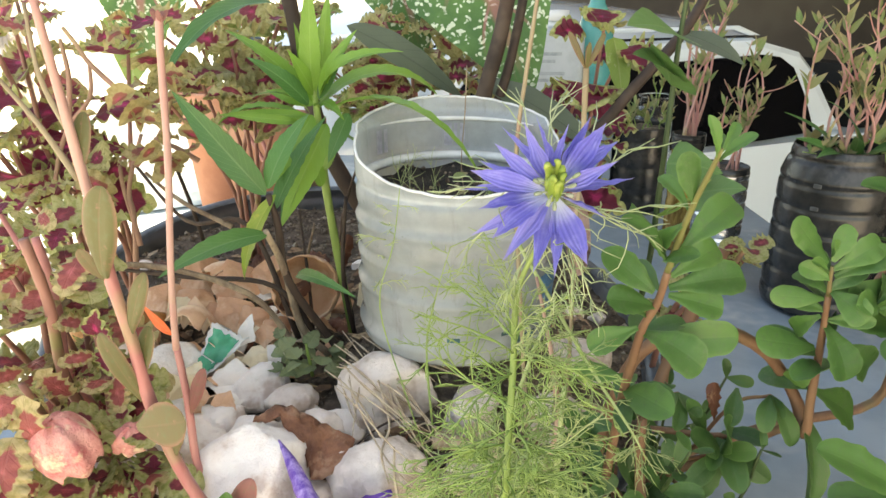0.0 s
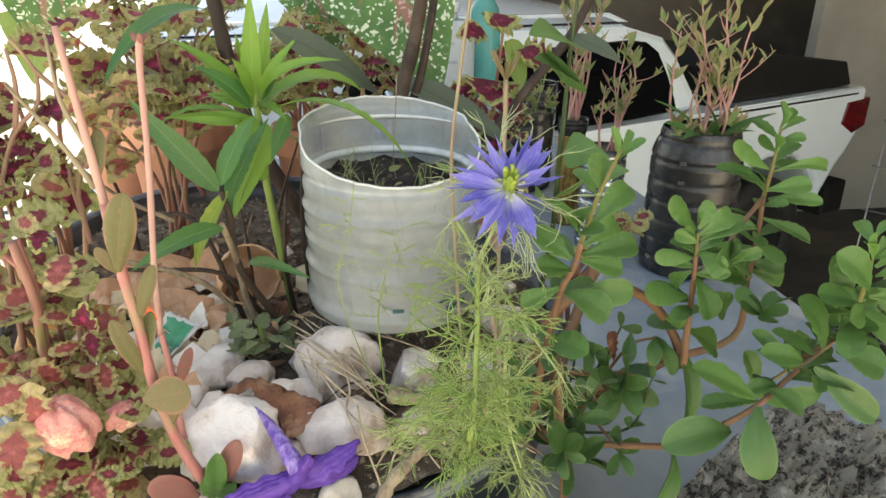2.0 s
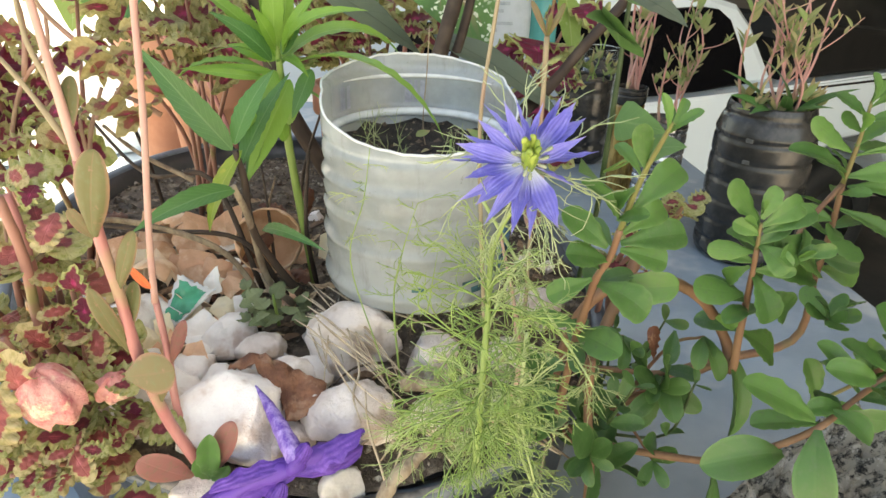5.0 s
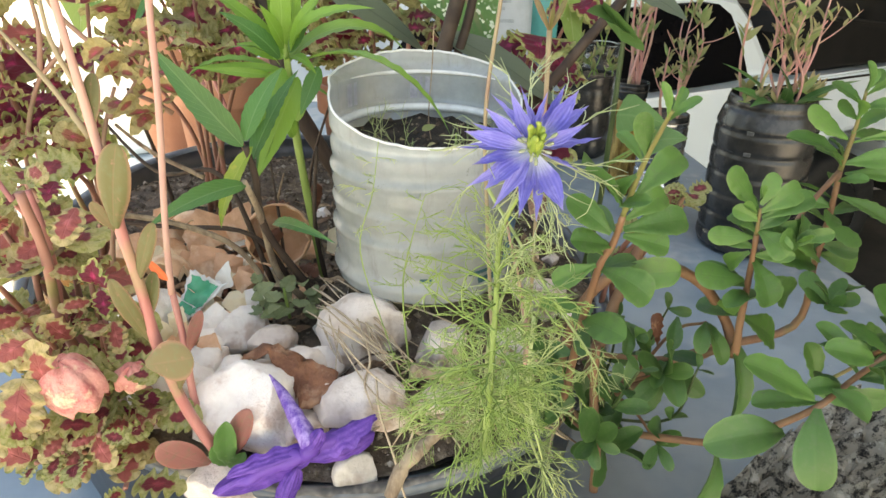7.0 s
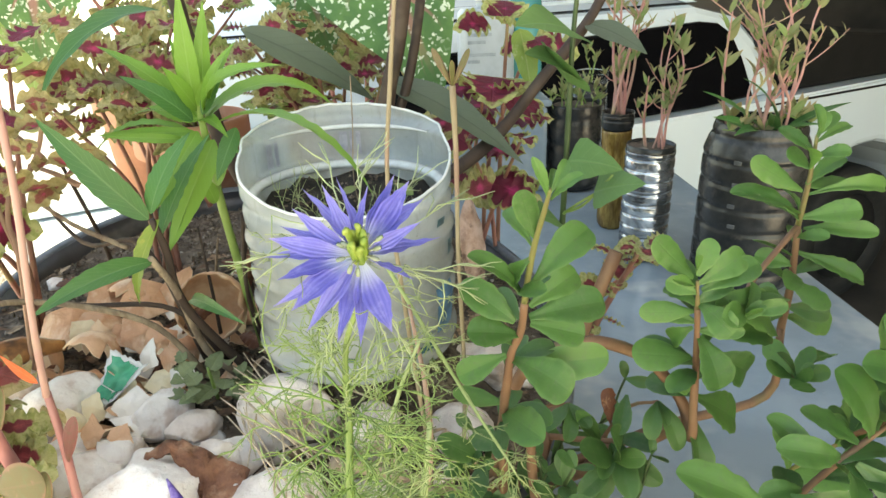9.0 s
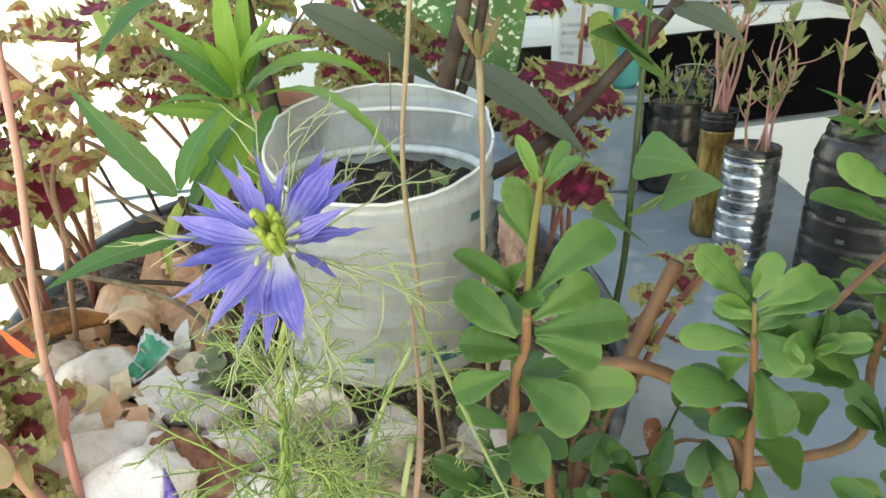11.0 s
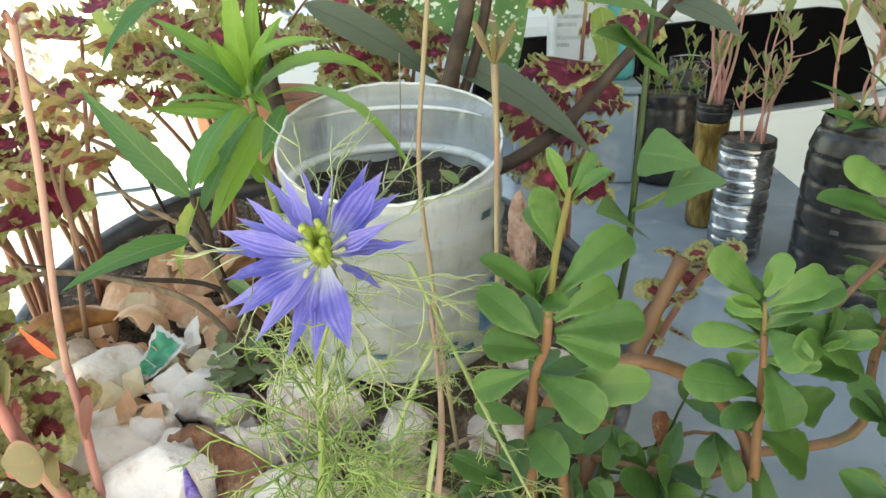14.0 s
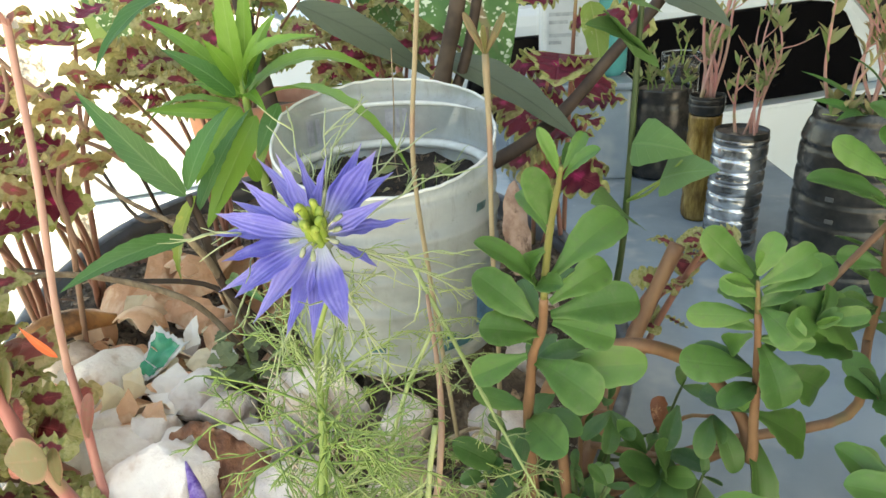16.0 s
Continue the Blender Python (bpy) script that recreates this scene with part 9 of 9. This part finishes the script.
solo("water_droplets", mesh_of("water_droplets", _V, _F, M_DROPLET), "scattered water droplets on the table", "droplets", kind="stuff")

# ---- parked white vehicle ----
CY = 2.42
car = thing("pickup_truck", (0.2, CY + 0.85, 0.0), "parked white pickup truck with dark windows and black bed cover", "car")


def slab(name, outline, y0, y1, mat, bevel=0.03, segs=3):
    """An outline in x and z drawn out along y, with rounded edges."""
    bm = bmesh.new()
    f = bm.faces.new([bm.verts.new((x, y0, z)) for x, z in outline])
    r = bmesh.ops.extrude_face_region(bm, geom=[f])
    for v in r["geom"]:
        if isinstance(v, bmesh.types.BMVert):
            v.co.y = y1
    if bevel:
        es = [e for e in bm.edges if abs(e.verts[0].co.y - e.verts[1].co.y) < 1e-5]
        bmesh.ops.bevel(bm, geom=es, offset=bevel, segments=segs, affect="EDGES", profile=0.5)
    return from_bm(name, bm, mat, False)


def arc(cx, cz, r, a0, a1, n=10):
    return [(cx + r * math.cos(radians(a0 + (a1 - a0) * i / n)), cz + r * math.sin(radians(a0 + (a1 - a0) * i / n))) for i in range(n + 1)]


WHEELS = (-1.85, 2.05)
body = [(-2.75, 0.35), (-2.78, 0.62), (-2.6, 0.82), (-1.5, 0.96), (1.3, 1.0), (2.68, 1.02), (2.7, 0.9), (2.69, 0.80), (2.62, 0.70), (2.56, 0.64)]
body += [(WHEELS[1] + 0.43, 0.52)] + arc(WHEELS[1], 0.32, 0.43, 20, 180) + [(WHEELS[0] + 0.40, 0.3)] + arc(WHEELS[0], 0.32, 0.38, 0, 180) + [(-2.4, 0.3)]
part("body", slab("body", body, CY, CY + 1.72, M_CARPAINT, 0.035), car)
cab = [(-1.5, 0.96), (-0.85, 1.31), (-0.55, 1.345), (1.06, 1.345), (1.26, 1.30), (1.36, 1.22), (1.55, 1.0)]
part("cab", slab("cab", cab, CY + 0.05, CY + 1.67, M_CARPAINT, 0.05), car)
part("side_window", slab("side_window", [(0.42, 1.0), (0.42, 1.275), (1.06, 1.295), (1.14, 1.285), (1.205, 1.25), (1.275, 1.16), (1.335, 1.06), (1.355, 1.015), (1.1, 1.005)], CY + 0.035, CY + 0.06, M_CARGLASS, 0.008, 2), car, "dark rear side window")
part("side_window", slab("side_window", [(-0.12, 1.0), (-0.06, 1.2), (0.0, 1.27), (0.34, 1.27), (0.34, 1.0)], CY + 0.035, CY + 0.06, M_CARGLASS, 0.008, 2), car, "dark front side window")
part("roof_rail", slab("roof_rail", [(-0.4, 1.352), (-0.35, 1.385), (1.0, 1.385), (1.10, 1.352), (1.05, 1.352), (0.98, 1.372), (-0.33, 1.372), (-0.36, 1.352)], CY + 0.10, CY + 0.13, M_CARPAINT, 0.004, 1), car, "white roof rail")
_V, _F = [], []
for i in range(13):
    for j in range(13):
        u, v = i / 12, j / 12
        _V.append((-0.52 + 1.66 * u, CY + 0.16 + 1.38 * v, 1.349 + 0.12 * (math.sin(math.pi * v) ** 0.8) * (math.sin(math.pi * (0.06 + 0.88 * u)) ** 0.5)))
for i in range(12):
    for j in range(12):
        q = i * 13 + j
        _F.append((q, q + 13, q + 14, q + 1))
part("roof_panel", mesh_of("roof_panel", _V, _F, M_CARPAINT), car, "white domed roof")
# Thin dark strip laid beside the rail as the shadow it casts.
part("roof_seam", slab("roof_seam", [(-0.5, 1.346), (-0.5, 1.349), (1.12, 1.349), (1.12, 1.346)], CY + 0.14, CY + 0.20, M_CARBLACK, 0.0, 1), car, "dark strip put in for the roof rail's shadow")
part("bed_cover", slab("bed_cover", [(1.60, 1.004), (1.50, 1.17), (1.56, 1.235), (2.56, 1.14), (2.64, 1.024)], CY + 0.06, CY + 1.66, M_CARBLACK, 0.02), car, "black soft cover over the bed")
part("tail_light", slab("tail_light", [(2.5, 0.86), (2.52, 0.96), (2.712, 0.97), (2.718, 0.83), (2.62, 0.8)], CY - 0.008, CY + 0.15, M_TAIL, 0.012), car, "red tail light")
part("door_line", slab("door_line", [(1.36, 0.45), (1.36, 0.98), (1.366, 0.98), (1.366, 0.45)], CY - 0.0015, CY + 0.01, M_CARBLACK, 0), car)
part("body_crease", slab("body_crease", [(1.38, 0.985), (2.6, 1.0), (2.6, 0.993), (1.38, 0.978)], CY - 0.0015, CY + 0.01, M_CARBLACK, 0), car)
part("bumper", slab("bumper", [(2.62, 0.35), (2.62, 0.52), (2.8, 0.52), (2.81, 0.35)], CY + 0.05, CY + 1.67, M_CARBLACK, 0.02), car, "dark rear bumper")
for x in WHEELS:
    for y in (CY + 0.02, CY + 1.5):
        w = part("wheel", lathe("wheel", [(0.06, -0.1), (0.19, -0.1), (0.2, -0.09), (0.2, 0.09), (0.19, 0.1), (0.06, 0.1)], M_RIM, 32), car, "grey wheel", Matrix.Translation((x, y + 0.1, 0.32)) @ Matrix.Rotation(radians(90), 4, "X"))
        part("tyre", lathe("tyre", [(0.2, -0.1), (0.28, -0.11), (0.315, -0.095), (0.32, -0.06), (0.32, 0.06), (0.315, 0.095), (0.28, 0.11), (0.2, 0.1), (0.2, -0.1)], M_TYRE, 40, close=False), w, "black tyre", WORLD[w])

car.matrix_basis = Matrix.Translation((1.25, 2.36, 0)) @ Matrix.Rotation(radians(22), 4, "Z") @ Matrix.Translation((-1.25, -CY, 0)) @ car.matrix_basis

# ---- wire rack beside the table ----
rack = thing("wire_rack", (1.8, 1.4, 0.0), "dark wire mesh rack standing on the floor", "rack")
for i in range(7):
    x = 1.62 + 0.07 * i
    t = Tubes()
    t.add([(x, 1.7 - 0.1 * i, 0.0), (x, 1.7 - 0.1 * i, 1.12)], (0.003, 0.003), 6)
    part("upright_wire", t.mesh("upright_wire", M_WIRE), rack)
for j in range(9):
    t = Tubes()
    t.add([(1.61, 1.714, 0.14 * j + 0.004), (2.05, 1.086, 0.14 * j + 0.004)], (0.003, 0.003), 6)
    part("cross_wire", t.mesh("cross_wire", M_WIRE), rack)
